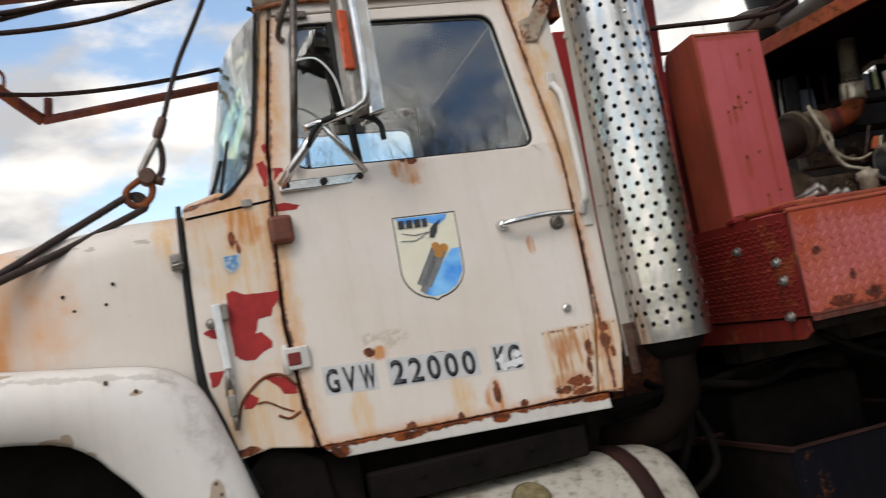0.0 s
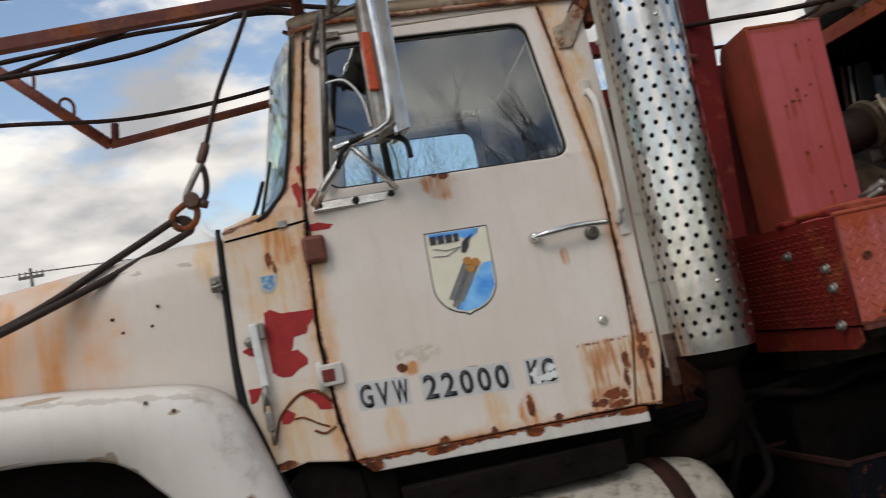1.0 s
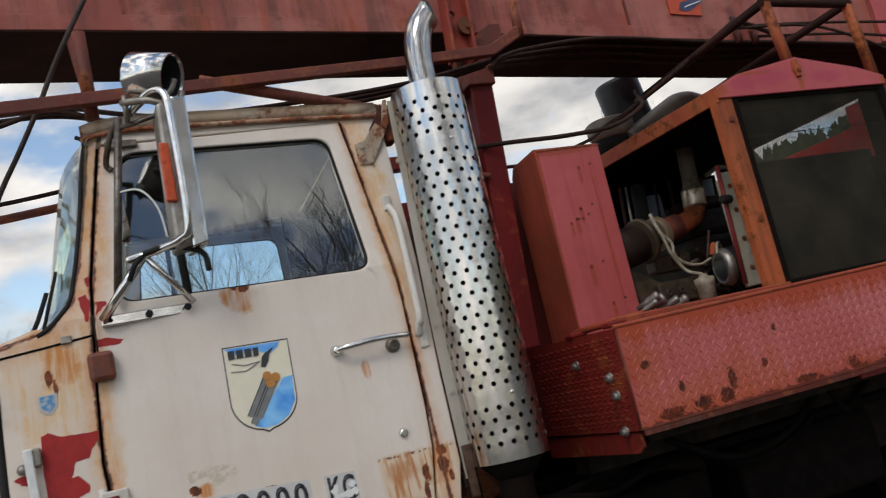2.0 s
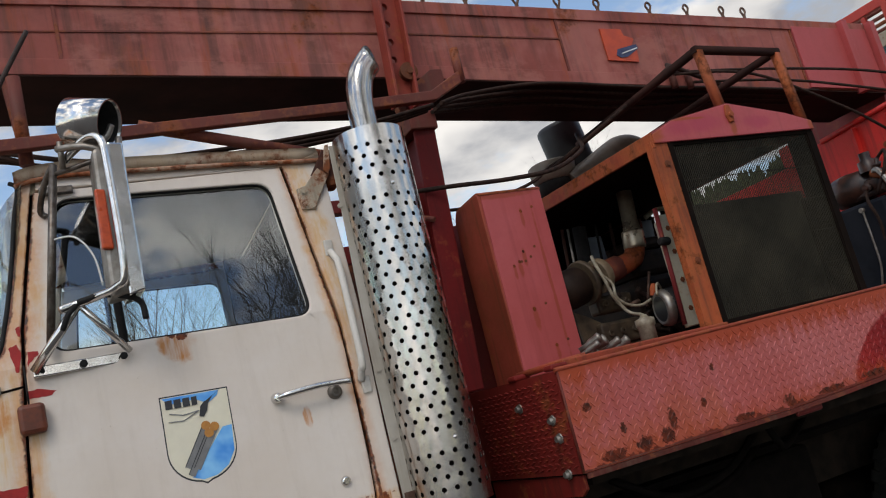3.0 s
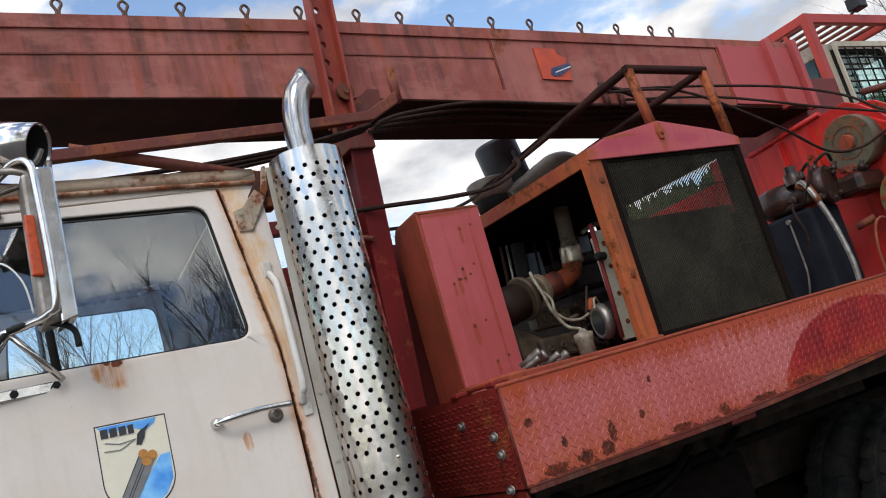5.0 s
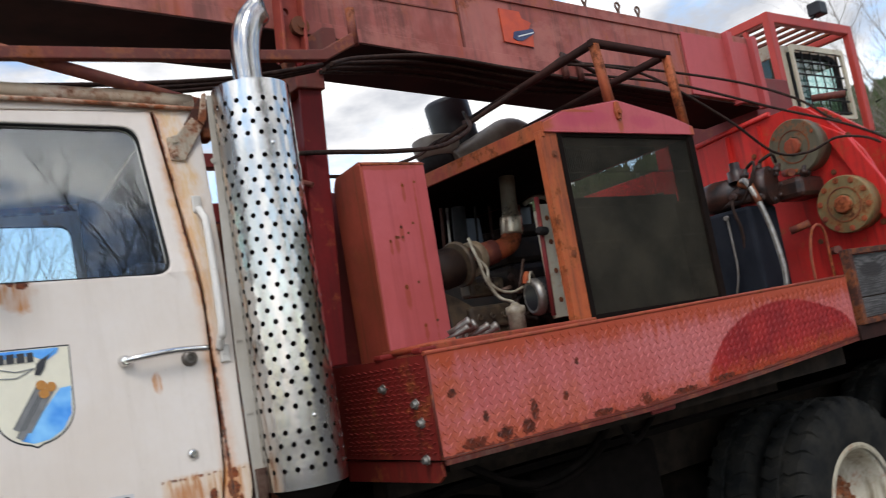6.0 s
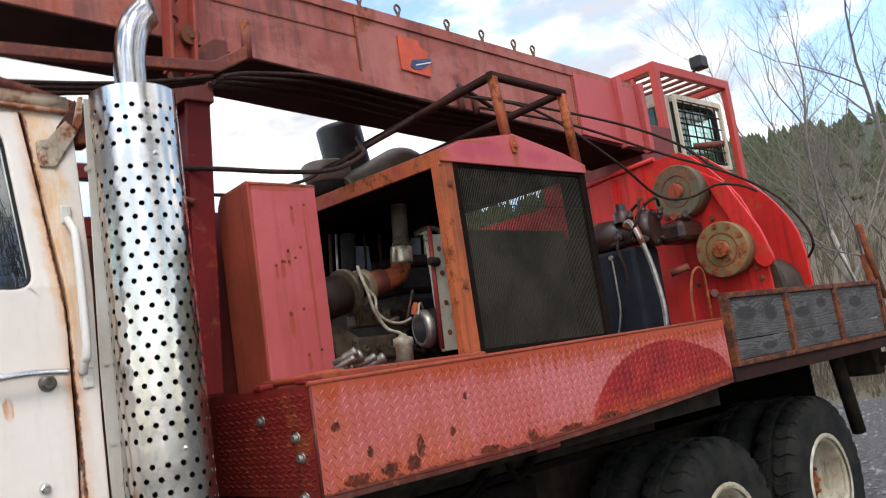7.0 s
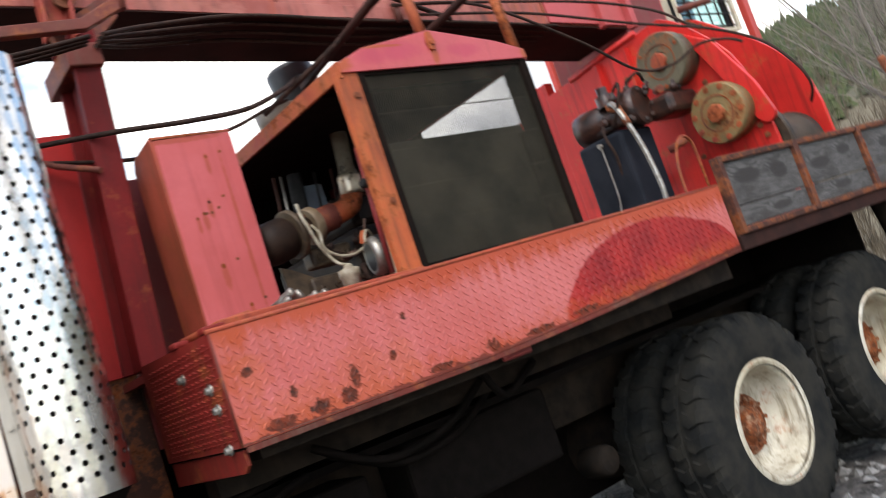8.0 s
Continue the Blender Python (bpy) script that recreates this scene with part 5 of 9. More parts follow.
    tube(bm, spline([(0.37, 2.33, 2.53), (0.42, 2.27, 2.555), (0.48, 2.25, 2.56), (0.505, 2.245, 2.60)], 4), 0.010, 8)
    tube(bm, [(0.36, 2.32, 2.50), (0.36, 2.30, 2.58)], 0.009, 6)
    tube(bm, spline([(0.35, 2.31, 2.56), (0.42, 2.25, 2.54), (0.5, 2.24, 2.51), (0.52, 2.25, 2.56)], 4), 0.011, 6)
    part("lamp_clamp", bm, M_DULL, mir)
    bm = bmesh.new()
    tube(bm, spline([(0.30, 2.375, 2.30), (0.36, 2.33, 2.29), (0.40, 2.30, 2.22), (0.41, 2.28, 2.12)], 5), 0.003, 5)
    part("mirror_wire", bm, M_PALE, mir)
    bm = bmesh.new()
    tube(bm, spline([joint + Vector((0, -0.012, 0)), Vector((0.40, 2.262, 2.09)), Vector((0.46, 2.25, 2.075)), Vector((0.50, 2.25, 2.05)), Vector((0.505, 2.25, 2.0))], 4), 0.009, 6)
    tube(bm, spline([joint, joint + Vector((-0.03, -0.015, -0.03)), joint + Vector((-0.05, 0, -0.07))], 4), 0.009, 6)
    part("mirror_cable", bm, M_BLACK, mir)


build_mirror()


def build_bonnet():
    def z_top(x):
        return 1.895 + 0.10 * min(0.0, x + 0.28) - 0.03 * max(0.0, -x - 0.9) ** 2
    bm = bmesh.new()
    rows = []
    stations = [-0.101, -0.25, -0.45, -0.7, -0.95, -1.2, -1.5, -1.75, -1.85]
    for x in stations:
        zt = z_top(x) - (0.10 if x < -1.8 else 0)
        taper = 0.05 * (-x) / 1.0
        y0 = 2.435 + taper
        half = [(y0 - 0.005, 1.36), (y0 - 0.004, 1.42), (y0, 1.62), (y0 + 0.012, zt - 0.10), (y0 + 0.028, zt - 0.045), (y0 + 0.062, zt - 0.012), (y0 + 0.12, zt + 0.004), (y0 + 0.35, zt + 0.035), (YC, zt + 0.055)]
        full = half + [(2 * YC - y, z) for y, z in half[-2::-1]]
        rows.append([bm.verts.new((x, y, z)) for y, z in full])
    for a, b in zip(rows, rows[1:]):
        for k in range(len(a) - 1):
            bm.faces.new((a[k], a[k + 1], b[k + 1], b[k])).smooth = True
    bm.faces.new(rows[-1])
    bmesh.ops.recalc_face_normals(bm, faces=bm.faces[:])
    bonnet = part("bonnet", across(bm), M_WHITE, truck, "white bonnet stained orange with rust")
    bm = bmesh.new()
    box(bm, (-0.142, 2.415, 1.722), (-0.108, 2.44, 1.772), 0.006)
    turned(bm, (-0.13, 2.415, 1.755), (0, -1, 0), [(0, 0.012), (0.012, 0.01), (0.012, 0)], 8)
    tube(bm, [(-0.14, 2.41, 1.735), (-0.108, 2.405, 1.74)], 0.006, 6)
    part("bonnet_latch", bm, M_DULL, bonnet, "chrome bonnet latch")
    for x, z in ((-0.305, 1.716), (-0.44, 1.70), (-0.415, 1.655), (-0.33, 1.66)):
        bm = bmesh.new()
        turned(bm, (x, 2.4425 + 0.05 * -x, z), (0, -1, 0), [(0, 0.0055), (0.008, 0.005), (0.008, 0)], 8)
        part("screw_hole", bm, M_DARK, bonnet)
    # wings with their wheel arches
    top = spline([(-1.75, 1.30, 0), (-1.45, 1.47, 0), (-1.1, 1.525, 0), (-0.72, 1.525, 0), (-0.43, 1.49, 0), (-0.25, 1.462, 0), (-0.165, 1.425, 0), (-0.108, 1.36, 0), (-0.05, 1.19, 0), (-0.005, 1.03, 0), (0.03, 0.85, 0)], 3)
    arch = spline([(-1.60, 0.85, 0), (-1.45, 1.13, 0), (-1.1, 1.33, 0), (-0.74, 1.341, 0), (-0.50, 1.312, 0), (-0.41, 1.265, 0), (-0.365, 1.215, 0), (-0.31, 1.15, 0), (-0.26, 1.06, 0), (-0.22, 0.96, 0), (-0.19, 0.85, 0)], 3)
    for near in (True, False):
        bm = bmesh.new()
        rows = []
        for p, q in zip(top, arch):
            d = (p - q).normalized()
            flare = 2.235 + 0.02 * max(0, -p.x - 0.3)
            pts = [(q - d * 0.0, 2.40), (q, flare + 0.02), (q + d * 0.012, flare), (q + (p - q) * 0.5, flare - 0.015), (p - d * 0.045, flare - 0.004), (p - d * 0.012, flare + 0.022), (p, flare + 0.065), (p + d * 0.006, 2.42 + 0.05 * max(0, -p.x))]
            rows.append([bm.verts.new((c.x, y, c.y)) for c, y in pts])
        for a, b in zip(rows, rows[1:]):
            for k in range(len(a) - 1):
                bm.faces.new((a[k], a[k + 1], b[k + 1], b[k])).smooth = k > 0
        bmesh.ops.recalc_face_normals(bm, faces=bm.faces[:])
        bmesh.ops.solidify(bm, geom=bm.faces[:], thickness=0.006)
        if not near:
            two = mirrored(bm, YC)
            bm.free()
            bm = two
        wing = part("wing", bm, M_WING, truck, "white front wing with scuffed corner")
        if near:
            for x, z in ((-0.349, 1.44), (-0.28, 1.405), (-0.12, 1.13), (-0.11, 1.10)):
                bm = bmesh.new()
                turned(bm, (x, 2.228, z), (0, -1, 0), [(0, 0.0065), (0.004, 0.005), (0.005, 0)], 8)
                part("wing_rivet", bm, M_STEELRUST, wing)
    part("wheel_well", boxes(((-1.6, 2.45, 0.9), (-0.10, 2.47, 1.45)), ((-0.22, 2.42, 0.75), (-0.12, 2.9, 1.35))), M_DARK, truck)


build_bonnet()


# ---- wheels ----
def tyre_mesh(x, y, z, out, r=0.52, width=0.25):
    """A tyre with deep zigzag lugs; y is its outer face and out the sign towards it."""
    bm = bmesh.new()
    w, rim, n = width, 0.285, 30
    # across the tyre: place, low and high radius, share of a lug by which the lug's edge is shifted
    rows = [(0.0, rim, rim, 0), (-0.006, rim + 0.03, rim + 0.03, 0), (-0.012, 0.39, 0.39, 0), (-0.006, 0.445, 0.445, 0), (0.004, 0.466, 0.474, 0), (0.014, 0.486, 0.505, 0.0), (0.035, 0.502, 0.517, 0.1), (0.075, 0.507, 0.520, 0.42), (0.108, 0.508, 0.520, 0.12), (0.112, 0.500, 0.502, 0.1)]
    rows = rows + [(w - s, lo, hi, sh + 0.5) for s, lo, hi, sh in rows[::-1]]
    ring = []
    for k in range(n):
        for part_of, up in ((0.0, False), (0.04, True), (0.56, True), (0.60, False)):
            line = []
            for s, lo, hi, sh in rows:
                rr = (hi if up else lo) * r / 0.52
                a = 2 * math.pi * (k + part_of + sh * 0.5) / n
                line.append(bm.verts.new((x + rr * math.cos(a), y - out * s, z + rr * math.sin(a))))
            ring.append(line)
    for p, q in zip(ring, ring[1:] + ring[:1]):
        for j in range(len(rows) - 1):
            f = bm.faces.new((p[j], q[j], q[j + 1], p[j + 1]))
            f.smooth = j < 3 or j > len(rows) - 5
    bmesh.ops.recalc_face_normals(bm, faces=bm.faces[:])
    return bm


def build_wheel(x, y, z, out, dual):
    """A wheel with a deep dished rim; the hub is the part that carries the rest."""
    bm = bmesh.new()
    d = 0.15 if dual else 0.02
    turned(bm, (x, y - out * d, z), (0, -out, 0), [(-0.05, 0.0), (-0.05, 0.05), (-0.035, 0.075), (0.0, 0.085), (0.0, 0.14), (0.01, 0.145), (0.09, 0.13), (0.11, 0.0)], 18)
    for k in range(10):
        a = 2 * math.pi * k / 10
        bolt(bm, (x + 0.112 * math.cos(a), y - out * d, z + 0.112 * math.sin(a)), (0, out, 0), 0.012, 0.03)
    wheel = part("wheel", bm, M_HUB, truck, "truck wheel with worn tyre and pale rim")
    bm = bmesh.new()
    turned(bm, (x, y, z), (0, -out, 0), [(-0.004, 0.262), (-0.008, 0.275), (-0.004, 0.290), (0.006, 0.292), (0.012, 0.28), (0.01, 0.258), (0.03, 0.245), (0.10, 0.238), (d - 0.02, 0.225), (d, 0.20), (d + 0.01, 0.15), (d + 0.012, 0.13)], 40)
    part("rim", bm, M_RIM, wheel, "dirty white dished rim")
    part("tyre", tyre_mesh(x, y, z, out), M_TYRE, wheel, "black tyre with chunky tread")
    if dual:
        part("tyre", tyre_mesh(x, y - out * 0.31, z, out), M_TYRE, wheel, "black tyre with chunky tread")


for wx, wz in ((4.215, 0.52), (5.455, 0.575)):
    for s in (-1, 1):
        build_wheel(wx, YC + s * 1.165, wz, s, True)
for s in (-1, 1):
    build_wheel(-0.88, YC + s * 1.03, 0.52, s, False)


def build_chassis():
    for s in (-1, 1):
        y = YC + s * 0.42
        bm = boxes(((-1.7, y - 0.04, 0.78), (6.9, y + 0.04, 1.02)), bevel=0.006)
        part("frame_rail", bm, M_CHASSIS, truck)
        bm = bmesh.new()
        yy = YC + s * 0.62
        for j in range(5):
            tube(bm, spline([(4.1 + 0.06 * j, yy, 0.80 + 0.03 * j), (4.8, yy, 0.62 + 0.035 * j), (5.5 - 0.06 * j, yy, 0.80 + 0.03 * j)], 5), 0.018, 6)
        box(bm, (4.70, yy - 0.08, 0.55), (4.90, yy + 0.08, 0.95), 0.02)
        part("leaf_spring", bm, M_CHASSIS, truck)
    for x in (4.13, 5.46):
        bm = bmesh.new()
        turned(bm, (x, 2.5, 0.55), (0, 1, 0), [(0, 0.0), (0, 0.09), (0.5, 0.09), (0.65, 0.19), (1.05, 0.19), (1.2, 0.09), (1.7, 0.09), (1.7, 0)], 16)
        part("axle", bm, M_CHASSIS, truck)
    bm = bmesh.new()
    turned(bm, (-0.88, 2.45, 0.5), (0, 1, 0), [(0, 0), (0, 0.06), (1.8, 0.06), (1.8, 0)], 12)
    part("axle", bm, M_CHASSIS, truck)
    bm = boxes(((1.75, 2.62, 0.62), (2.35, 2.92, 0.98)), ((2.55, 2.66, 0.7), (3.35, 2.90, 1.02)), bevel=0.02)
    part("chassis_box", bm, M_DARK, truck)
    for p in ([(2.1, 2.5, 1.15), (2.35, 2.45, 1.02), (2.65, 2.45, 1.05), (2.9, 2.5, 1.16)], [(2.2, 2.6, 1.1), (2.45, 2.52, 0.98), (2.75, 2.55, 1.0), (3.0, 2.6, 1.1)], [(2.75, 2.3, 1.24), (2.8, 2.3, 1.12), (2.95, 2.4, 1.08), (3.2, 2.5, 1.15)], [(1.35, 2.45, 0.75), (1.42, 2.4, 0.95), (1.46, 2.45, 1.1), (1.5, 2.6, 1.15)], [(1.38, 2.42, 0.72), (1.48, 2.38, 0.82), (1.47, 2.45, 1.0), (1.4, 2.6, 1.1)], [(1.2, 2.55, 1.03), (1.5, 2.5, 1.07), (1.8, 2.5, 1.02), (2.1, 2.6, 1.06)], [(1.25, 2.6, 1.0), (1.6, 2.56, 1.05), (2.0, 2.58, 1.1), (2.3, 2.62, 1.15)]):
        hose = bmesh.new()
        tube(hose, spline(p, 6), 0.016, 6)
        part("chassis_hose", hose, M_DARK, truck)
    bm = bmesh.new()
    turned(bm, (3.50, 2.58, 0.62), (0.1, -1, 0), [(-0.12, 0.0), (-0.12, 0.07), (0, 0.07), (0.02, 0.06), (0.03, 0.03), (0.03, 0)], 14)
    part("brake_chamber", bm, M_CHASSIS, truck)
    # dark sheets added to keep light from coming in under the truck
    parts("under_blocker", [((1.5, 3.30, 0.30), (6.3, 3.33, 1.5)), ((0.2, 3.20, 0.35), (1.5, 3.23, 1.12)), ((-1.6, 3.3, 0.5), (-0.1, 3.33, 1.3)), ((1.75, 2.66, 1.03), (6.3, 4.1, 1.06))], M_DARK, truck)
    part("rear_blocker", boxes(((6.18, 2.5, 0.45), (6.20, 4.2, 1.36))), M_DARK, truck)
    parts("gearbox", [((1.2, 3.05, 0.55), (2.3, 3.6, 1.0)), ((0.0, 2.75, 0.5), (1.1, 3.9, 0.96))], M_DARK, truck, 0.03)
    part("rear_crossbeam", boxes(((6.35, 2.75, 1.15), (6.5, 4.1, 1.38)), bevel=0.005), M_CHASSIS, truck)
    bm = bmesh.new()
    tube(bm, [(6.15, 2.3, 1.32), (6.35, 2.32, 0.75)], 0.05, 8)
    part("rear_strut", bm, M_CHASSIS, truck)
    bm = boxes(((6.6, 2.2, 1.1), (6.75, 2.5, 1.3)), bevel=0.02)
    turned(bm, (6.7, 2.2, 1.2), (0, -1, 0), [(0, 0.05), (0.05, 0.05), (0.05, 0.03), (0.0, 0.03)], 12)
    part("tow_bracket", bm, M_CHASSIS, truck)


build_chassis()


def build_fuel_tank():
    c, r = (2.42, 0.625), 0.315
    bm = bmesh.new()
    turned(bm, (0.18, *c), (1, 0, 0), [(0, 0), (0.0, r * 0.6), (0.03, r * 0.93), (0.06, r), (1.03, r), (1.07, r * 0.94), (1.10, r * 0.6), (1.105, 0)], 36)
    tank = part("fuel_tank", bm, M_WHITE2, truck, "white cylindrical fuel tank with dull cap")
    for x in (0.40, 1.072):
        bm = bmesh.new()
        turned(bm, (x, *c), (1, 0, 0), [(0, r), (0, r + 0.008), (0.06, r + 0.008), (0.06, r)], 36)
        part("tank_strap", bm, M_DARKBROWN, tank, "dark rusty tank strap")
    bm = bmesh.new()
    way = Vector((0, -0.62, 0.78))
    turned(bm, Vector((0.735, *c)) + way * (r - 0.01), way, [(0, 0.055), (0.025, 0.055), (0.03, 0.06), (0.045, 0.058), (0.05, 0.05), (0.05, 0)], 18)
    box(bm, (0.69, 2.18, 0.872), (0.78, 2.20, 0.884), 0.003, Matrix.Rotation(radians(35), 3, "X"))
    part("tank_cap", bm, M_BRASS, tank, "dull brass filler cap")
    bm = boxes(((0.30, 2.30, 0.955), (0.99, 2.36, 1.05)), ((0.32, 2.36, 0.97), (0.97, 2.5, 1.0)), bevel=0.006)
    for x in (0.45, 0.62, 0.80, 0.93):
        bolt(bm, (x, 2.30, 1.02), (0, -1, 0), 0.010, 0.008)
    part("step_beam", bm, M_DARK, truck, "step beam under the sill with its shade in the colour")
    bm = bmesh.new()
    prism(bm, [(-0.02, 1.12), (0.04, 1.175), (0.12, 1.15), (0.2, 1.11), (0.24, 0.7), (-0.02, 0.7)], 1, 2.40, 2.46, 0.01)
    part("splash_guard", bm, M_DARK, truck, "black rubber splash guard")


build_fuel_tank()


def build_exhaust():
    ax, ay, r = 1.312, 2.218, 0.122
    z0, z1 = 1.2585, 2.494
    bm = bmesh.new()
    turned(bm, (ax, ay + 0.005, 1.20), (0, 0, 1), [(0, 0), (0, 0.06), (0.06, 0.11), (1.245, 0.11), (1.285, 0.05), (1.285, 0)], 24)
    stack = part("exhaust_silencer", bm, M_DARK, truck, "upright exhaust in a perforated chrome shield")
    # shield: a rolled sheet with staggered round holes
    bm = bmesh.new()
    step = radians(19.2)
    cols, rows = 13, 32
    a0 = radians(146)
    a1 = a0 + step * cols
    pitch, low = 0.03594, 1.297
    hr_a, hr_z = 0.0078 / r, 0.0078
    def spot(a, z, depth=0.0):
        return (ax + (r - depth) * math.cos(a), ay + (r - depth) * math.sin(a), z)
    def patch(b0, b1, y0, y1, hole):
        mid_a, mid_z = (b0 + b1) / 2, (y0 + y1) / 2
        n = 16
        if not hole:
            steps = max(1, round((b1 - b0) / step * 4))
            for q in range(steps):
                c0, c1 = b0 + (b1 - b0) * q / steps, b0 + (b1 - b0) * (q + 1) / steps
                bm.faces.new([bm.verts.new(spot(c, z)) for c, z in ((c0, y0), (c1, y0), (c1, y1), (c0, y1))]).smooth = True
            return
        outer, inner, deep = [], [], []
        square = [(1, 0), (1, 0.5), (1, 1), (0.5, 1), (0, 1), (-0.5, 1), (-1, 1), (-1, 0.5), (-1, 0), (-1, -0.5), (-1, -1), (-0.5, -1), (0, -1), (0.5, -1), (1, -1), (1, -0.5)]
        for k in range(n):
            t = 2 * math.pi * k / n
            cu, cv = math.cos(t), math.sin(t)
            su, sv = square[k]
            outer.append(bm.verts.new(spot(mid_a + su * (b1 - b0) / 2, mid_z + sv * (y1 - y0) / 2)))
            inner.append(bm.verts.new(spot(mid_a + cu * hr_a, mid_z + cv * hr_z)))
            deep.append(bm.verts.new(spot(mid_a + cu * hr_a, mid_z + cv * hr_z, 0.004)))
        for k in range(n):
            j = (k + 1) % n
            bm.faces.new((outer[k], outer[j], inner[j], inner[k])).smooth = True
            bm.faces.new((inner[k], inner[j], deep[j], deep[k]))
    for q in range(rows):
        y0 = low + q * pitch
        blank = q in (4, 27)
        off = 0.5 if q % 2 else 0.0
        edges = [a0] + [a0 + step * (k + off) for k in range(0 if off else 1, cols + (1 if off else 0))] + [a1]
        edges = sorted({round(e, 5) for e in edges if a0 - 1e-6 <= e <= a1 + 1e-6})
        for b0, b1 in zip(edges, edges[1:]):
            patch(b0, b1, y0, y0 + pitch, not blank and b1 - b0 > step * 0.9)
    for y0, y1 in ((z0, low), (low + rows * pitch, z1)):
        for k in range(cols):
            patch(a0 + step * k, a0 + step * (k + 1), y0, y1, False)
    bmesh.ops.remove_doubles(bm, verts=bm.verts[:], dist=0.0002)
    bmesh.ops.recalc_face_normals(bm, faces=bm.faces[:])
    for ed in bm.edges:
        if len({f.smooth for f in ed.link_faces}) == 2:
            ed.smooth = False
    part("heat_shield", bm, M_STEEL, stack, "polished perforated steel heat shield")
    # flat flanges at the shield's back edges
    bm = bmesh.new()
    p = Vector(spot(a0, z0))
    prism(bm, [(1.168, z0 - 0.03), (1.202, z0 - 0.03), (1.206, 1.75), (1.232, 2.2), (1.238, z1), (1.190, z1), (1.181, 2.15), (1.167, 1.70)], 1, p.y - 0.012, p.y - 0.006, 0.001)
    for z in (1.50, 1.72, 2.28):
        bolt(bm, (1.182, p.y - 0.012, z), (0, -1, 0), 0.007, 0.005)
    p = Vector(spot(a1, z0))
    box(bm, (p.x - 0.002, p.y - 0.005, z0), (p.x + 0.004, p.y + 0.05, z1), 0.001)
    part("shield_flange", bm, M_SHIELDEDGE, stack, "side flange with the cab's pale reflection in its colour")
    for z in (1.460, 2.286):
        bm = bmesh.new()
        turned(bm, spot(radians(266), z), (0, -1, 0), [(0, 0.007), (0.004, 0.005), (0.005, 0)], 8)
        part("shield_rivet", bm, M_CHROME, stack)
    # chrome tail pipe, turned and cut at a slant
    bm = bmesh.new()
    run = spline([(ax, ay, 2.46), (ax, ay, 2.53), (ax + 0.001, ay, 2.59), (ax + 0.006, ay, 2.64), (ax + 0.018, ay, 2.69), (ax + 0.038, ay, 2.733), (ax + 0.066, ay, 2.765)], 5)
    tube(bm, run, 0.047, 22, False)
    end, way = run[-1], (run[-1] - run[-2]).normalized()
    out = Vector((-way.z, 0, way.x))
    for v in bm.verts:
        if abs((v.co - end).dot(way)) < 0.003:
            v.co += way * max(0.0, 0.75 * (v.co - end).dot(out) + 0.012)
    bmesh.ops.solidify(bm, geom=bm.faces[:], thickness=0.003)
    part("tail_pipe", bm, M_CHROME, stack, "curved chrome tail pipe")
    bm = bmesh.new()
    tube(bm, spline([(ax, ay, 1.24), (ax - 0.005, ay, 1.16), (ax + 0.0, ay + 0.03, 1.06), (ax - 0.04, ay + 0.12, 0.98), (ax - 0.14, ay + 0.3, 0.95)], 5), 0.055, 14)
    part("exhaust_elbow", bm, M_DARKRUST, stack, "rusty exhaust elbow with its shade in the colour")
    bm = boxes(((1.172, 2.262, 1.17), (1.20, 2.275, 1.33)), ((1.17, 2.30, 1.20), (1.21, 2.5, 1.24)), bevel=0.003)
    part("shield_bracket", bm, M_STEELRUST, stack)


build_exhaust()


def build_box_under():
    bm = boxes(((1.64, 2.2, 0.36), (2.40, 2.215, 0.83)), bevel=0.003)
    tool = part("tool_box", bm, M_BLUE, truck, "open dark blue battery box, shade in its colour, with rusty rim")
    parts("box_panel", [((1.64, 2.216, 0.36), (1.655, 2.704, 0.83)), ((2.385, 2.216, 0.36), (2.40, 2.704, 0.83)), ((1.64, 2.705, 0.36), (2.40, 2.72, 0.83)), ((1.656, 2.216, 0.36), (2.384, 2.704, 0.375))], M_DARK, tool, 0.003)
    bm = boxes(((1.636, 2.196, 0.831), (2.404, 2.212, 0.840)), ((1.632, 2.192, 0.826), (1.652, 2.728, 0.842)), ((2.388, 2.192, 0.826), (2.408, 2.728, 0.842)), ((1.632, 2.708, 0.826), (2.408, 2.728, 0.842)))
    part("box_rim", bm, M_DARKBROWN, tool)


build_box_under()


# ---- deck of tread plate ----
deck = thing("deck", (2.9, 2.6, 1.25), "faded red tread plate deck with rusted edges", "truck deck")


def deck_top(x):
    return 1.578 + 0.0145 * (x - 1.665)


def deck_low(x):
    return 1.252 + (0.0 if x < 2.6 else 0.04 * (x - 2.6) ** 1.25)


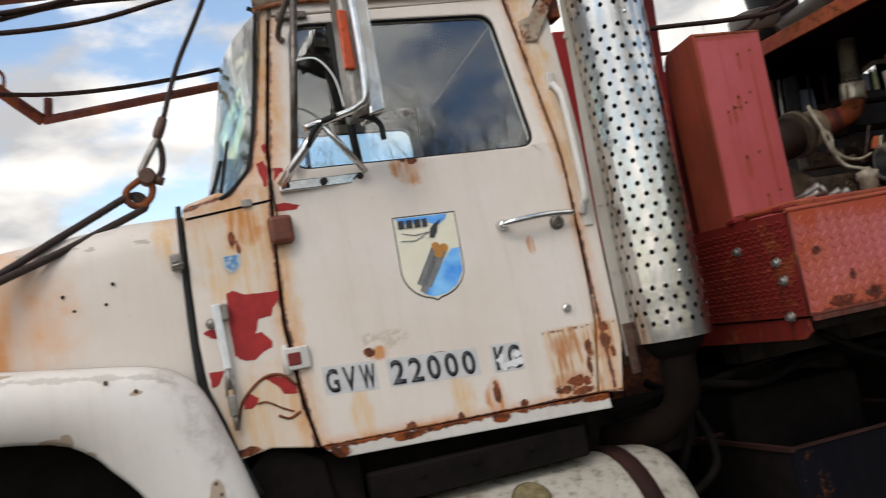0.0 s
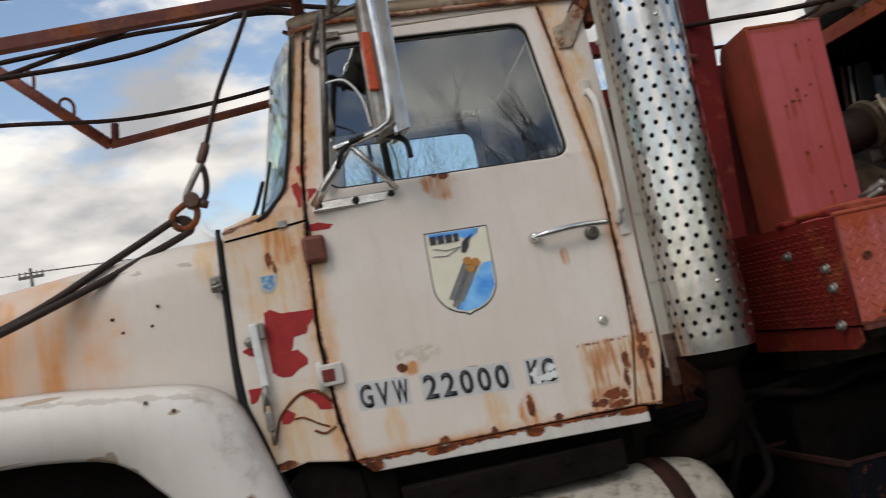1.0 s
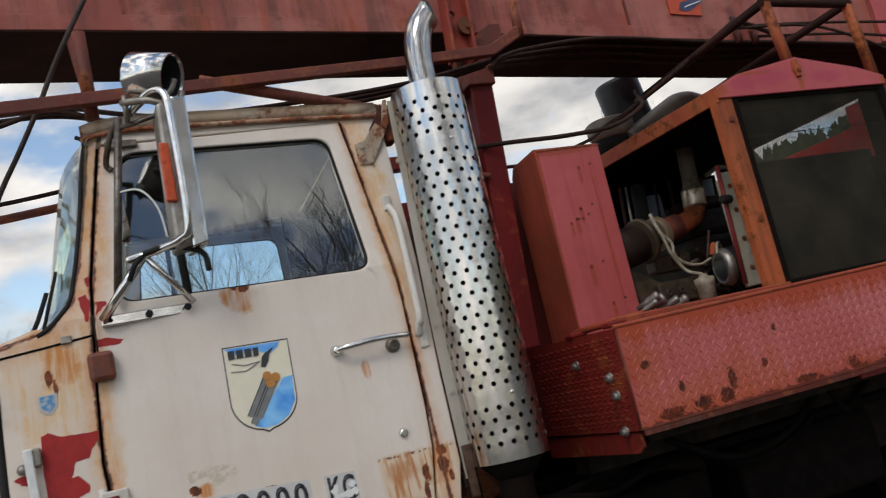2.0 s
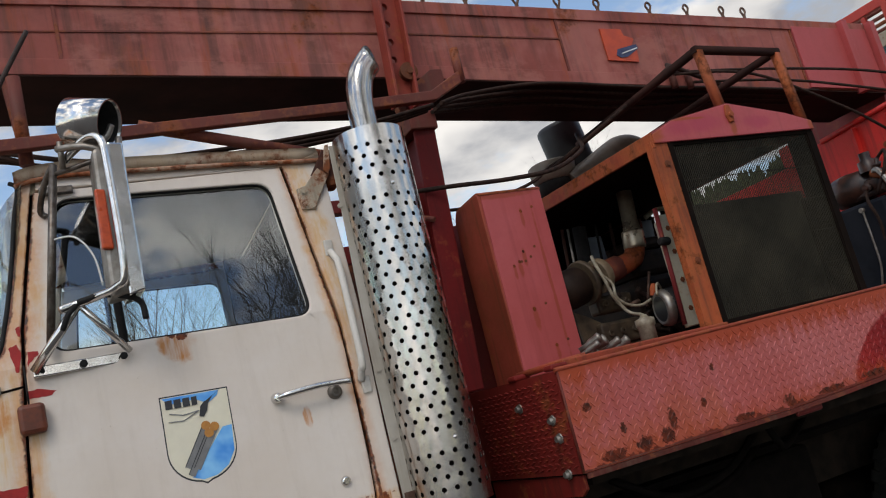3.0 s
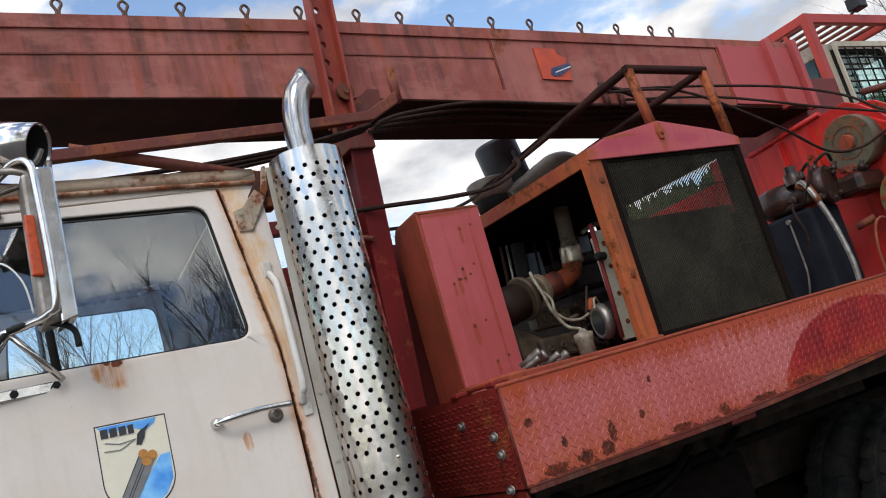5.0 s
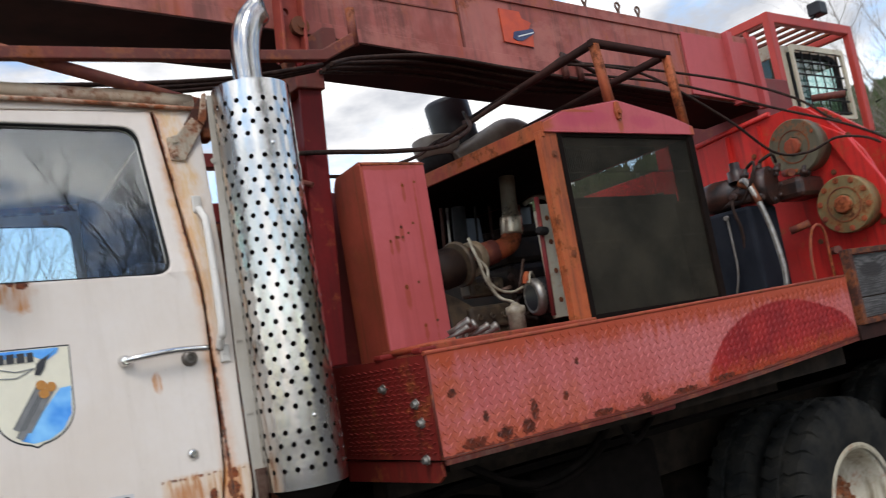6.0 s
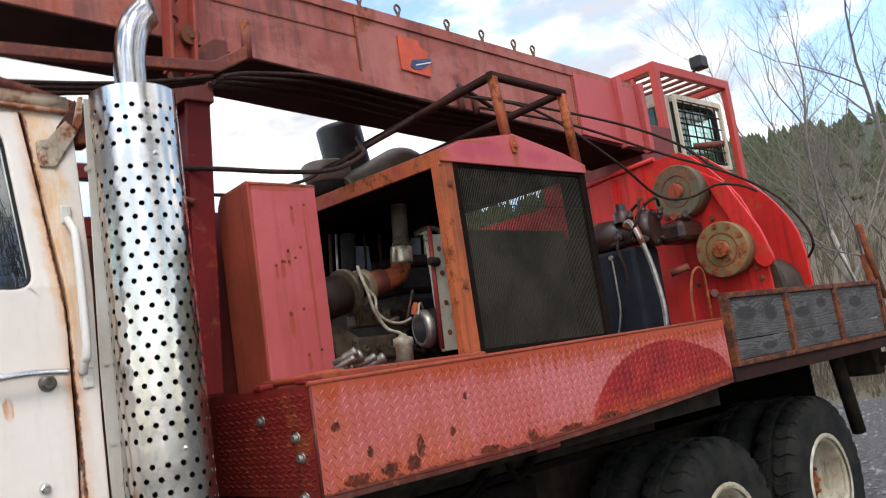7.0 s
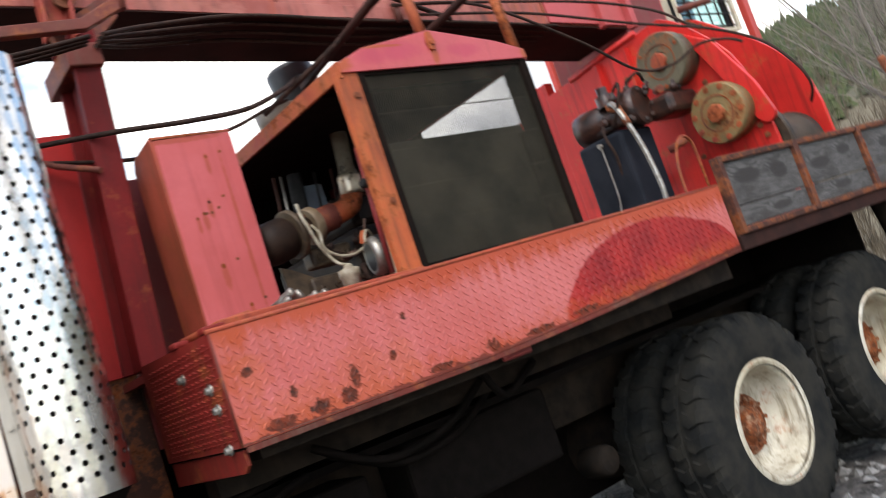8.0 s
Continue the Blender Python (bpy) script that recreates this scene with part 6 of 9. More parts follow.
def build_deck():
    bm = bmesh.new()
    xs = [1.668, 2.2, 2.6, 2.9, 3.2, 3.5, 3.8, 4.175]
    outline = [(x, deck_low(x)) for x in xs] + [(x, deck_top(x)) for x in xs[::-1]]
    prism(bm, outline, 1, 2.008, 2.018)
    side = part("side_plate", bm, M_DECK, deck, "faded pink tread plate with a darker red patch")
    bm = bmesh.new()
    n, m = int(2.49 / 0.0202), 11
    for i in range(n):
        x = 1.685 + i * 0.0202
        for j in range(m):
            z = deck_low(x) + 0.022 + (j + 0.5 * (i % 2)) * 0.0292
            if z > deck_top(x) - 0.018:
                continue
            a = radians(48 if i % 2 else -48)
            u, w = Vector((math.cos(a), 0, math.sin(a))), Vector((-math.sin(a), 0, math.cos(a)))
            c = Vector((x, 2.0075, z))
            base = [c + u * 0.0145, c + w * 0.0040, c - u * 0.0145, c - w * 0.0040]
            vs = [bm.verts.new(p) for p in base]
            tops = [bm.verts.new(c + (p - c) * 0.55 + Vector((0, -0.0019, 0))) for p in base]
            for k in range(4):
                bm.faces.new((vs[k], vs[(k + 1) % 4], tops[(k + 1) % 4], tops[k]))
            bm.faces.new(tops)
    bmesh.ops.recalc_face_normals(bm, faces=bm.faces[:])
    treads = part("raised_treads", bm, M_DECK, side)
    tagged(treads, kind="stuff")
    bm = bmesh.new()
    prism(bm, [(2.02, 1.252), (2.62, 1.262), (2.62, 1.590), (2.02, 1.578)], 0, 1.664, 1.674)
    front = part("front_plate", bm, M_DECKFRONT, deck, "red tread plate end darkened for shade")
    bm = bmesh.new()
    for i in range(27):
        y = 2.04 + i * 0.0202
        for j in range(10):
            z = 1.275 + (j + 0.5 * (i % 2)) * 0.0292
            if z > 1.57:
                continue
            a = radians(12 if i % 2 else -12)
            u, w = Vector((0, math.cos(a), math.sin(a))), Vector((0, -math.sin(a), math.cos(a)))
            c = Vector((1.6635, y, z))
            base = [c + u * 0.0175, c + w * 0.0048, c - u * 0.0175, c - w * 0.0048]
            vs = [bm.verts.new(p) for p in base]
            tops = [bm.verts.new(c + (p - c) * 0.55 + Vector((-0.0028, 0, 0))) for p in base]
            for k in range(4):
                bm.faces.new((vs[k], vs[(k + 1) % 4], tops[(k + 1) % 4], tops[k]))
            bm.faces.new(tops)
    bmesh.ops.recalc_face_normals(bm, faces=bm.faces[:])
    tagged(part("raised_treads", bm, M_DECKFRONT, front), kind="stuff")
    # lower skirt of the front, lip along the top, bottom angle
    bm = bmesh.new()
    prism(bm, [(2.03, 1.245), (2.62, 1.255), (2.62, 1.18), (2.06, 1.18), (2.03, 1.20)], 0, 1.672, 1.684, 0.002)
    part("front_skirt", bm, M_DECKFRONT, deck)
    bm = bmesh.new()
    tube(bm, [(1.660, 2.012, 1.582), (2.9, 2.012, deck_top(2.9) + 0.004), (4.175, 2.014, deck_top(4.175) + 0.004)], 0.008, 6)
    part("plate_edge", bm, M_LIP, deck, "rusted plate edge")
    bm = bmesh.new()
    tube(bm, [(1.672, 2.014, 1.256), (2.6, 2.014, 1.256)] + [(x, 2.014, deck_low(x) + 0.004) for x in (2.9, 3.2, 3.5, 3.8, 4.17)], 0.007, 6)
    tube(bm, [(1.668, 2.012, 1.252), (1.668, 2.012, 1.58)], 0.005, 6)
    prism(bm, [(x, deck_low(x) - 0.018) for x in (1.675, 2.2, 2.6, 2.9, 3.2, 3.5, 3.8, 4.17)] + [(x, deck_low(x) - 0.002) for x in (4.17, 3.8, 3.5, 3.2, 2.9, 2.6, 2.2, 1.675)], 1, 2.004, 2.012)
    part("lower_flange", bm, M_FLANGE, deck, "chipped lower flange")
    bm = bmesh.new()
    prism(bm, [(1.70, 2.02), (4.17, 2.02), (4.17, 4.68), (1.70, 4.68)], 2, 1.545, 1.572)
    for v in bm.verts:
        v.co.z += 0.0145 * (v.co.x - 1.665)
    part("deck_floor", bm, M_DKRED, deck)
    part("far_plate", boxes(((1.668, 4.68, 1.25), (4.175, 4.69, 1.6))), M_DECKFRONT, deck)
    # raised rusty kerb with a hinge line behind the front corner
    bm = bmesh.new()
    tube(bm, [(1.70, 2.30, 1.60), (1.75, 2.12, 1.605), (1.83, 2.06, 1.608)], 0.012, 6)
    box(bm, (1.72, 2.045, 1.584), (2.48, 2.10, 1.612), 0.006)
    part("deck_kerb", bm, M_LIP, deck, "rust-scaled kerb")
    for x, y in ((1.70, 2.06), (1.69, 2.28)):
        bm = boxes(((x - 0.035, y - 0.025, 1.583), (x + 0.035, y + 0.025, 1.603)), bevel=0.007)
        part("hinge_tab", bm, M_DECKFRONT, deck)
    for y, z in ((2.279, 1.49), (2.10, 1.43), (2.085, 1.37), (2.09, 1.255)):
        bm = bmesh.new()
        turned(bm, (1.664, y, z), (-1, 0, 0), [(0, 0.018), (0.005, 0.018), (0.005, 0.012), (0.018, 0.011), (0.018, 0)], 6)
        part("deck_bolt", bm, M_DULL, deck)
    parts("deck_beam", [((1.75, 2.1, 1.20), (4.17, 2.18, 1.30)), ((2.2, 2.05, 1.235), (2.26, 4.6, 1.50)), ((3.3, 2.05, 1.30), (3.36, 4.6, 1.53)), ((1.75, 2.5, 1.1), (4.17, 2.6, 1.5))], M_CHASSIS, deck)
    bm = boxes(((2.66, 2.03, 1.215), (2.80, 2.045, 1.25)), bevel=0.008)
    part("deck_bracket", bm, M_DKRED, deck)


build_deck()


# ---- wooden side board behind the deck ----
def build_board():
    side = thing("side_board", (5.2, 2.0, 1.36), "grey weathered plank side in a rusty steel frame", "side board")
    x0, x1 = 4.215, 6.35
    bm = boxes(((x0, 1.985, 1.372), (x1, 2.035, 1.40)), ((x0, 1.985, 1.715), (x1, 2.035, 1.745)), ((x0, 1.985, 1.372), (x0 + 0.035, 2.035, 1.745)), ((4.875, 1.980, 1.372), (4.925, 2.03, 1.745)), ((5.56, 1.980, 1.372), (5.61, 2.03, 1.745)), ((x1 - 0.04, 1.98, 1.372), (x1, 2.03, 1.745)), bevel=0.003)
    part("steel_frame", bm, M_FRAME, side, "rusty angle iron frame")
    for a, b in ((x0 + 0.035, 4.875), (4.925, 5.56), (5.61, x1 - 0.04)):
        for z0, z1 in ((1.402, 1.498), (1.503, 1.713)):
            bm = boxes(((a + 0.002, 2.0, z0), (b - 0.002, 2.028, z1)), bevel=0.004)
            part("plank", bm, M_PLANK, side)
    bm = boxes(((4.19, 2.0, 1.30), (x1 + 0.5, 2.06, 1.372)), ((4.19, 2.03, 1.31), (x1 + 0.5, 4.7, 1.36)), bevel=0.004)
    part("bearer", bm, M_DARKBROWN, side)
    bm = bmesh.new()
    tube(bm, [(6.43, 2.0, 1.62), (6.24, 2.0, 2.13)], 0.022, 6)
    tube(bm, [(6.40, 2.02, 1.5), (6.34, 2.04, 1.93)], 0.03, 6)
    part("stake", bm, M_RUST, side, "leaning rusty stake")
    bm = boxes(((4.08, 2.01, 1.585), (4.20, 2.05, 1.62)), bevel=0.006)
    part("board_hinge", bm, M_RUST, side)


build_board()


# ---- engine unit ----
engine = thing("engine_unit", (2.9, 2.9, 1.59), "diesel engine under a faded red pitched hood", "engine")


def build_engine():
    # posts and beams
    bm = boxes(((2.415, 2.09, 1.60), (2.52, 2.10, 2.345)), ((2.415, 2.10, 1.60), (2.422, 2.125, 2.345)), bevel=0.003)
    post = part("corner_post", bm, M_ORANGE, engine, "rusted orange corner post")
    for z in (1.86, 2.25):
        bm = bmesh.new()
        bolt(bm, (2.47, 2.09, z), (0, -1, 0), 0.010, 0.010)
        part("post_bolt", bm, M_RUST, post)
    bm = boxes(((3.305, 2.09, 1.60), (3.345, 2.12, 2.345)), ((2.50, 2.10, 1.600), (3.33, 2.13, 1.622)), bevel=0.003)
    part("corner_post", bm, M_DARKRUST, engine)
    # pitched hood: gable front, two slopes
    gable = [(2.428, 2.335), (2.43, 2.372), (2.55, 2.422), (2.876, 2.478), (3.20, 2.418), (3.345, 2.376), (3.347, 2.338)]
    bm = bmesh.new()
    prism(bm, gable, 1, 2.080, 2.092, 0.003)
    part("gable_plate", bm, M_GABLE, engine, "faded pink gable plate")
    for seg in (((2.428, 2.368), (2.55, 2.420)), ((2.55, 2.420), (2.876, 2.476)), ((2.876, 2.476), (3.20, 2.416)), ((3.20, 2.416), (3.345, 2.374))):
        (xa, za), (xb, zb) = seg
        bm = bmesh.new()
        prism(bm, [(xa, za), (xb, zb), (xb, zb + 0.006), (xa, za + 0.006)], 1, 2.085, 3.75)
        part("roof_panel", bm, M_DKRED, engine)
    bm = bmesh.new()
    prism(bm, [(2.085, 2.318), (2.085, 2.380), (3.75, 2.395), (3.75, 2.333)], 0, 2.422, 2.436, 0.003)
    part("eaves_beam", bm, M_ORANGE, engine, "rusted eaves beam")
    bm = bmesh.new()
    prism(bm, [(2.085, 2.33), (2.085, 2.376), (3.75, 2.39), (3.75, 2.33)], 0, 3.335, 3.347, 0.003)
    part("eaves_beam", bm, M_DKRED, engine)
    # near-black panels that close the bay; its shade is in their colour
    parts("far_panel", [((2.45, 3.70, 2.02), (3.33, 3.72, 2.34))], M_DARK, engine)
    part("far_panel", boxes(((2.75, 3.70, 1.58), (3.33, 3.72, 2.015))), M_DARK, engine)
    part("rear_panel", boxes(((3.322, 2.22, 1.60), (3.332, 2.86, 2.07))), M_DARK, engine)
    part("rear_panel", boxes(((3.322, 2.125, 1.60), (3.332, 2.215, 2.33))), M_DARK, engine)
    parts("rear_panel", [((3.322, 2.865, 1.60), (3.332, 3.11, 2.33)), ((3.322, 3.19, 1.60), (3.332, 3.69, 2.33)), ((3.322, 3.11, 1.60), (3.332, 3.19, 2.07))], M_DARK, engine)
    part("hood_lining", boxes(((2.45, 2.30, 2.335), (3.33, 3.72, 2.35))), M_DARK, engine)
    parts("far_post", [((2.42, 3.68, 1.6), (2.5, 3.75, 2.34)), ((3.27, 3.68, 1.6), (3.345, 3.75, 2.34))], M_DKRED, engine)
    # radiator guard of fine upright wires
    bm = bmesh.new()
    n = 78
    for k in range(n):
        x = 2.525 + (3.303 - 2.525) * (k + 0.5) / n
        box(bm, (x - 0.0019, 2.100, 1.622), (x + 0.0019, 2.1030, 2.335))
    for z in (1.76, 1.9, 2.04, 2.18):
        box(bm, (2.522, 2.1038, z - 0.002), (3.306, 2.106, z + 0.002))
    tagged(part("wire_screen", bm, M_DULL2, engine, "fine wire radiator screen, dark with dirt"), kind="stuff")
    bm = boxes(((2.50, 2.088, 1.60), (2.526, 2.112, 2.34)), ((3.298, 2.095, 1.60), (3.312, 2.112, 2.34)), ((2.52, 2.093, 2.322), (3.305, 2.112, 2.338)))
    part("screen_frame", bm, M_DARKRUST, engine)
    # radiator core behind the lower part, fan shroud
    nudge(0.05, 0.045, 0.011)
    part("radiator_core", boxes(((2.60, 2.20, 1.61), (3.30, 2.27, 2.10)), bevel=0.006), M_CORE, engine)
    bm = bmesh.new()
    prism(bm, [(2.512, 1.63), (2.60, 1.63), (2.612, 2.10), (2.535, 2.10)], 1, 2.296, 2.304, 0.002)
    box(bm, (2.59, 2.304, 1.63), (2.606, 2.40, 2.09), 0.003)
    shroud = part("radiator_bracket", bm, M_CREAM, engine, "cream painted radiator side bracket")
    for z in (1.70, 1.82, 1.94, 2.04):
        bm = bmesh.new()
        bolt(bm, (2.555 + 0.02 * (z - 1.7), 2.296, z), (0, -1, 0), 0.008, 0.006)
        part("bracket_bolt", bm, M_RUST, shroud)
    bm = bmesh.new()
    tube(bm, [(2.500, 2.296, 1.64), (2.524, 2.296, 2.13)], 0.011, 6)
    part("bracket_edge", bm, M_DKRED, shroud)
    bm = bmesh.new()
    turned(bm, (2.53, 2.285, 1.985), (-1, -0.3, 0.0), [(0, 0.018), (0.05, 0.018), (0.06, 0.01), (0.06, 0)], 10)
    part("bracket_pin", bm, M_BLACK, shroud)
    # block
    nudge()
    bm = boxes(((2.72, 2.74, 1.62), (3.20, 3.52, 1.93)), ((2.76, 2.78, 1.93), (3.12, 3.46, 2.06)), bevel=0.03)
    block = part("engine_block", bm, M_ENGINE, engine, "oily engine block with the bay's shade in its colour")
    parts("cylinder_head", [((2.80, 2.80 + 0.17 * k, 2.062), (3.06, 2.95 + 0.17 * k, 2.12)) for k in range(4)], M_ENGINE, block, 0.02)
    # turbocharger lying along the truck
    way, start = Vector((0.97, 0.04, 0.20)).normalized(), Vector((2.325, 2.74, 1.925))
    bm = bmesh.new()
    turned(bm, start, way, [(-0.07, 0), (-0.07, 0.055), (-0.05, 0.08), (0.0, 0.088), (0.07, 0.086), (0.09, 0.07), (0.12, 0.05), (0.34, 0.046), (0.34, 0)], 30)
    turbo = part("turbocharger", bm, M_ENGINE, engine, "oily turbocharger with tan rings, the bay's shade in its colour")
    for at, wide, r, mat in ((0.092, 0.026, 0.102, M_TURBO), (0.185, 0.040, 0.078, M_TURBOPALE)):
        bm = bmesh.new()
        turned(bm, start + way * at, way, [(0, 0.04), (0, r * 0.96), (0.004, r), (wide - 0.004, r), (wide, r * 0.96), (wide, 0.04)], 34)
        part("housing_ring", bm, mat, turbo, "tan cast ring")
    bm = bmesh.new()
    turned(bm, start + way * 0.235, way, [(0, 0.05), (0.01, 0.056), (0.09, 0.056), (0.10, 0.05)], 20)
    for k in range(8):
        a = 2 * math.pi * k / 8
        p = start + way * 0.13 + Vector((0, math.cos(a), math.sin(a))) * 0.062
        bolt(bm, p, way, 0.009, 0.03)
    part("housing_body", bm, M_BROWNRED, turbo)
    bm = bmesh.new()
    tube(bm, spline([(2.635, 2.745, 1.99), (2.68, 2.735, 1.998), (2.725, 2.725, 2.02), (2.745, 2.72, 2.065)], 5), 0.046, 14)
    part("exhaust_elbow", bm, M_ORANGE, engine, "rusty orange elbow")
    bm = bmesh.new()
    turned(bm, (2.747, 2.72, 2.055), (0.1, 0, 1), [(0, 0.043), (0.0, 0.05), (0.012, 0.052), (0.075, 0.052), (0.085, 0.05), (0.085, 0.04)], 24)
    part("pipe_collar", bm, M_PIPE, engine, "bright pipe collar")
    bm = bmesh.new()
    turned(bm, (2.755, 2.72, 2.13), (0.1, 0, 1), [(0, 0.041), (0.03, 0.041), (0.03, 0.037), (0.20, 0.036)], 24)
    part("engine_pipe", bm, M_PIPE, engine, "scorched bright exhaust pipe")
    # grey fittings and uprights beyond the turbocharger
    parts("service_panel", [((2.655, 2.95, 2.06), (2.765, 2.965, 2.19)), ((3.03, 2.96, 2.02), (3.13, 2.975, 2.235))], M_SERVICE, engine, 0.006)
    for x, r, mat in ((2.50, 0.008, M_DARKBROWN), (2.535, 0.006, M_DULL), (2.60, 0.034, M_BLACK), (2.70, 0.006, M_BLACK), (2.79, 0.008, M_DARKBROWN), (2.98, 0.008, M_BROWNRED), (3.065, 0.008, M_DARKBROWN)):
        bm = bmesh.new()
        tube(bm, [(x, 2.93, 1.95), (x + 0.03, 2.93, 2.24)], r, 8)
        part("upright_pipe", bm, mat, engine)
    bm = bmesh.new()
    tube(bm, spline([(3.02, 2.90, 2.235), (3.08, 2.88, 2.262), (3.14, 2.86, 2.25), (3.165, 2.85, 2.18), (3.17, 2.85, 2.08)], 6), 0.012, 8)
    part("breather_hose", bm, M_WHITEPLASTIC, engine, "pale breather hose")
    # tan foot plate and pump blocks
    bm = bmesh.new()
    prism(bm, [(2.335, 1.83), (2.40, 1.80), (2.475, 1.755), (2.44, 1.62), (2.36, 1.62)], 1, 2.75, 2.765, 0.003)
    part("mount_plate", bm, M_TURBO, engine, "tan mounting plate")
    for lo, hi in (((2.43, 2.72, 1.655), (2.66, 2.80, 1.755)), ((2.46, 2.74, 1.60), (2.70, 2.82, 1.655)), ((2.50, 2.78, 1.80), (2.70, 2.86, 1.88))):
        bm = boxes((lo, hi), bevel=0.014)
        for k in range(3):
            turned(bm, (lo[0] + (hi[0] - lo[0]) * (0.2 + 0.3 * k), lo[1], (lo[2] + hi[2]) / 2), (0, -1, 0), [(0, 0.015), (0.012, 0.015), (0.012, 0.007), (0.002, 0.007)], 10)
        part("pump_block", bm, M_TURBO, engine, "tan pump block with fittings")
    # alternator with its bright ring
    bm = bmesh.new()
    turned(bm, (2.60, 2.47, 1.745), (0.96, -0.26, 0.05), [(-0.03, 0), (-0.03, 0.06), (0.0, 0.078), (0.09, 0.078), (0.11, 0.055), (0.13, 0.05), (0.13, 0)], 24)
    for k in range(12):
        a = 2 * math.pi * k / 12
        box(bm, (2.66, 2.45 + 0.074 * math.cos(a) - 0.006, 1.75 + 0.078 * math.sin(a) - 0.006), (2.72, 2.45 + 0.074 * math.cos(a) + 0.006, 1.75 + 0.078 * math.sin(a) + 0.006), 0.002)
    alt = part("alternator", bm, M_BLACKPAINT, engine, "black alternator with a bright end ring")
    bm = bmesh.new()
    turned(bm, (2.575, 2.477, 1.743), (0.96, -0.26, 0.05), [(-0.004, 0.055), (-0.006, 0.064), (0.0, 0.074), (0.02, 0.080), (0.03, 0.078)], 26)
    part("end_ring", bm, M_DULL, alt, "grey alloy end ring")
    # cream wires, their filter pot and brass ends
    for run, r in (([(2.43, 2.645, 2.04), (2.408, 2.60, 1.98), (2.414, 2.585, 1.93), (2.440, 2.59, 1.85), (2.485, 2.58, 1.77), (2.50, 2.52, 1.74), (2.44, 2.44, 1.715)], 0.0075), ([(2.475, 2.66, 1.95), (2.463, 2.60, 1.90), (2.456, 2.59, 1.84), (2.50, 2.58, 1.797), (2.56, 2.57, 1.785), (2.61, 2.56, 1.80)], 0.0065), ([(2.55, 2.45, 1.80), (2.57, 2.46, 1.84), (2.60, 2.48, 1.85), (2.63, 2.50, 1.82)], 0.005)):
        bm = bmesh.new()
        tube(bm, spline(run, 6), r, 7)
        part("wire_loom", bm, M_WHITEPLASTIC, engine, "cream wire loom")
    bm = bmesh.new()
    turned(bm, (2.418, 2.42, 1.60), (0.04, 0, 1), [(0, 0), (0, 0.034), (0.08, 0.034), (0.085, 0.040), (0.112, 0.040), (0.118, 0.02), (0.13, 0.012), (0.13, 0)], 18)
    part("filter_pot", bm, M_WHITEPLASTIC, engine, "dirty cream filter pot")
    bm = bmesh.new()
    turned(bm, (2.585, 2.50, 1.835), (0.3, -0.2, 0.9), [(-0.03, 0.012), (0.0, 0.016), (0.02, 0.012), (0.025, 0)], 8)
    part("brass_elbow", bm, M_ORANGE, engine)
    # couplings on the floor behind the kerb
    for x, y, z, r in ((2.13, 2.42, 1.664, 0.017), (2.17, 2.44, 1.652, 0.020), (2.225, 2.43, 1.638, 0.014), (2.26, 2.42, 1.632, 0.017), (2.10, 2.40, 1.64, 0.012)):
        bm = bmesh.new()
        turned(bm, (x, y, z), (0.7, -0.55, 0.35), [(-0.05, 0), (-0.05, r * 0.7), (-0.01, r * 0.7), (0.0, r), (0.03, r), (0.035, r * 1.15), (0.045, r * 1.15), (0.05, r * 0.6), (0.05, 0)], 10)
        tube(bm, [(x, y, z - 0.01), (x + 0.01, y + 0.03, 1.595)], r * 0.5, 8)
        part("coupling", bm, M_DULL, engine, "worn steel hose coupling")
    rnd = random.Random(8)
    for k in range(9):
        p = Vector((rnd.uniform(2.56, 2.78), rnd.uniform(2.62, 2.74), rnd.uniform(1.70, 1.98)))
        q = p + Vector((rnd.uniform(-0.06, 0.14), rnd.uniform(0.0, 0.1), rnd.uniform(-0.16, 0.12)))
        m = (p + q) / 2 + Vector((rnd.uniform(-0.05, 0.05), rnd.uniform(-0.04, 0.02), rnd.uniform(-0.06, 0.03)))
        bm = bmesh.new()
        tube(bm, spline([p, m, q], 5), rnd.choice((0.005, 0.007, 0.009, 0.012)), 7)
        turned(bm, q, (q - m), [(-0.012, 0), (-0.012, 0.016), (0.012, 0.016), (0.012, 0)], 6)
        part("engine_line", bm, rnd.choice((M_HOSE, M_HOSE, M_ENGINE, M_ENGINE, M_STEELRUST)), engine)
    # air cleaner with its bowl and duct
    nudge(0.205, 0.255, 0.085)
    bm = bmesh.new()
    turned(bm, (3.015, 3.30, 2.615), (-0.17, 0, 1), [(-0.02, 0.0), (-0.02, 0.12), (0.0, 0.128), (0.285, 0.128), (0.30, 0.124), (0.312, 0.11), (0.305, 0.0)], 32)
    cleaner = part("air_cleaner", bm, M_BLACKPAINT, engine, "black canister air cleaner")
    bm = bmesh.new()
    turned(bm, (2.815, 3.26, 2.565), (0, 0, 1), [(0, 0), (0, 0.11), (0.03, 0.128), (0.10, 0.135), (0.11, 0.12), (0.12, 0.0)], 26)
    part("intake_bowl", bm, M_GREYDUCT, cleaner, "dusty intake bowl")
    bm = bmesh.new()
    turned(bm, (2.815, 3.26, 2.435), (0, 0, 1), [(0, 0.06), (0.06, 0.06), (0.06, 0.10), (0.13, 0.105)], 22)
    part("bowl_clamp", bm, M_BLACK, cleaner)
    bm = bmesh.new()
    tube(bm, spline([(2.86, 3.18, 2.52), (3.0, 3.16, 2.585), (3.14, 3.15, 2.655), (3.25, 3.15, 2.70), (3.36, 3.15, 2.685), (3.42, 3.15, 2.58), (3.43, 3.15, 2.45)], 6), 0.07, 16)
    part("intake_duct", bm, M_GREYDUCT, cleaner, "grey intake duct")
    # rail frame on top of the hood
    nudge()
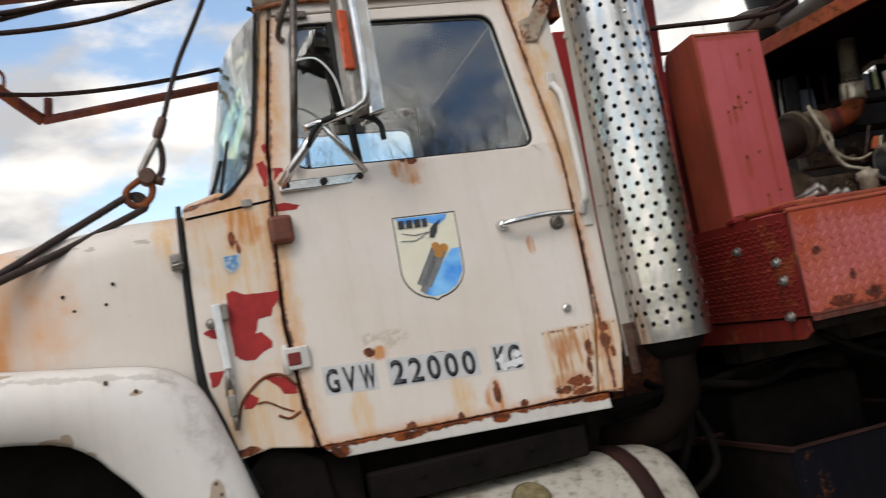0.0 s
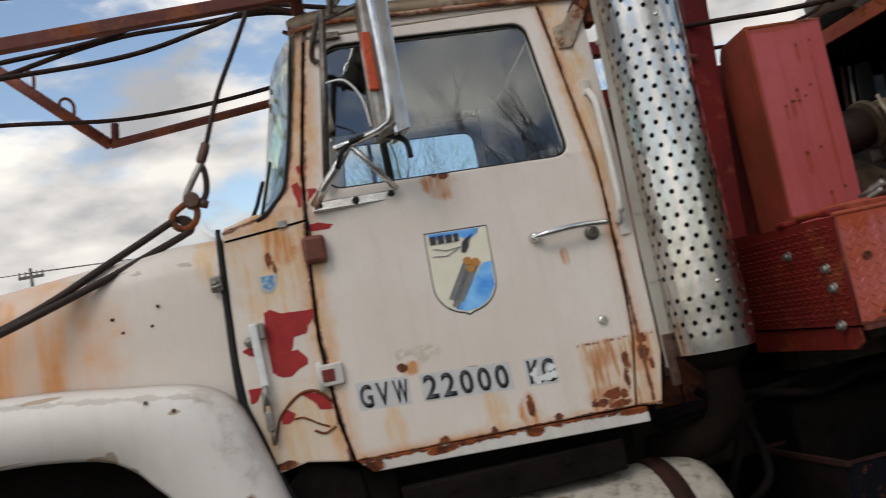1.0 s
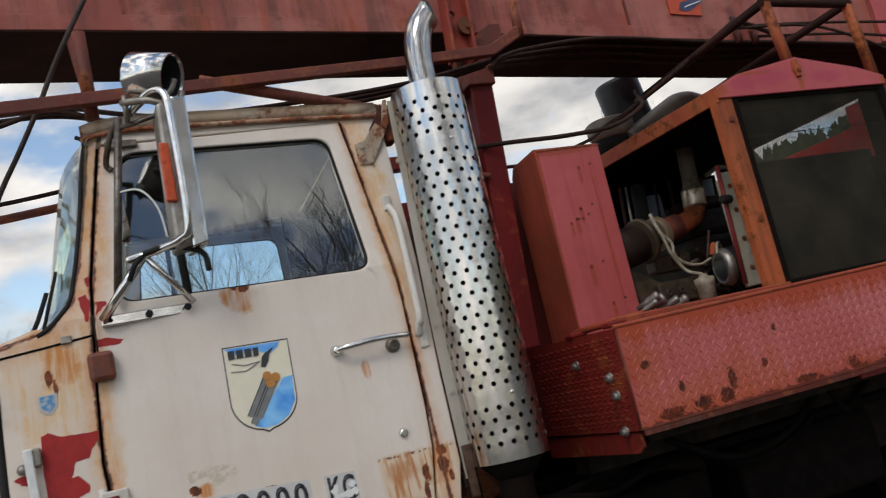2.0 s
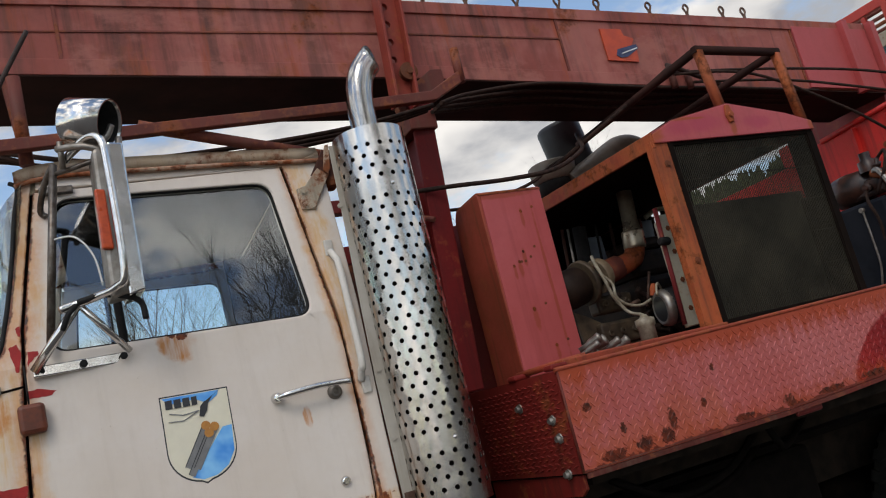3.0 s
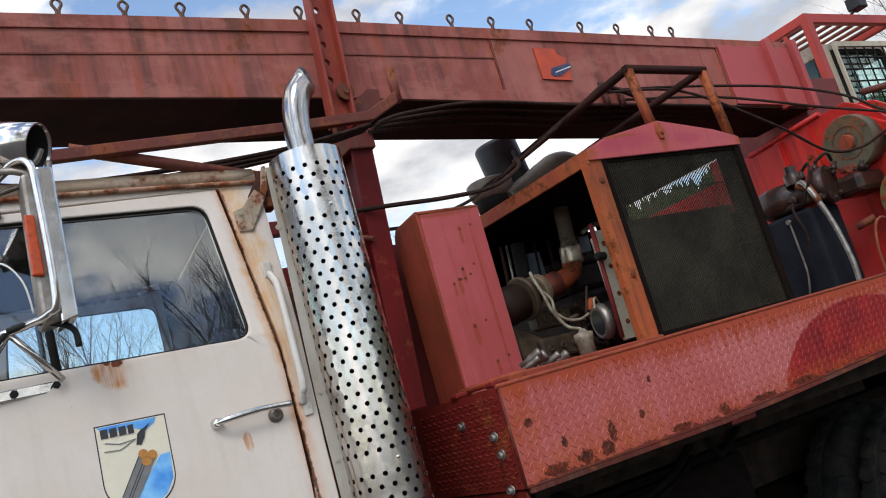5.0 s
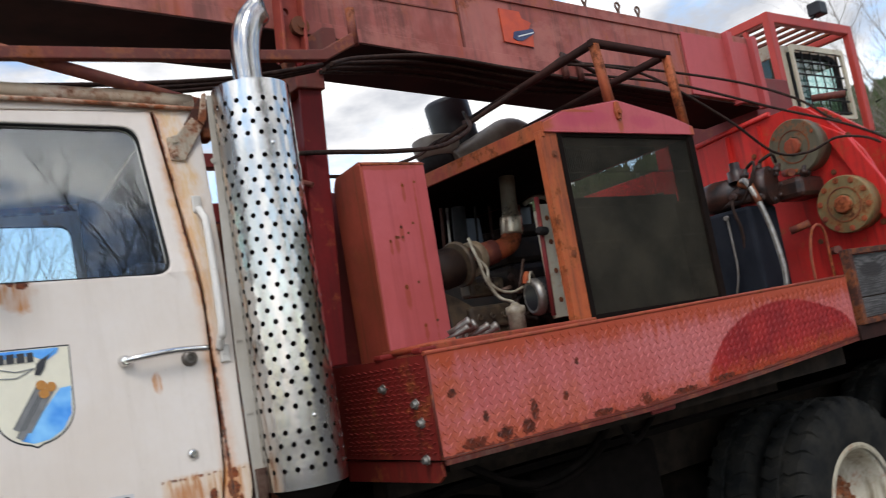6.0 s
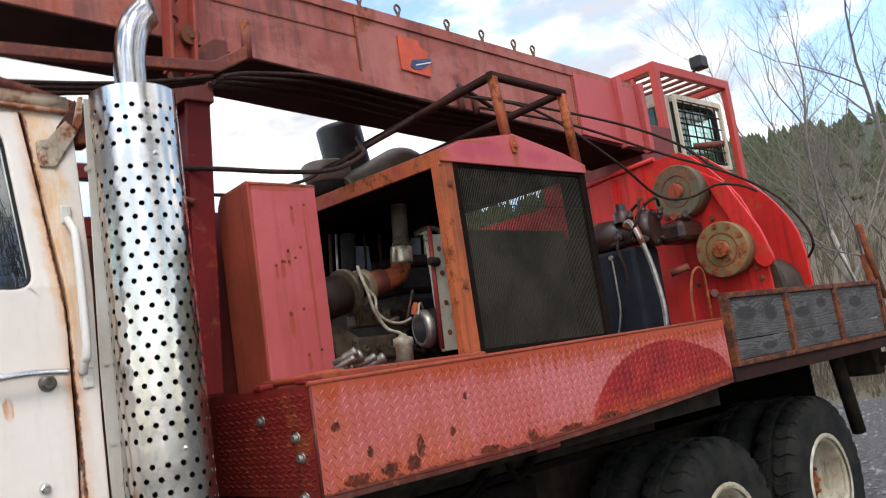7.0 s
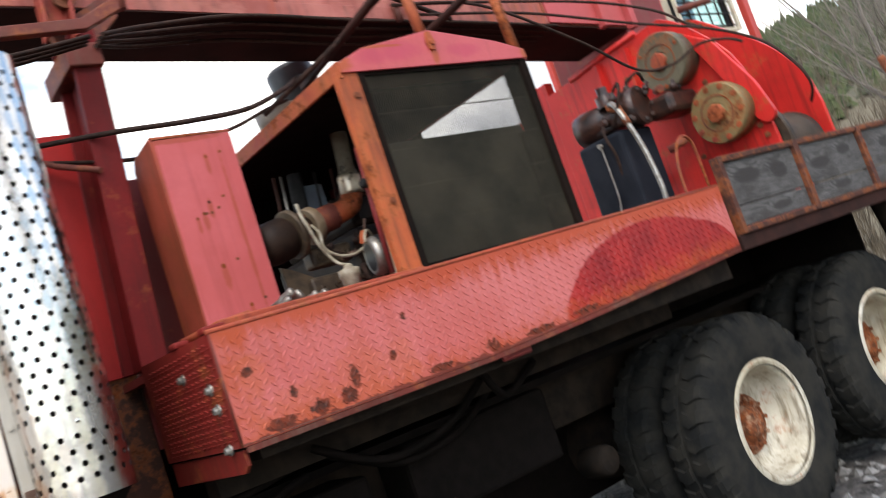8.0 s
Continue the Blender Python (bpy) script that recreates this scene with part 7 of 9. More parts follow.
    for a, b in (((2.86, 2.10, 2.43), (2.85, 2.12, 2.735)), ((3.315, 2.10, 2.38), (3.315, 2.12, 2.715))):
        bm = bmesh.new()
        tube(bm, [a, b], 0.022, 4)
        rail = part("hood_rail", bm, M_ORANGE, engine, "rusty hood rail")
    for run in ([(2.83, 2.12, 2.742), (3.335, 2.12, 2.722)], [(2.85, 2.12, 2.742), (3.03, 3.25, 2.765)], [(3.315, 2.12, 2.722), (3.46, 3.25, 2.745)]):
        bm = bmesh.new()
        tube(bm, run, 0.020, 4)
        part("rail_bar", bm, M_DARKBROWN, rail, "dark brown-red rail bar")
    bm = bmesh.new()
    prism(bm, [(2.852, 2.47), (2.842, 2.425), (2.852, 2.395), (2.875, 2.395), (2.885, 2.425), (2.874, 2.47)], 1, 2.070, 2.081, 0.003)
    turned(bm, (2.864, 2.072, 2.425), (0, -1, 0), [(0, 0.012), (0.012, 0.011), (0.012, 0)], 6)
    part("rail_foot", bm, M_ORANGE, rail)


def build_cabinet():
    nudge(0.06, 0.066, 0.012)
    cab = thing("cabinet", (2.0, 2.65, 1.595), "tall faded pink steel cabinet with rust spots", "cabinet")
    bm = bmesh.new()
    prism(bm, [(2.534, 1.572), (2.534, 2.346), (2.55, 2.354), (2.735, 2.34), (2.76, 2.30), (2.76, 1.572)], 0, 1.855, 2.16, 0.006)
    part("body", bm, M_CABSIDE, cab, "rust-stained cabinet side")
    bm = bmesh.new()
    prism(bm, [(1.858, 1.585), (2.157, 1.585), (2.163, 2.352), (1.868, 2.340)], 1, 2.529, 2.537, 0.002)
    front = part("front_panel", bm, M_CABFRONT, cab, "faded pink front panel")
    for x, z in ((2.03, 2.06), (2.06, 2.10), (2.00, 2.045), (2.04, 1.86), (2.10, 2.27), (1.98, 2.045), (2.10, 1.70)):
        bm = bmesh.new()
        turned(bm, (x, 2.529, z), (0, -1, 0), [(0, 0.006), (0.002, 0.006), (0.002, 0)], 7)
        part("rivet_hole", bm, M_RUST, front)
    bm = bmesh.new()
    prism(bm, [(2.527, 2.348), (2.55, 2.360), (2.738, 2.346), (2.738, 2.342), (2.55, 2.355), (2.527, 2.343)], 0, 1.862, 2.165)
    part("lid", bm, M_ORANGE, cab)


# ---- folded tower (boom) and its support ----
tower = thing("tower_boom", (2.6, 3.0, 2.8), "weathered red steel box boom folded over the truck", "crane boom")


def boom_low(x):
    return 2.989 - (0.0635 if x > 1.75 else 0.042) * (x - 1.75)


def boom_top(x):
    return 3.3476 - (0.0385 if x > 1.75 else 0.014) * (x - 1.75)


def build_tower():
    nudge(0.062, 0.055, 0.01)
    y0, y1 = 2.76, 3.20
    x0, x1 = -0.95, 5.05
    bm = bmesh.new()
    outline = [(x, boom_low(x)) for x in (x0, 1.75, x1)] + [(x, boom_top(x)) for x in (x1, 1.75, x0)]
    prism(bm, outline, 1, y0, y1, 0.008)
    body = part("boom_box", bm, M_BOOM, tower, "streaked red box section")
    bm = bmesh.new()
    def strip(xa, xb, fa, fb, proud):
        prism(bm, [(x, fa(x)) for x in (xa, 1.75, xb)] + [(x, fb(x)) for x in (xb, 1.75, xa)], 1, y0 - proud, y0 + 0.01, 0.002)
    strip(x0, x1, lambda x: boom_top(x) - 0.047, lambda x: boom_top(x) + 0.012, 0.010)
    strip(x0, x1 - 0.7, lambda x: boom_low(x) - 0.008, lambda x: boom_low(x) + 0.055, 0.007)
    part("boom_flange", bm, M_BOOM, body)
    bm = bmesh.new()
    for x in (2.68, 0.4, 4.35):
        prism(bm, [(x, boom_low(x) + 0.05), (x + 0.012, boom_low(x) + 0.05), (x + 0.012, boom_top(x) - 0.045), (x, boom_top(x) - 0.045)], 1, y0 - 0.006, y0 + 0.01)
    prism(bm, [(x, boom_top(x) - 0.148) for x in (x0, 1.75, 2.68)] + [(x, boom_top(x) - 0.155) for x in (2.68, 1.75, x0)], 1, y0 - 0.005, y0 + 0.01)
    part("weld_seam", bm, M_DKBOOM, body)
    bm = bmesh.new()
    prism(bm, [(4.37, boom_low(4.37) + 0.005), (5.03, boom_low(5.03) + 0.005), (5.03, boom_top(5.03) - 0.03), (4.37, boom_top(4.37) - 0.03)], 1, y0 - 0.014, y0 + 0.0, 0.003)
    part("end_plate", bm, M_PINK, tower, "repainted pink end plate")
    bm = bmesh.new()
    for x in (4.78, 5.04):
        prism(bm, [(x, boom_low(x) - 0.02), (x + 0.05, boom_low(x) - 0.02), (x + 0.05, boom_top(x) + 0.01), (x, boom_top(x) + 0.01)], 1, y0 - 0.05, y0 + 0.01, 0.003)
    part("end_rib", bm, M_PINK, tower)
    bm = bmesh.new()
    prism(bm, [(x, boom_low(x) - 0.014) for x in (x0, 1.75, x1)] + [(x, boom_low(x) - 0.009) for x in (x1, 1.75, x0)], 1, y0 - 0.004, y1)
    part("bottom_flange", bm, M_DARKBROWN, tower, "dark brown-red bottom flange")
    part("boom_knuckle", boxes(((5.15, 2.85, 2.55), (5.6, 3.5, 3.02)), bevel=0.01), M_DKRED, tower)
    # rope eyes along the top edge
    for x in (0.40, 0.70, 0.95, 1.18, 1.46, 1.71, 2.0, 2.23, 2.52, 2.77, 3.02, 3.37, 3.64, 3.91, 4.08):
        bm = bmesh.new()
        z = boom_top(x)
        tube(bm, spline([(x - 0.012, y0 + 0.04, z), (x - 0.004, y0 + 0.04, z + 0.05), (x - 0.018, y0 + 0.04, z + 0.085), (x + 0.0, y0 + 0.04, z + 0.105), (x + 0.018, y0 + 0.04, z + 0.085), (x + 0.004, y0 + 0.04, z + 0.05), (x + 0.012, y0 + 0.04, z)], 4), 0.0065, 6)
        part("rope_eye", bm, M_STEELRUST, tower)
    # orange plate with a torn corner and a dark device
    bm = bmesh.new()
    prism(bm, [(2.945, 3.21), (2.945, 3.035), (3.14, 3.02), (3.15, 3.09), (3.12, 3.11), (3.15, 3.15), (3.09, 3.17), (3.08, 3.205)], 1, y0 - 0.010, y0 - 0.004)
    sign = part("maker_plate", bm, M_PLATE, tower, "torn orange plate with a dark device")
    bm = bmesh.new()
    prism(bm, [(3.005, 3.058), (3.02, 3.092), (3.15, 3.118), (3.16, 3.095), (3.07, 3.048), (3.03, 3.045)], 1, y0 - 0.0135, y0 - 0.0105)
    part("device_bar", bm, M_NAVY, sign, "dark blue torn device")
    bm = bmesh.new()
    prism(bm, [(3.04, 3.070), (3.15, 3.100), (3.15, 3.094), (3.04, 3.064)], 1, y0 - 0.0160, y0 - 0.0140)
    part("device_line", bm, M_PALE, sign)
    # hooks welded to the lower flange
    for x, h in ((3.31, 0.10), (3.42, 0.10)):
        bm = bmesh.new()
        z = boom_low(x) - 0.03
        tube(bm, [(x, y0 - 0.03, z), (x, y0 - 0.03, z + h)], 0.020, 6)
        part("cable_hook", bm, M_BROWNRED, tower)
    # support column behind the cab and the holed tongue beside the boom
    def leaning(bm):
        for v in bm.verts:
            v.co.x += 0.07 * (v.co.z - 2.66)
        return bm
    column = part("support_column", leaning(boxes(((1.718, 2.68, 1.59), (1.818, 2.70, 2.86)), bevel=0.004)), M_COLUMN, tower, "dark red flanged support column")
    for lo, hi in (((1.758, 2.702, 1.59), (1.778, 2.898, 2.86)), ((1.720, 2.90, 1.59), (1.818, 2.92, 2.86))):
        part("column_flange", leaning(boxes((lo, hi), bevel=0.004)), M_COLUMN, column)
    part("column_web", leaning(boxes(((1.46, 2.90, 1.59), (1.718, 2.915, 2.535)), bevel=0.003)), M_RED2, tower, "bright red web plate")
    part("column_web", boxes(((1.703, 2.923, 1.30), (2.05, 2.935, 2.33)), bevel=0.003), M_DKRED, tower)
    parts("lower_web", [((1.20, 2.93, 1.0), (1.458, 2.945, 2.22)), ((1.46, 2.92, 1.0), (1.70, 2.935, 1.68))], M_FRAME, tower, 0.003)
    parts("cross_brace", [((1.40, 3.0, 2.47), (1.705, 3.06, 2.53)), ((1.40, 3.0, 2.24), (1.60, 3.06, 2.32)), ((1.40, 3.06, 1.5), (1.46, 3.10, 2.24)), ((1.36, 3.1, 1.5), (1.44, 3.2, 2.2))], M_DKRED, tower, 0.004)
    bm = bmesh.new()
    tube(bm, [(1.70, 2.66, 2.30), (1.60, 2.80, 2.38), (1.54, 2.89, 2.45)], 0.012, 6)
    part("column_stay", bm, M_BROWNRED, tower)
    def tongue_x(z):
        return 1.652 + 0.067 * (z - 2.94)
    outer = [(tongue_x(2.84) + 0.004, 2.84), (tongue_x(2.84) + 0.109, 2.84), (tongue_x(3.60) + 0.109, 3.60), (tongue_x(3.60) + 0.004, 3.60)]
    holes = []
    for k in range(6):
        z = 3.02 + 0.084 * k
        holes.append([(tongue_x(z) + 0.043 + 0.0165 * math.cos(2 * math.pi * q / 12), z + 0.0165 * math.sin(2 * math.pi * q / 12)) for q in range(12)])
    bm = skin(outer, holes, lambda x, z: 2.665, 0.02)
    tongue = part("holed_tongue", bm, M_TONGUE, tower, "upright tongue with pin holes")
    for d in (0.0, 0.099):
        bm = bmesh.new()
        prism(bm, [(tongue_x(2.80) + d, 2.80), (tongue_x(2.80) + d + 0.014, 2.80), (tongue_x(3.60) + d + 0.014, 3.60), (tongue_x(3.60) + d, 3.60)], 1, 2.622, 2.69, 0.003)
        part("tongue_edge", bm, M_TONGUE, tongue)
    bm = bmesh.new()
    turned(bm, (1.742, 2.68, 2.952), (0, -1, 0), [(0, 0), (0, 0.040), (0.012, 0.040), (0.018, 0.028), (0.032, 0.028), (0.038, 0.040), (0.05, 0.040), (0.05, 0.015), (0.06, 0.015), (0.06, 0)], 18)
    part("tongue_pulley", bm, M_RUST, tongue)
    bm = bmesh.new()
    prism(bm, [(1.715, 2.70), (1.955, 2.92), (1.955, 3.0), (1.90, 3.0), (1.69, 2.86)], 1, 2.72, 2.76, 0.004)
    box(bm, (1.70, 2.66, 2.70), (1.83, 2.99, 2.79), 0.006)
    part("tongue_foot", bm, M_BROWNRED, tongue)
    # cable rail beside the cab roof
    nudge(0.017, 0.04, 0.01)
    bm = bmesh.new()
    prism(bm, [(-0.765, 2.558), (0.85, 2.665), (1.40, 2.698), (1.76, 2.725), (1.90, 2.80), (1.905, 2.855), (1.745, 2.765), (1.40, 2.737), (0.85, 2.705), (-0.765, 2.603)], 1, 2.44, 2.475, 0.004)
    tube(bm, [(-0.755, 2.457, 2.56), (-0.742, 2.457, 2.69)], 0.021, 8)
    tube(bm, [(1.90, 2.455, 2.80), (1.905, 2.455, 2.95)], 0.020, 6)
    part("cable_rail", bm, M_BROWNRED, tower, "rusty red cable rail with an upturned end")
    for run in ([(0.62, 2.495, 2.705), (0.80, 2.495, 2.66), (1.26, 2.46, 2.53)], [(0.265, 2.52, 2.60), (0.262, 2.50, 2.90)], [(0.262, 2.52, 2.72), (0.262, 2.80, 3.02)]):
        bm = bmesh.new()
        tube(bm, run, 0.022, 8)
        part("rail_stay", bm, M_BROWNRED, tower)
    # light frame over the bonnet
    nudge(0.005, 0.26, 0.06)
    bm = bmesh.new()
    c = Vector((-0.505, 3.12, 2.43))
    tube(bm, [c, (-0.97, 3.12, 2.88)], 0.023, 8)
    tube(bm, [c, (0.16, 3.12, 2.51), (0.75, 3.12, 2.58)], 0.018, 8)
    tube(bm, [c + Vector((0.02, 0, 0)), c + Vector((0.03, 0, 0.085))], 0.018, 6)
    for x, z in ((-0.655, 2.585), (-0.79, 2.725)):
        tube(bm, spline([(x - 0.02, 3.11, z), (x - 0.015, 3.11, z + 0.05), (x + 0.012, 3.11, z + 0.06), (x + 0.035, 3.11, z + 0.03), (x + 0.03, 3.11, z - 0.02)], 4), 0.007, 6)
    part("front_frame", bm, M_BROWNRED, tower, "rusty rod frame with cable eyes")


# ---- winch ----
def build_winch():
    nudge()
    winch = thing("winch", (5.2, 2.7, 1.6), "bright red double drum winch with olive gear covers", "winch")
    plate = [(3.44, 1.6), (3.44, 2.62), (2.63, 2.66), (2.47, 2.665), (2.395, 2.615), (2.325, 2.545), (2.265, 2.475), (2.20, 2.395), (2.14, 2.30), (2.105, 2.21), (2.084, 2.118), (2.059, 1.967), (2.05, 1.80), (2.05, 1.6)]
    bm = bmesh.new()
    prism(bm, plate, 0, 4.90, 4.925, 0.004)
    part("front_plate", bm, M_RED, winch, "bright red front plate")
    bm = bmesh.new()
    prism(bm, [(3.3, 1.6), (3.3, 2.78), (2.78, 2.79), (2.70, 2.76), (2.618, 2.69), (2.54, 2.615), (2.457, 2.54), (2.38, 2.465), (2.307, 2.385), (2.255, 2.315), (2.211, 2.24), (2.177, 2.175), (2.15, 2.10), (2.13, 1.955), (2.128, 1.79), (2.128, 1.6)], 0, 5.62, 5.65, 0.004)
    part("rear_plate", bm, M_RED, winch)
    bm = bmesh.new()
    tube(bm, [(4.895, 3.2, 2.63), (4.895, 2.64, 2.67)], 0.02, 4)
    for y in (2.95, 2.72):
        prism(bm, [(y, 2.30), (y + 0.02, 2.30), (y + 0.02, 2.62), (y, 2.62)], 0, 4.86, 4.90)
    part("plate_rib", bm, M_RED, winch)
    bm = bmesh.new()
    prism(bm, rounded([(2.36, 2.52), (2.20, 2.40), (2.05, 2.10), (1.995, 1.90), (2.05, 1.865), (2.10, 1.90), (2.20, 2.16)], 0.03, 3), 0, 4.868, 4.898, 0.004)
    part("gusset", bm, M_RED, winch, "bright red gusset plate")
    # drums along the truck, seen between the plates
    for y, z, r in ((2.36, 1.76, 0.345), (2.75, 2.2, 0.28)):
        bm = bmesh.new()
        turned(bm, (4.95, y, z), (1, 0, 0), [(0, 0), (0, r), (0.05, r), (0.06, r * 0.6), (0.5, r * 0.6), (0.51, r * 0.62), (0.60, r * 0.62), (0.60, 0)], 40)
        part("drum", bm, M_DRUM, winch, "dark worn drum")
    # two round gear covers on the front plate
    for y, z, r, n in ((2.449, 2.405, 0.160, 3), (2.236, 2.012, 0.160, 10)):
        bm = bmesh.new()
        turned(bm, (4.92, y, z), (-1, 0, 0), [(0, r * 0.92), (0.10, r * 0.92), (0.10, r), (0.165, r), (0.170, r * 0.97), (0.170, r * 0.35), (0.160, r * 0.33), (0.160, 0.05), (0.185, 0.048), (0.19, 0.03), (0.19, 0)], 36)
        cover = part("gear_cover", bm, M_DISC if n > 5 else M_DISC2, winch, "worn olive round gear cover")
        for k in range(n):
            a = 2 * math.pi * (k + 0.3) / n
            bm = bmesh.new()
            bolt(bm, (4.75, y + r * 0.86 * math.cos(a), z + r * 0.86 * math.sin(a)), (-1, 0, 0), 0.012 if n > 5 else 0.008, 0.008)
            part("cover_bolt", bm, M_ORANGE, cover)
        bm = bmesh.new()
        turned(bm, (4.751, y, z), (-1, 0, 0), [(0, r * 0.62), (0.004, r * 0.61), (0.004, r * 0.57), (0, r * 0.56)], 32)
        part("cover_ring", bm, M_RUST, cover)
        bm = bmesh.new()
        turned(bm, (4.735, y, z), (-1, 0, 0), [(-0.01, 0.052), (0.0, 0.052), (0.012, 0.045), (0.014, 0.02), (0.014, 0)], 8)
        part("cover_hub", bm, M_ORANGE, cover)
    # upright and beam of the winch frame beyond the engine
    part("frame_upright", boxes(((4.93, 3.44, 1.6), (5.0, 3.56, 2.72)), bevel=0.005), M_RED, winch)
    part("frame_beam", boxes(((4.94, 3.56, 2.43), (4.99, 4.3, 2.58)), bevel=0.005), M_RED, winch)
    # stub pipes and bolts on the plate
    for p, q in (((4.72, 2.44, 1.955), (4.66, 2.53, 1.93)), ((4.86, 2.90, 1.84), (4.70, 2.74, 1.83)), ((4.86, 2.42, 1.78), (4.70, 2.30, 1.775)), ((4.74, 2.53, 2.27), (4.64, 2.43, 2.25)), ((5.3, 2.36, 2.72), (5.2, 2.52, 2.74))):
        bm = bmesh.new()
        tube(bm, [p, q], 0.022, 8)
        part("stub_pipe", bm, M_BROWNRED, winch)
    for y, z in ((2.28, 2.53), (2.24, 2.50), (2.30, 2.56), (2.20, 2.40), (2.22, 2.36), (2.19, 2.33), (2.12, 2.02), (2.10, 1.95), (2.12, 1.88), (2.56, 2.55), (2.80, 2.45), (2.33, 2.22), (2.10, 1.82), (2.5, 1.85)):
        bm = bmesh.new()
        bolt(bm, (4.90, y, z), (-1, 0, 0), 0.012, 0.014)
        part("plate_bolt", bm, M_RUST, winch)
    # hydraulic pump above the tank
    bm = bmesh.new()
    turned(bm, (4.50, 2.74, 2.20), (0.2, -1, 0), [(-0.16, 0), (-0.16, 0.09), (-0.10, 0.10), (0.02, 0.095), (0.05, 0.07), (0.14, 0.07), (0.16, 0.11), (0.24, 0.11), (0.24, 0)], 16)
    box(bm, (4.42, 2.58, 2.12), (4.62, 2.86, 2.22), 0.02)
    turned(bm, (4.46, 2.66, 2.26), (0, 0, 1), [(0, 0.05), (0.06, 0.05), (0.07, 0.03), (0.11, 0.03), (0.11, 0)], 12)
    box(bm, (4.62, 2.38, 2.10), (4.88, 2.56, 2.22), 0.03)
    for k in range(8):
        a = 2 * math.pi * k / 8
        bolt(bm, (4.545 + 0.085 * math.cos(a), 2.505, 2.20 + 0.085 * math.sin(a)), (0, -1, 0), 0.012, 0.014)
    for x, y, z, d, r in ((4.44, 2.60, 2.26, (-0.3, -0.5, 0.8), 0.022), (4.52, 2.56, 2.29, (0.1, -0.4, 0.9), 0.018), (4.40, 2.66, 2.17, (-1, -0.3, 0), 0.026), (4.62, 2.52, 2.27, (0.4, -0.4, 0.8), 0.02), (4.70, 2.40, 2.22, (0, -0.3, 1), 0.022), (4.78, 2.42, 2.22, (0, -0.2, 1), 0.018), (4.46, 2.55, 2.14, (-0.5, -0.8, -0.1), 0.024)):
        turned(bm, (x, y, z), d, [(-0.03, 0), (-0.03, r * 0.8), (0.01, r * 0.8), (0.012, r), (0.035, r), (0.037, r * 0.6), (0.06, r * 0.55), (0.06, 0)], 8)
    pump = part("hydraulic_pump", bm, M_OILY, winch, "oily hydraulic pump")
    for run in ([(4.44, 2.58, 2.31), (4.40, 2.50, 2.33), (4.36, 2.50, 2.24), (4.37, 2.60, 2.12)], [(4.52, 2.54, 2.34), (4.56, 2.48, 2.37), (4.62, 2.50, 2.33)], [(4.39, 2.66, 2.19), (4.33, 2.64, 2.10), (4.34, 2.62, 1.98), (4.36, 2.64, 1.86)]):
        bm = bmesh.new()
        tube(bm, spline(run, 5), 0.009, 6)
        part("pump_line", bm, M_HOSE, pump)
    bm = bmesh.new()
    tube(bm, spline([(4.42, 2.62, 2.24), (4.38, 2.56, 2.24), (4.36, 2.50, 2.13), (4.37, 2.46, 1.95), (4.36, 2.43, 1.75), (4.35, 2.43, 1.62)], 6), 0.015, 8)
    part("steel_hose", bm, M_DULL, winch, "grey armoured hose")
    bm = bmesh.new()
    turned(bm, (4.42, 2.62, 2.24), (-0.2, -0.8, -0.4), [(0, 0.024), (0.08, 0.024), (0.08, 0)], 8)
    tube(bm, [(4.36, 2.49, 2.10), (4.38, 2.54, 2.22)], 0.020, 8)
    part("hose_end", bm, M_RUST, winch)


def build_tank():
    bm = bmesh.new()
    box(bm, (4.35, 2.555, 1.60), (4.62, 2.87, 2.10), 0.02)
    tank = thing("hydraulic_tank", (4.48, 2.7, 1.60), "black steel hydraulic tank", "tank")
    part("tank_body", bm, M_TANKBLACK, tank)
    bm = bmesh.new()
    tube(bm, spline([(4.345, 2.70, 2.07), (4.34, 2.695, 1.9), (4.34, 2.70, 1.75), (4.34, 2.74, 1.62)], 5), 0.006, 6)
    turned(bm, (4.35, 2.70, 2.06), (-1, 0, 0), [(0, 0.014), (0.02, 0.014), (0.02, 0)], 8)
    part("sight_tube", bm, M_DULL, tank)
    bm = bmesh.new()
    tube(bm, spline([(4.04, 2.08, 1.62), (4.05, 2.08, 1.75), (4.10, 2.08, 1.86), (4.17, 2.08, 1.89), (4.23, 2.09, 1.85), (4.25, 2.10, 1.74), (4.25, 2.10, 1.62)], 6), 0.007, 8)
    lone("bent_pipe", bm, M_ORANGE, "rusty bent pipe loop standing on the deck", "pipe")


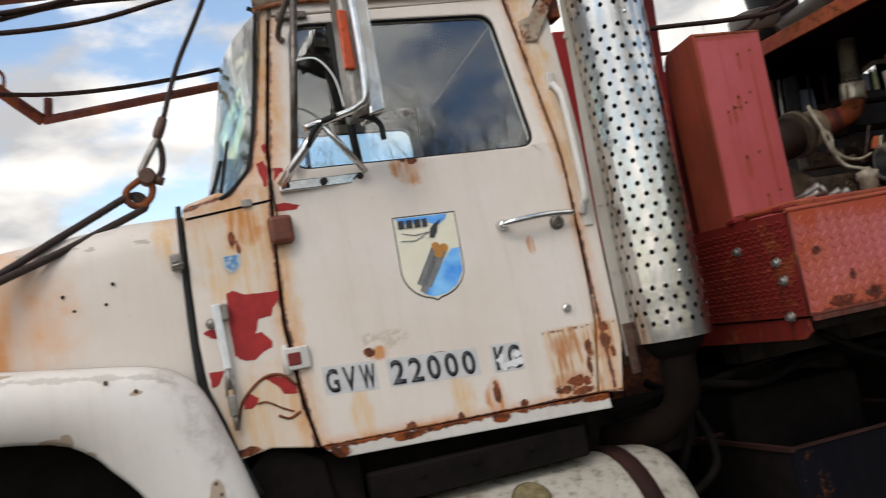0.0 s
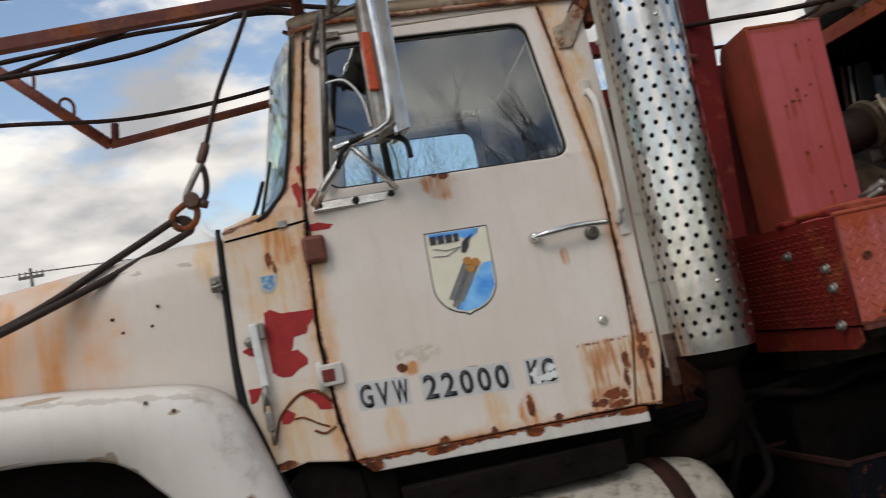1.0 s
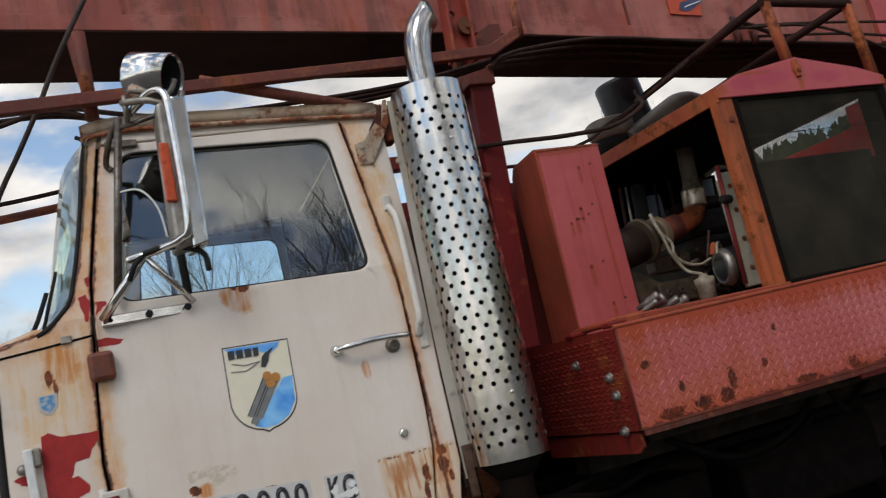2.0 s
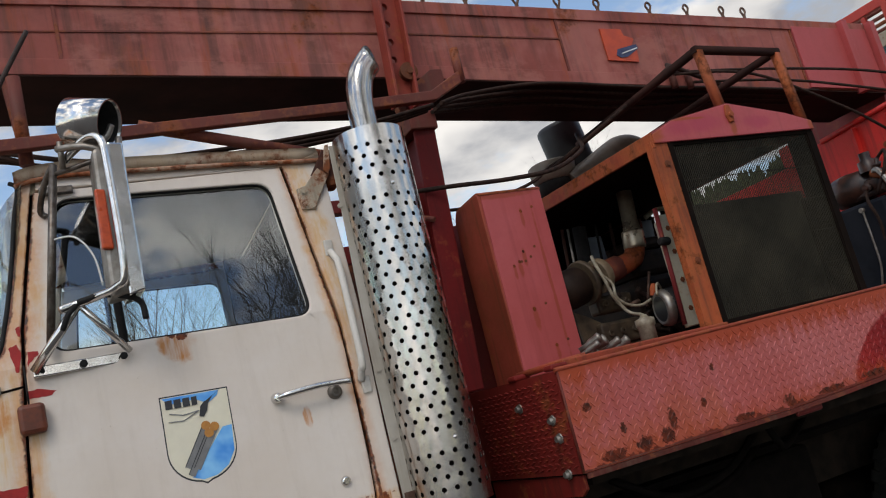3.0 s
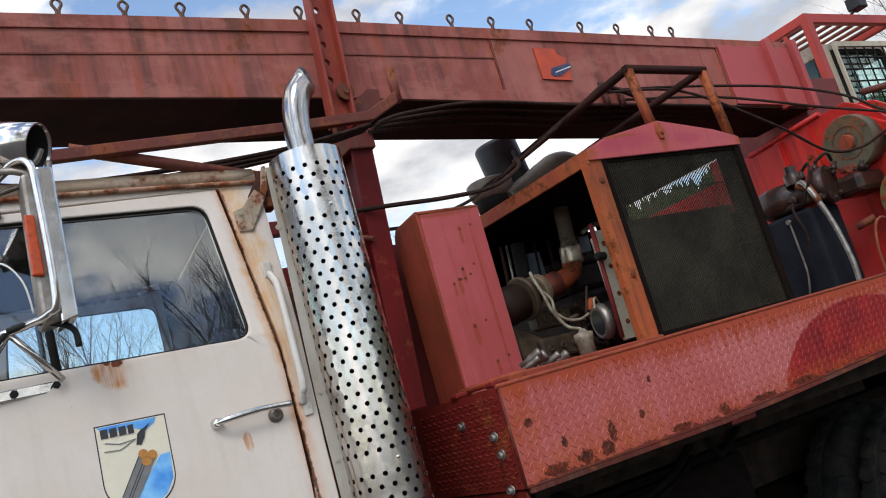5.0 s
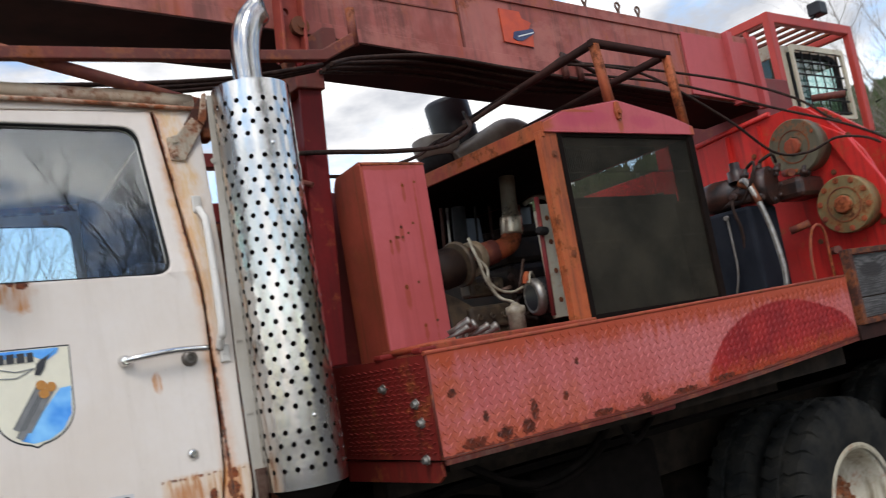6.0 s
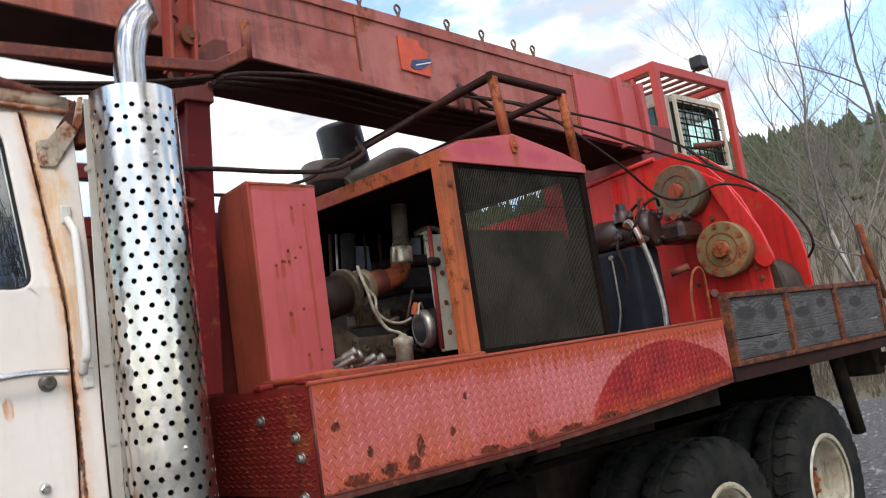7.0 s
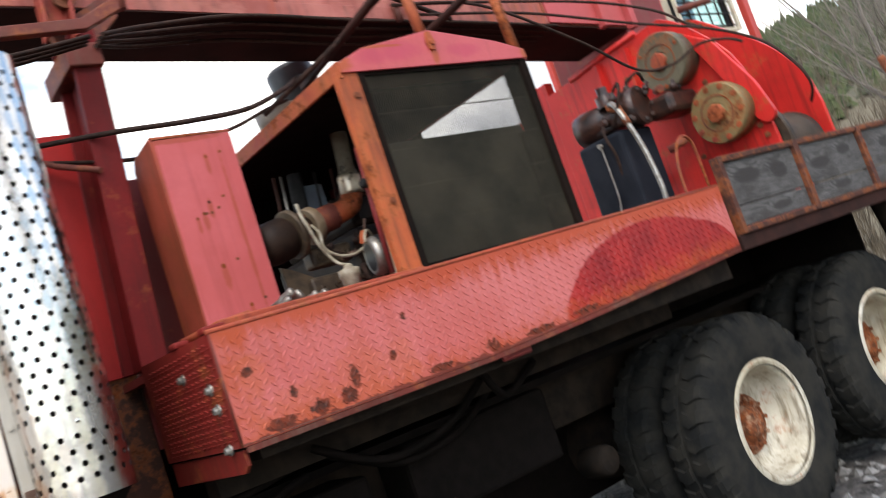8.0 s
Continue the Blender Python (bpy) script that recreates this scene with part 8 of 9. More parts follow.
# ---- operator's cab ----
def build_operator_cab():
    nudge(0.056, 0.033, -0.01)
    cab = thing("operator_cab", (6.2, 3.4, 2.75), "cream operator cab with barred window in a red guard frame", "crane cab")
    x0, x1, y0, y1, z0, z1 = 5.63, 6.78, 2.93, 4.0, 2.72, 3.57
    t = 0.05
    bm = boxes(((x0, y0, z0), (x0 + 0.075, y0 + t, z1)), ((x1 - 0.075, y0, z0), (x1, y0 + t, z1)), ((x0, y0, z1 - 0.075), (x1, y0 + t, z1)), ((x0, y0, z1 - 0.07), (x0 + t, y1, z1)), ((x1 - t, y0, z1 - 0.07), (x1, y1, z1)), ((x0, y1 - t, z0), (x0 + t, y1, z1)), ((x1 - t, y1 - t, z0), (x1, y1, z1)), ((x0, y1 - t, z1 - 0.07), (x1, y1, z1)), ((x0, y0 + 0.18, z0), (x0 + 0.04, y0 + 0.22, z1 - 0.07)), bevel=0.006)
    guard = part("guard_frame", bm, M_RED3, cab, "red steel guard frame")
    bm = bmesh.new()
    for k in range(7):
        x = x0 + 0.18 + 0.14 * k
        tube(bm, [(x, y0 + 0.03, z1 - 0.03), (x, y1 - 0.03, z1 - 0.03)], 0.014, 6)
    part("roof_bar", bm, M_BROWNRED, guard)
    bx0, bx1, by0, by1, bz1 = 5.77, 6.66, 3.03, 3.92, 3.38
    wx0, wx1, wz0, wz1 = 5.94, 6.60, 2.84, 3.33
    rows = [((bx0, by0, z0), (wx0, by0 + 0.03, bz1)), ((wx1, by0, z0), (bx1, by0 + 0.03, bz1)), ((wx0, by0, wz1), (wx1, by0 + 0.03, bz1)), ((wx0, by0, z0), (wx1, by0 + 0.03, wz0)), ((bx0, by1 - 0.03, z0), (bx1, by1, z0 + 0.2)), ((bx0, by1 - 0.03, bz1 - 0.1), (bx1, by1, bz1)), ((bx1 - 0.03, by0, z0), (bx1, by1, z0 + 0.2)), ((bx1 - 0.03, by0, bz1 - 0.1), (bx1, by1, bz1)), ((bx1 - 0.05, by1 - 0.05, z0), (bx1, by1, bz1)), ((bx0, by1 - 0.05, z0), (bx0 + 0.05, by1, bz1)), ((bx0, by0, bz1 - 0.02), (bx1, by1, bz1)), ((bx0, by0, z0), (bx0 + 0.03, by1, z0 + 0.2)), ((bx0, by0, bz1 - 0.1), (bx0 + 0.03, by1, bz1))]
    shell = part("cab_shell", boxes(rows[0], bevel=0.004), M_CREAM, cab, "cream painted cab shell")
    parts("shell_panel", rows[1:], M_CREAM, shell, 0.004)
    bm = bmesh.new()
    ring = rounded([(wx0 - 0.005, wz0 - 0.005), (wx1 + 0.005, wz0 - 0.005), (wx1 + 0.005, wz1 + 0.005), (wx0 - 0.005, wz1 + 0.005)], 0.06)
    hole = rounded([(wx0 + 0.03, wz0 + 0.03), (wx1 - 0.03, wz0 + 0.03), (wx1 - 0.03, wz1 - 0.03), (wx0 + 0.03, wz1 - 0.03)], 0.07)
    part("window_seal", skin(ring, [hole], lambda x, z: by0 - 0.006, 0.02), M_BLACK, shell)
    ring = rounded([(wx0 - 0.018, wz0 - 0.02), (wx1 + 0.04, wz0 - 0.02), (wx1 + 0.04, wz1 + 0.04), (wx0 - 0.018, wz1 + 0.04)], 0.02)
    hole = rounded([(wx0 + 0.005, wz0 + 0.005), (wx1 + 0.005, wz0 + 0.005), (wx1 + 0.005, wz1), (wx0 + 0.005, wz1)], 0.03)
    part("grille_frame", skin(ring, [hole], lambda x, z: by0 - 0.058, 0.022), M_CREAM, shell, "chipped cream grille frame")
    pane = part("window_pane", boxes(((wx0, by0 + 0.012, wz0), (wx1, by0 + 0.017, wz1))), M_GREENGLASS, shell, "greenish cab window")
    pane.visible_shadow = False
    pane = part("window_pane", boxes(((bx0 + 0.01, by0 + 0.05, z0 + 0.2), (bx0 + 0.015, by1 - 0.05, bz1 - 0.1))), M_GREENGLASS, shell, "greenish cab window")
    pane.visible_shadow = False
    bm = bmesh.new()
    for k in range(6):
        x = wx0 + 0.03 + (wx1 - wx0 - 0.06) * k / 5
        bm = bmesh.new()
        tube(bm, [(x, by0 - 0.03, wz0 - 0.02), (x, by0 - 0.03, wz1 + 0.03)], 0.006, 6)
        part("window_bar", bm, M_BLACK, cab)
    for k in range(6):
        z = wz0 + 0.03 + (wz1 - wz0 - 0.02) * k / 5
        bm = bmesh.new()
        tube(bm, [(wx0 - 0.01, by0 - 0.04, z), (wx1 + 0.03, by0 - 0.04, z)], 0.007, 6)
        part("window_bar", bm, M_BLACK, cab)
    bm = boxes(((6.1, 3.2, 2.75), (6.5, 3.7, 2.9)), ((6.4, 3.2, 2.85), (6.5, 3.7, 3.25)), bevel=0.03)
    part("seat", bm, M_PALEGREEN, cab)
    bm = boxes(((6.25, 2.87, 3.60), (6.37, 2.97, 3.70)), bevel=0.012)
    lamp = part("flood_lamp", bm, M_BLACKPAINT, cab, "small black flood lamp")
    bm = bmesh.new()
    tube(bm, [(6.22, 2.96, 3.55), (6.28, 2.93, 3.61)], 0.012, 6)
    part("lamp_arm", bm, M_BLACK, lamp)
    part("cab_base", boxes(((5.7, 2.95, 1.36), (6.75, 3.95, 2.72))), M_RED3, cab)


# ---- ropes and hoses ----
def build_cables():
    def hose(points, r, name, material, label, category="cable", per=7, sides=7):
        bm = bmesh.new()
        tube(bm, spline(points, per), r, sides)
        return lone(name, bm, material, label, category)
    # rope, socket, hook and sling
    nudge(0.01, 0.05, 0.005)
    hose([(0.34, 2.58, 3.12), (0.20, 2.57, 2.86), (0.122, 2.56, 2.69), (0.045, 2.56, 2.54), (-0.035, 2.56, 2.39), (-0.10, 2.56, 2.225)], 0.0085, "wire_rope", M_ROPE, "rusty wire rope hanging from the boom")
    hook = thing("hook", (-0.19, 2.56, 1.96), "rusty hook in the eye of the hanging rope", "hook")
    bm = bmesh.new()
    turned(bm, (-0.100, 2.56, 2.228), (-0.41, 0, -0.91), [(0, 0.009), (0.004, 0.0145), (0.03, 0.0165), (0.06, 0.0165), (0.07, 0.014), (0.074, 0.009)], 12)
    part("rope_ferrule", bm, M_STEELRUST, hook, "rusty pressed ferrule")
    bm = bmesh.new()
    tube(bm, spline([(-0.128, 2.56, 2.16), (-0.145, 2.555, 2.135), (-0.17, 2.55, 2.095), (-0.19, 2.55, 2.06), (-0.187, 2.555, 2.035)], 5), 0.0115, 8)
    part("rope_eye", bm, M_DULL, hook, "pale worn rope eye")
    bm = bmesh.new()
    tube(bm, spline([(-0.128, 2.56, 2.16), (-0.121, 2.565, 2.13), (-0.122, 2.57, 2.09), (-0.132, 2.57, 2.055), (-0.155, 2.565, 2.03), (-0.185, 2.56, 2.03)], 5), 0.0105, 8)
    part("rope_eye", bm, M_ROPE, hook)
    bm = bmesh.new()
    turned(bm, (-0.176, 2.535, 2.043), (0, 1, 0), [(0, 0), (0, 0.022), (0.006, 0.027), (0.044, 0.027), (0.05, 0.022), (0.05, 0)], 16)
    tube(bm, [(-0.155, 2.56, 2.035), (-0.128, 2.56, 2.022)], 0.016, 9, True, 0.013)
    part("hook_shank", bm, M_STEELRUST, hook, "rusty hook shank with a latch stub")
    bm = bmesh.new()
    tube(bm, spline([(-0.168, 2.56, 2.03), (-0.165, 2.56, 2.0), (-0.178, 2.56, 1.972), (-0.205, 2.56, 1.955), (-0.232, 2.56, 1.962), (-0.246, 2.56, 1.985), (-0.238, 2.56, 2.01), (-0.205, 2.56, 2.033), (-0.185, 2.56, 2.043)], 6), 0.0115, 9, True, 0.0105)
    part("hook_bill", bm, M_RUST, hook, "rust-red hook bill")
    hose([(-0.205, 2.575, 1.962), (-0.225, 2.575, 1.99), (-0.25, 2.56, 1.985), (-0.33, 2.53, 1.94), (-0.46, 2.45, 1.86), (-0.60, 2.37, 1.775), (-0.76, 2.29, 1.70), (-1.1, 2.2, 1.60), (-1.7, 2.1, 1.42)], 0.012, "sling_rope", M_ROPE, "rusty sling rope over the bonnet")
    hose([(-0.225, 2.575, 1.995), (-0.20, 2.575, 1.985), (-0.192, 2.57, 1.955), (-0.22, 2.55, 1.935), (-0.30, 2.51, 1.895), (-0.44, 2.43, 1.825), (-0.60, 2.35, 1.755), (-0.76, 2.275, 1.69), (-1.1, 2.19, 1.585), (-1.7, 2.09, 1.40)], 0.012, "sling_rope", M_ROPE, "rusty sling rope over the bonnet")
    # hoses along the rail
    nudge(0.018, 0.07, 0.015)
    for run in ([(-1.9, 2.72, 2.56), (-0.903, 2.72, 2.63), (-0.716, 2.72, 2.647), (-0.447, 2.72, 2.677), (-0.265, 2.72, 2.72), (-0.123, 2.72, 2.744), (0.12, 2.68, 2.735), (0.5, 2.54, 2.61), (1.0, 2.54, 2.63), (1.45, 2.54, 2.68), (1.8, 2.52, 2.745)],
                [(-1.9, 2.73, 2.50), (-0.91, 2.73, 2.575), (-0.76, 2.73, 2.596), (-0.526, 2.73, 2.654), (-0.328, 2.73, 2.69), (-0.09, 2.73, 2.701), (0.175, 2.70, 2.70), (0.5, 2.57, 2.59), (1.0, 2.57, 2.62), (1.45, 2.57, 2.675), (1.8, 2.55, 2.745)],
                [(-1.9, 2.71, 2.50), (-0.91, 2.71, 2.571), (-0.724, 2.71, 2.587), (-0.439, 2.71, 2.599), (-0.241, 2.71, 2.624), (-0.034, 2.71, 2.677), (0.176, 2.66, 2.70), (0.5, 2.60, 2.575), (1.0, 2.60, 2.61), (1.45, 2.60, 2.67), (1.8, 2.58, 2.745)]):
        hose(run, 0.009, "hydraulic_hose", M_HOSE, "black hydraulic hose sagging along the boom")
    nudge(0.07, 0.06, 0.015)
    for j, y in enumerate((2.74, 2.80, 2.86, 2.92)):
        hose([(1.8, 2.55 + 0.03 * j, 2.76), (2.05, y - 0.05, 2.86), (2.5, y, boom_low(2.5) - 0.025 - 0.008 * j), (3.1, y, boom_low(3.1) - 0.03 - 0.01 * j), (3.7, y, boom_low(3.7) - 0.02), (4.4, y, boom_low(4.4) - 0.02)], 0.009, "hydraulic_hose", M_HOSE, "black hydraulic hose under the boom")
    nudge(0.007, 0.23, 0.052)
    hose([(-1.9, 3.05, 2.62), (-0.9, 3.05, 2.55), (-0.38, 3.05, 2.505), (0.18, 3.05, 2.555), (0.9, 3.05, 2.70)], 0.009, "hydraulic_hose", M_HOSE, "black hydraulic hose sagging along the boom")
    # from the column over the cabinet to the engine
    nudge(0.08, 0.09, 0.025)
    hose([(1.50, 2.75, 2.44), (1.75, 2.6, 2.41), (2.0, 2.5, 2.385), (2.25, 2.5, 2.41), (2.5, 2.6, 2.52), (2.75, 2.9, 2.68), (2.95, 3.15, 2.80)], 0.010, "engine_hose_line", M_HOSE, "thin black hose over the engine")
    hose([(1.50, 2.85, 2.42), (1.9, 2.75, 2.35), (2.3, 2.8, 2.44), (2.6, 3.0, 2.58), (2.8, 3.1, 2.66)], 0.008, "engine_hose_line", M_HOSE, "thin black hose over the engine")
    hose([(2.60, 3.0, 2.56), (2.86, 2.6, 2.73), (2.95, 2.4, 2.80), (3.1, 2.5, 2.87), (3.6, 2.68, 2.84)], 0.012, "engine_hose_line", M_HOSE, "black hose over the hood rail")
    # hoses over the winch
    nudge(0.03, 0.012, 0.003)
    hose([(3.2, 2.62, 2.87), (3.6, 2.5, 2.80), (4.1, 2.42, 2.55), (4.45, 2.40, 2.36), (4.62, 2.3, 2.33), (4.68, 2.16, 2.37), (4.7, 2.02, 2.33), (4.72, 1.95, 2.28)], 0.0075, "winch_hose", M_HOSE, "thin black hose draped over the winch")
    hose([(3.3, 2.75, 2.94), (3.9, 2.72, 2.93), (4.4, 2.5, 2.80), (4.62, 2.3, 2.64), (4.68, 2.18, 2.50), (4.7, 2.12, 2.45)], 0.0075, "winch_hose", M_HOSE, "black hose draped over the winch")
    hose([(3.4, 2.7, 2.86), (4.0, 2.6, 2.80), (4.5, 2.36, 2.60), (4.68, 2.08, 2.42), (4.72, 1.86, 2.24), (4.72, 1.74, 2.06), (4.75, 1.72, 1.94), (4.85, 1.80, 1.88)], 0.0075, "winch_hose", M_HOSE, "black hose draped over the winch")


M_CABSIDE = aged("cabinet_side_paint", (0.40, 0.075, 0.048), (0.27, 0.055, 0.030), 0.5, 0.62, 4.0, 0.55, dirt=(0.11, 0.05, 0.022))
M_DULL2 = plain("sooty_wire", (0.016, 0.014, 0.010), (0.052, 0.044, 0.030), 0.6, 0.0, 3.5, 0.1, spec=0.15)
# oily, and darkened further for the shade under the hood
M_ENGINE = plain("oily_iron_shaded", (0.012, 0.008, 0.007), (0.032, 0.018, 0.012), 0.55, 0.0, 14, 0.4, spec=0.15)
M_CORE = plain("dusty_radiator_core", (0.030, 0.032, 0.024), (0.048, 0.048, 0.036), 0.8, 0.0, 5, 0.3, spec=0.1)
M_PIPE = plain("scorched_steel", (0.50, 0.43, 0.32), (0.22, 0.16, 0.10), 0.28, 0.6, 10, 0.1)
M_TURBOPALE = plain("pale_cast_ring", (0.27, 0.21, 0.13), (0.15, 0.10, 0.06), 0.6, 0.1, 16, 0.3)
M_SERVICE = plain("grey_blue_enamel", (0.13, 0.16, 0.20), (0.09, 0.11, 0.14), 0.35, 0.0, 9, 0.1)
M_TURBO = plain("tan_cast_iron", (0.13, 0.09, 0.052), (0.045, 0.030, 0.020), 0.6, 0.2, 16, 0.3)
M_GREYDUCT = plain("brown_duct", (0.10, 0.075, 0.055), (0.22, 0.19, 0.15), 0.5, 0.2, 5, 0.1)
M_COLUMN = aged("column_dark_paint", (0.17, 0.013, 0.013), (0.105, 0.010, 0.010), 0.5, 0.68, 5.0, 0.5, dirt=(0.05, 0.012, 0.010), spec=0.12, speckle=0.2)
M_TONGUE = aged("tongue_red_paint", (0.33, 0.060, 0.040), (0.24, 0.040, 0.028), 0.5, 0.64, 6.0, 0.4, dirt=(0.10, 0.03, 0.02))
M_RED2 = aged("web_red_paint", (0.40, 0.022, 0.020), (0.28, 0.018, 0.018), 0.42, 0.70, 5.0, 0.2, dirt=(0.12, 0.02, 0.02))
M_RED3 = aged("guard_red_paint", (0.46, 0.055, 0.04), (0.40, 0.05, 0.04), 0.42, 0.70, 6.0, 0.25, dirt=(0.15, 0.03, 0.02))
M_OILY = plain("oily_black_casting", (0.012, 0.009, 0.008), (0.055, 0.022, 0.014), 0.35, 0.0, 16, 0.5, spec=0.4)
M_DRUM = plain("worn_drum", (0.03, 0.022, 0.016), (0.065, 0.045, 0.03), 0.6, 0.0, 9, 0.2, spec=0.2)
M_PALEGREEN = plain("pale_green_vinyl", (0.16, 0.26, 0.25), (0.24, 0.34, 0.32), 0.5, 0.0, 10, 0.1)
_g = Mat("green_glass")
_g.put(_g.b.inputs["Transmission Weight"], 1.0)
_g.put(_g.b.inputs["IOR"], 1.45)
M_GREENGLASS = _g.end((0.40, 0.62, 0.60), 0.02)

build_engine()
build_cabinet()
build_tower()
build_winch()
build_tank()
build_operator_cab()
build_cables()
nudge()


# ---- trees, brush and distance ----
def bare_tree(seed, at, tall, lean=(0.0, 0.0), spread=0.55, levels=5, bark=None, thick=0.016, rise=0.18, dense=0):
    """A leafless tree: tapering trunk, limbs that fork again and again."""
    rnd = random.Random(seed)
    trunk, twigs = bmesh.new(), bmesh.new()

    def grow(p, d, length, r, level):
        pts, q, dd = [p], p.copy(), d.copy()
        n = 4 if level < 2 else 3
        for _ in range(n):
            dd = (dd + Vector((rnd.uniform(-1, 1), rnd.uniform(-1, 1), rnd.uniform(-0.4, 0.9))) * 0.10 * (1 + level * 0.5)).normalized()
            q = q + dd * length / n
            pts.append(q.copy())
        r_end = r * (0.55 if level < levels else 0.4)
        tube(trunk if level == 0 else twigs, pts, r, 7 if level == 0 else (5 if level < 3 else 3), False, r_end)
        if level >= levels:
            return
        kids = rnd.randint(4, 6) + dense if level == 0 else rnd.randint(2, 4) + dense // 2
        for k in range(kids):
            t = rnd.uniform(0.35, 1.0) if level == 0 else rnd.uniform(0.3, 1.0)
            i = min(int(t * n), n - 1)
            base = pts[i].lerp(pts[i + 1], t * n - i)
            side = Vector((rnd.uniform(-1, 1), rnd.uniform(-1, 1), rnd.uniform(-0.2, 0.5))).normalized()
            nd = (dd * (1 - spread) + side * spread + Vector((0, 0, rise))).normalized()
            grow(base, nd, length * rnd.uniform(0.5, 0.72), (r + (r_end - r) * t) * rnd.uniform(0.5, 0.7), level + 1)
        grow(pts[-1], dd, length * 0.62, r_end, level + 1)

    tree = thing("bare_tree", at, "leafless tree with fine grey-brown twigs", "tree", "bare trees")
    grow(Vector(at) - Vector((0, 0, 0.1)), Vector((lean[0], lean[1], 1)).normalized(), tall * 0.5, tall * thick, 0)
    part("trunk", trunk, bark or M_BIRCH, tree)
    part("crown", twigs, M_TWIG if bark else M_LIMB, tree)


def spot_on(az, d):
    x, y = d * math.cos(radians(az)), d * math.sin(radians(az))
    return (x, y, height(x, y))


def build_distance():
    # two thin birches beside the yard
    bare_tree(11, spot_on(17.2, 15.2), 6.4, (-0.02, 0.30), 0.55, 5, thick=0.0095, rise=0.12, dense=2)
    bare_tree(12, spot_on(15.4, 19.0), 8.0, (0.0, 0.06), 0.58, 5, M_TWIG, thick=0.0115, rise=0.12, dense=1)
    # beyond the cab
    for k, (az, d, h) in enumerate(((84, 24, 6.6), (79.5, 26, 7.6), (75, 25, 7.0), (70, 27, 7.5), (64, 26, 7.8), (58, 28, 7.6), (90, 27, 5.6), (51, 30, 8.0))):
        bare_tree(20 + k, spot_on(az, d), h, (0.02, 0), 0.5, 5, M_TWIG, 0.012)
    # behind the path, mirrored in the windows
    for k, (x, y, h) in enumerate(((2.1, -9.0, 10.6), (3.4, -9.8, 11.2), (4.8, -9.2, 11.5), (0.7, -10.5, 9.8), (6.6, -9.5, 12.0), (-4.5, -13, 9.0))):
        bare_tree(40 + k, (x, y, 0), h, (0, 0), 0.5, 5, M_TWIG, 0.010)
    for k, (x, y, h) in enumerate(((3.2, -15, 14.5), (5.2, -16, 16), (7.5, -15, 16), (1.5, -17, 15), (9.5, -16, 16), (4.2, -19, 18))):
        bare_tree(60 + k, (x, y, 0), h, (0, 0), 0.5, 5, M_TWIG, 0.008)
    rnd = random.Random(5)
    # firs high on the hill
    bm = bmesh.new()
    for _ in range(4200):
        az, d = rnd.uniform(-30, 57), rnd.uniform(56, 128)
        x, y, z = spot_on(az, d)
        if rnd.random() > (d - 52) / 40 or (az < 20 and rnd.random() < 0.7):
            continue
        h, w = rnd.uniform(1.2, 2.7), rnd.uniform(0.6, 1.1)
        for k in range(3):
            zb, zt, r = z + h * (0.05 + 0.27 * k), z + h * (0.55 + 0.225 * k), w * (1 - 0.27 * k)
            tip = bm.verts.new((x, y, zt))
            a0 = rnd.uniform(0, 6)
            ring = []
            for q in range(10):
                rr = r * (1.0 if q % 2 else 0.62) * rnd.uniform(0.8, 1.15)
                ring.append(bm.verts.new((x + rr * math.cos(a0 + q * 0.6283), y + rr * math.sin(a0 + q * 0.6283), zb + rnd.uniform(-0.15, 0.15) * h * 0.3)))
            for q in range(10):
                bm.faces.new((ring[q], ring[(q + 1) % 10], tip))
    lone("fir_wood", bm, M_FIR, "dark green fir wood on the hillside", "wood", kind="stuff", base=(0, 0, 0))
    # brush and young birch on the lower slope
    bm = bmesh.new()
    for _ in range(3000):
        az, d = rnd.uniform(-30, 48), 20 + 85 * rnd.random() ** 1.2
        x, y, z = spot_on(az, d)
        h = rnd.uniform(0.7, 1.8) * (0.7 + d / 70)
        for _k in range(7):
            a = rnd.uniform(0, 6.28)
            s = rnd.uniform(0.1, 0.45) * h
            tube(bm, [(x, y, z - 0.1), (x + s * 0.4 * math.cos(a), y + s * 0.4 * math.sin(a), z + h * 0.55), (x + s * math.cos(a + 0.3), y + s * math.sin(a + 0.3), z + h * rnd.uniform(0.8, 1.1))], 0.014 * (0.5 + d / 50), 3, False, 0.005)
    lone("brushwood", bm, M_SHRUB, "dry brown brushwood on the lower slope", "brushwood", kind="stuff", base=(0, 0, 0))
    # dry grass along the yard's edge
    bm = bmesh.new()
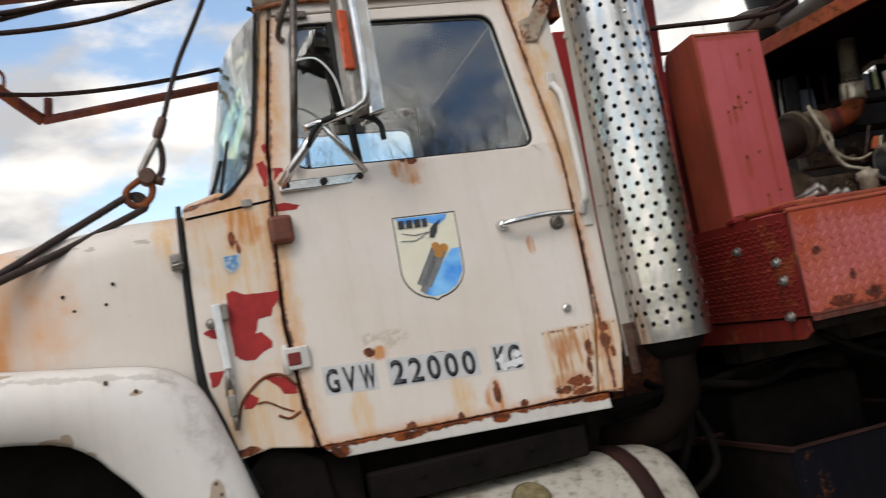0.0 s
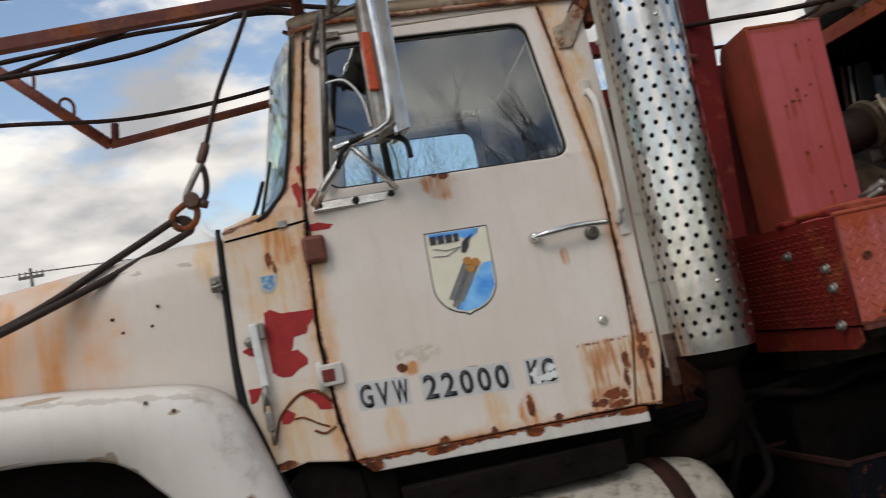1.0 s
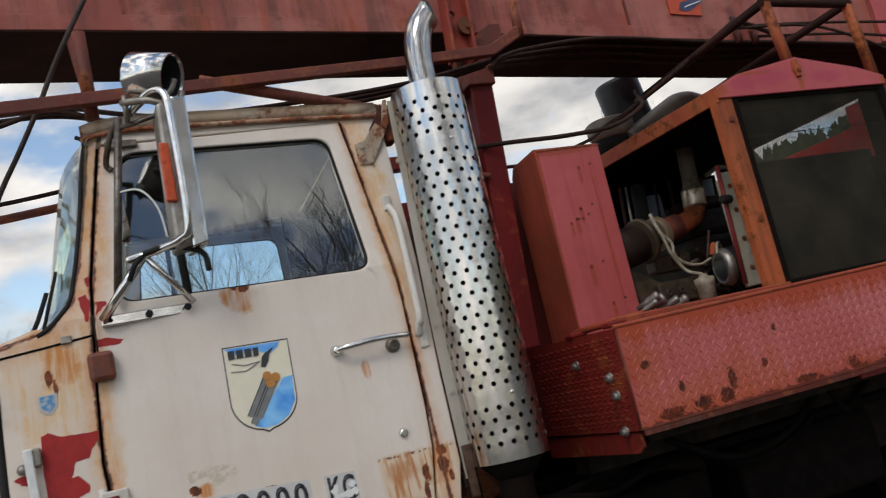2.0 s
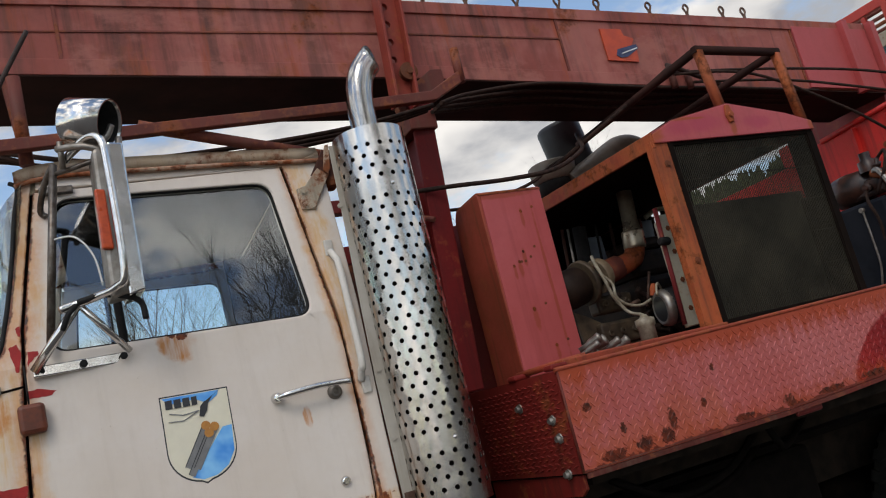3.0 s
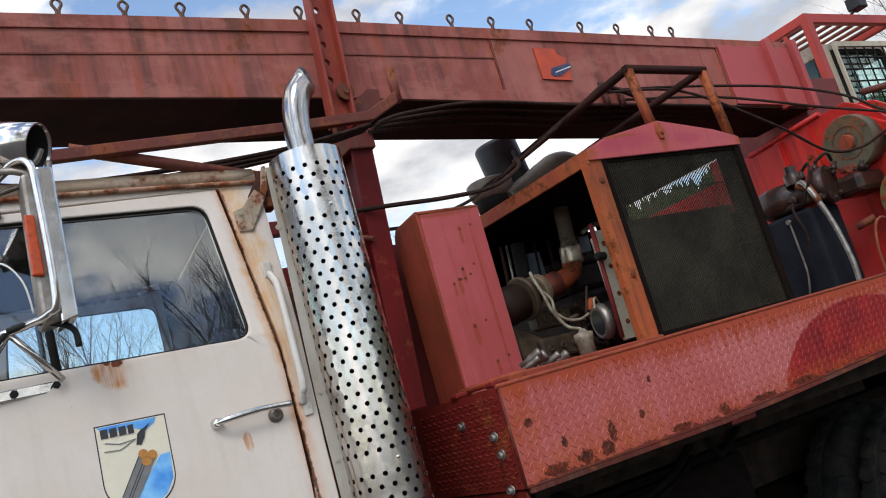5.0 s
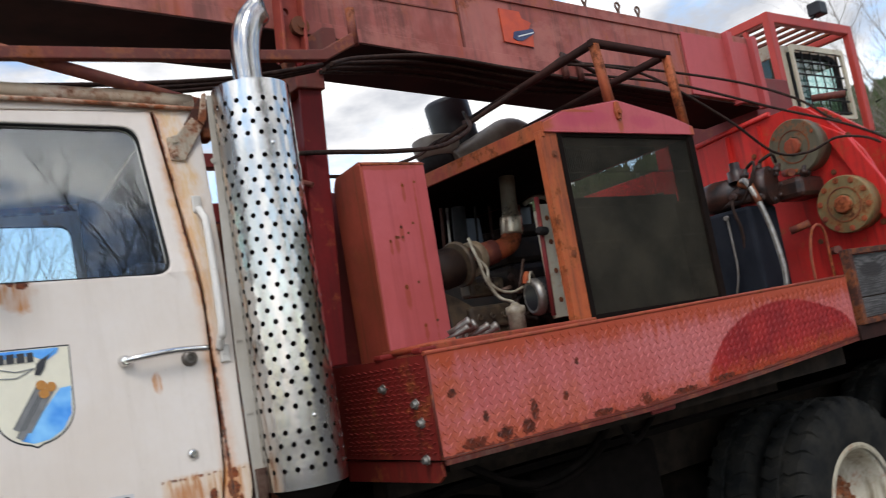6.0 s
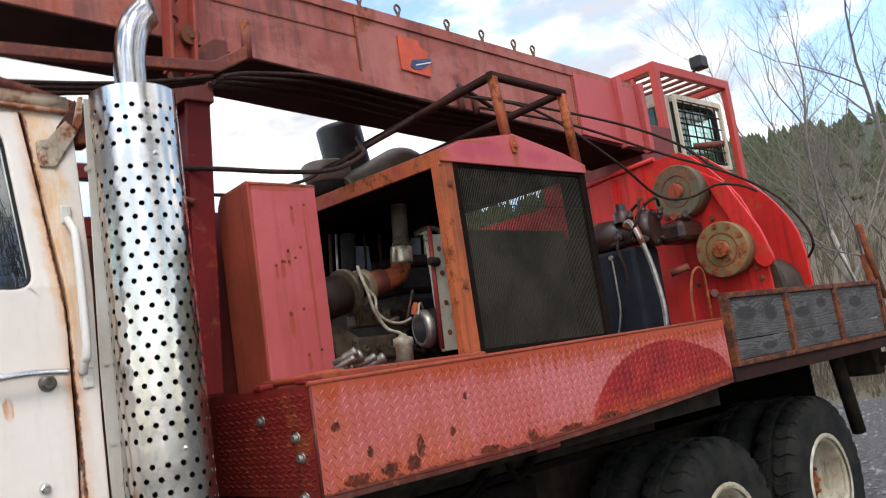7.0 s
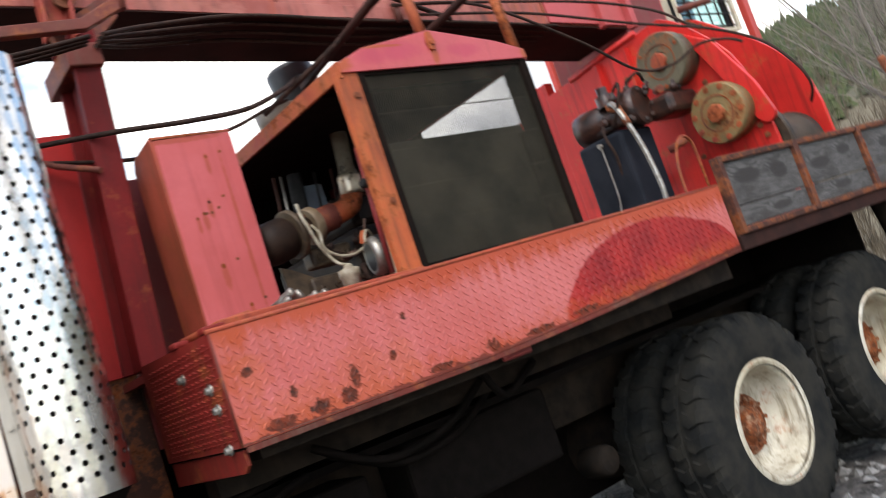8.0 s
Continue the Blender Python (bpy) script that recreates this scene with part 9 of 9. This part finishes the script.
    for _ in range(2600):
        az, d = rnd.uniform(8, 34), 17.5 + 7 * rnd.random()
        x, y, z = spot_on(az, d)
        a, h = rnd.uniform(0, 6.28), rnd.uniform(0.15, 0.5)
        lx, ly = math.cos(a) * 0.02, math.sin(a) * 0.02
        tip = (x + rnd.uniform(-0.15, 0.15), y + rnd.uniform(-0.15, 0.15), z + h)
        bm.faces.new([bm.verts.new(p) for p in ((x - lx, y - ly, z - 0.02), (x + lx, y + ly, z - 0.02), tip)])
    lone("dry_grass", bm, M_SHRUB, "bleached dry grass at the yard's edge", "grass", kind="stuff", base=(0, 0, 0))
    # loose stones
    bm = bmesh.new()
    for _ in range(2600):
        d = 4.2 + 14 * rnd.random() ** 1.4
        az = rnd.uniform(10, 42)
        x, y = d * math.cos(radians(az)), d * math.sin(radians(az))
        s = rnd.uniform(0.012, 0.045)
        c = Vector((x, y, s * 0.3))
        ring = [bm.verts.new(c + Vector((s * rnd.uniform(0.6, 1.2) * math.cos(q * 1.2566), s * rnd.uniform(0.6, 1.2) * math.sin(q * 1.2566), rnd.uniform(-0.3, 0.2) * s))) for q in range(5)]
        top = bm.verts.new(c + Vector((rnd.uniform(-0.3, 0.3) * s, rnd.uniform(-0.3, 0.3) * s, s * rnd.uniform(0.5, 0.9))))
        for q in range(5):
            bm.faces.new((ring[q], ring[(q + 1) % 5], top))
    lone("loose_stones", bm, M_STONE, "loose grey stones on the yard", "stones", kind="stuff", base=(0, 0, 0))
    # power pole far off
    px, py = -15.3, 61.0
    pole = thing("power_pole", (px, py, 0), "distant wooden power pole with cross arm", "power pole")
    bm = bmesh.new()
    tube(bm, [(px, py, 0), (px, py, 11.3)], 0.16, 8, True, 0.11)
    part("pole", bm, M_POLE, pole)
    bm = boxes(((px - 0.8, py - 0.06, 10.62), (px + 0.8, py + 0.06, 10.82)))
    for dx in (-0.72, -0.35, 0.35, 0.72):
        tube(bm, [(px + dx, py, 10.8), (px + dx, py, 11.1)], 0.06, 6)
    part("cross_arm", bm, M_POLE, pole)
    for dx in (-0.72, 0.35, 0.72):
        bm = bmesh.new()
        tube(bm, spline([(px + dx - 40, py - 6, 11.5), (px + dx - 20, py - 3, 10.6), (px + dx, py, 11.0), (px + dx + 25, py + 3, 10.4), (px + dx + 50, py + 6, 11.5)], 5), 0.02, 4)
        lone("power_line", bm, M_BLACK, "thin power line far off", "power line")


build_distance()
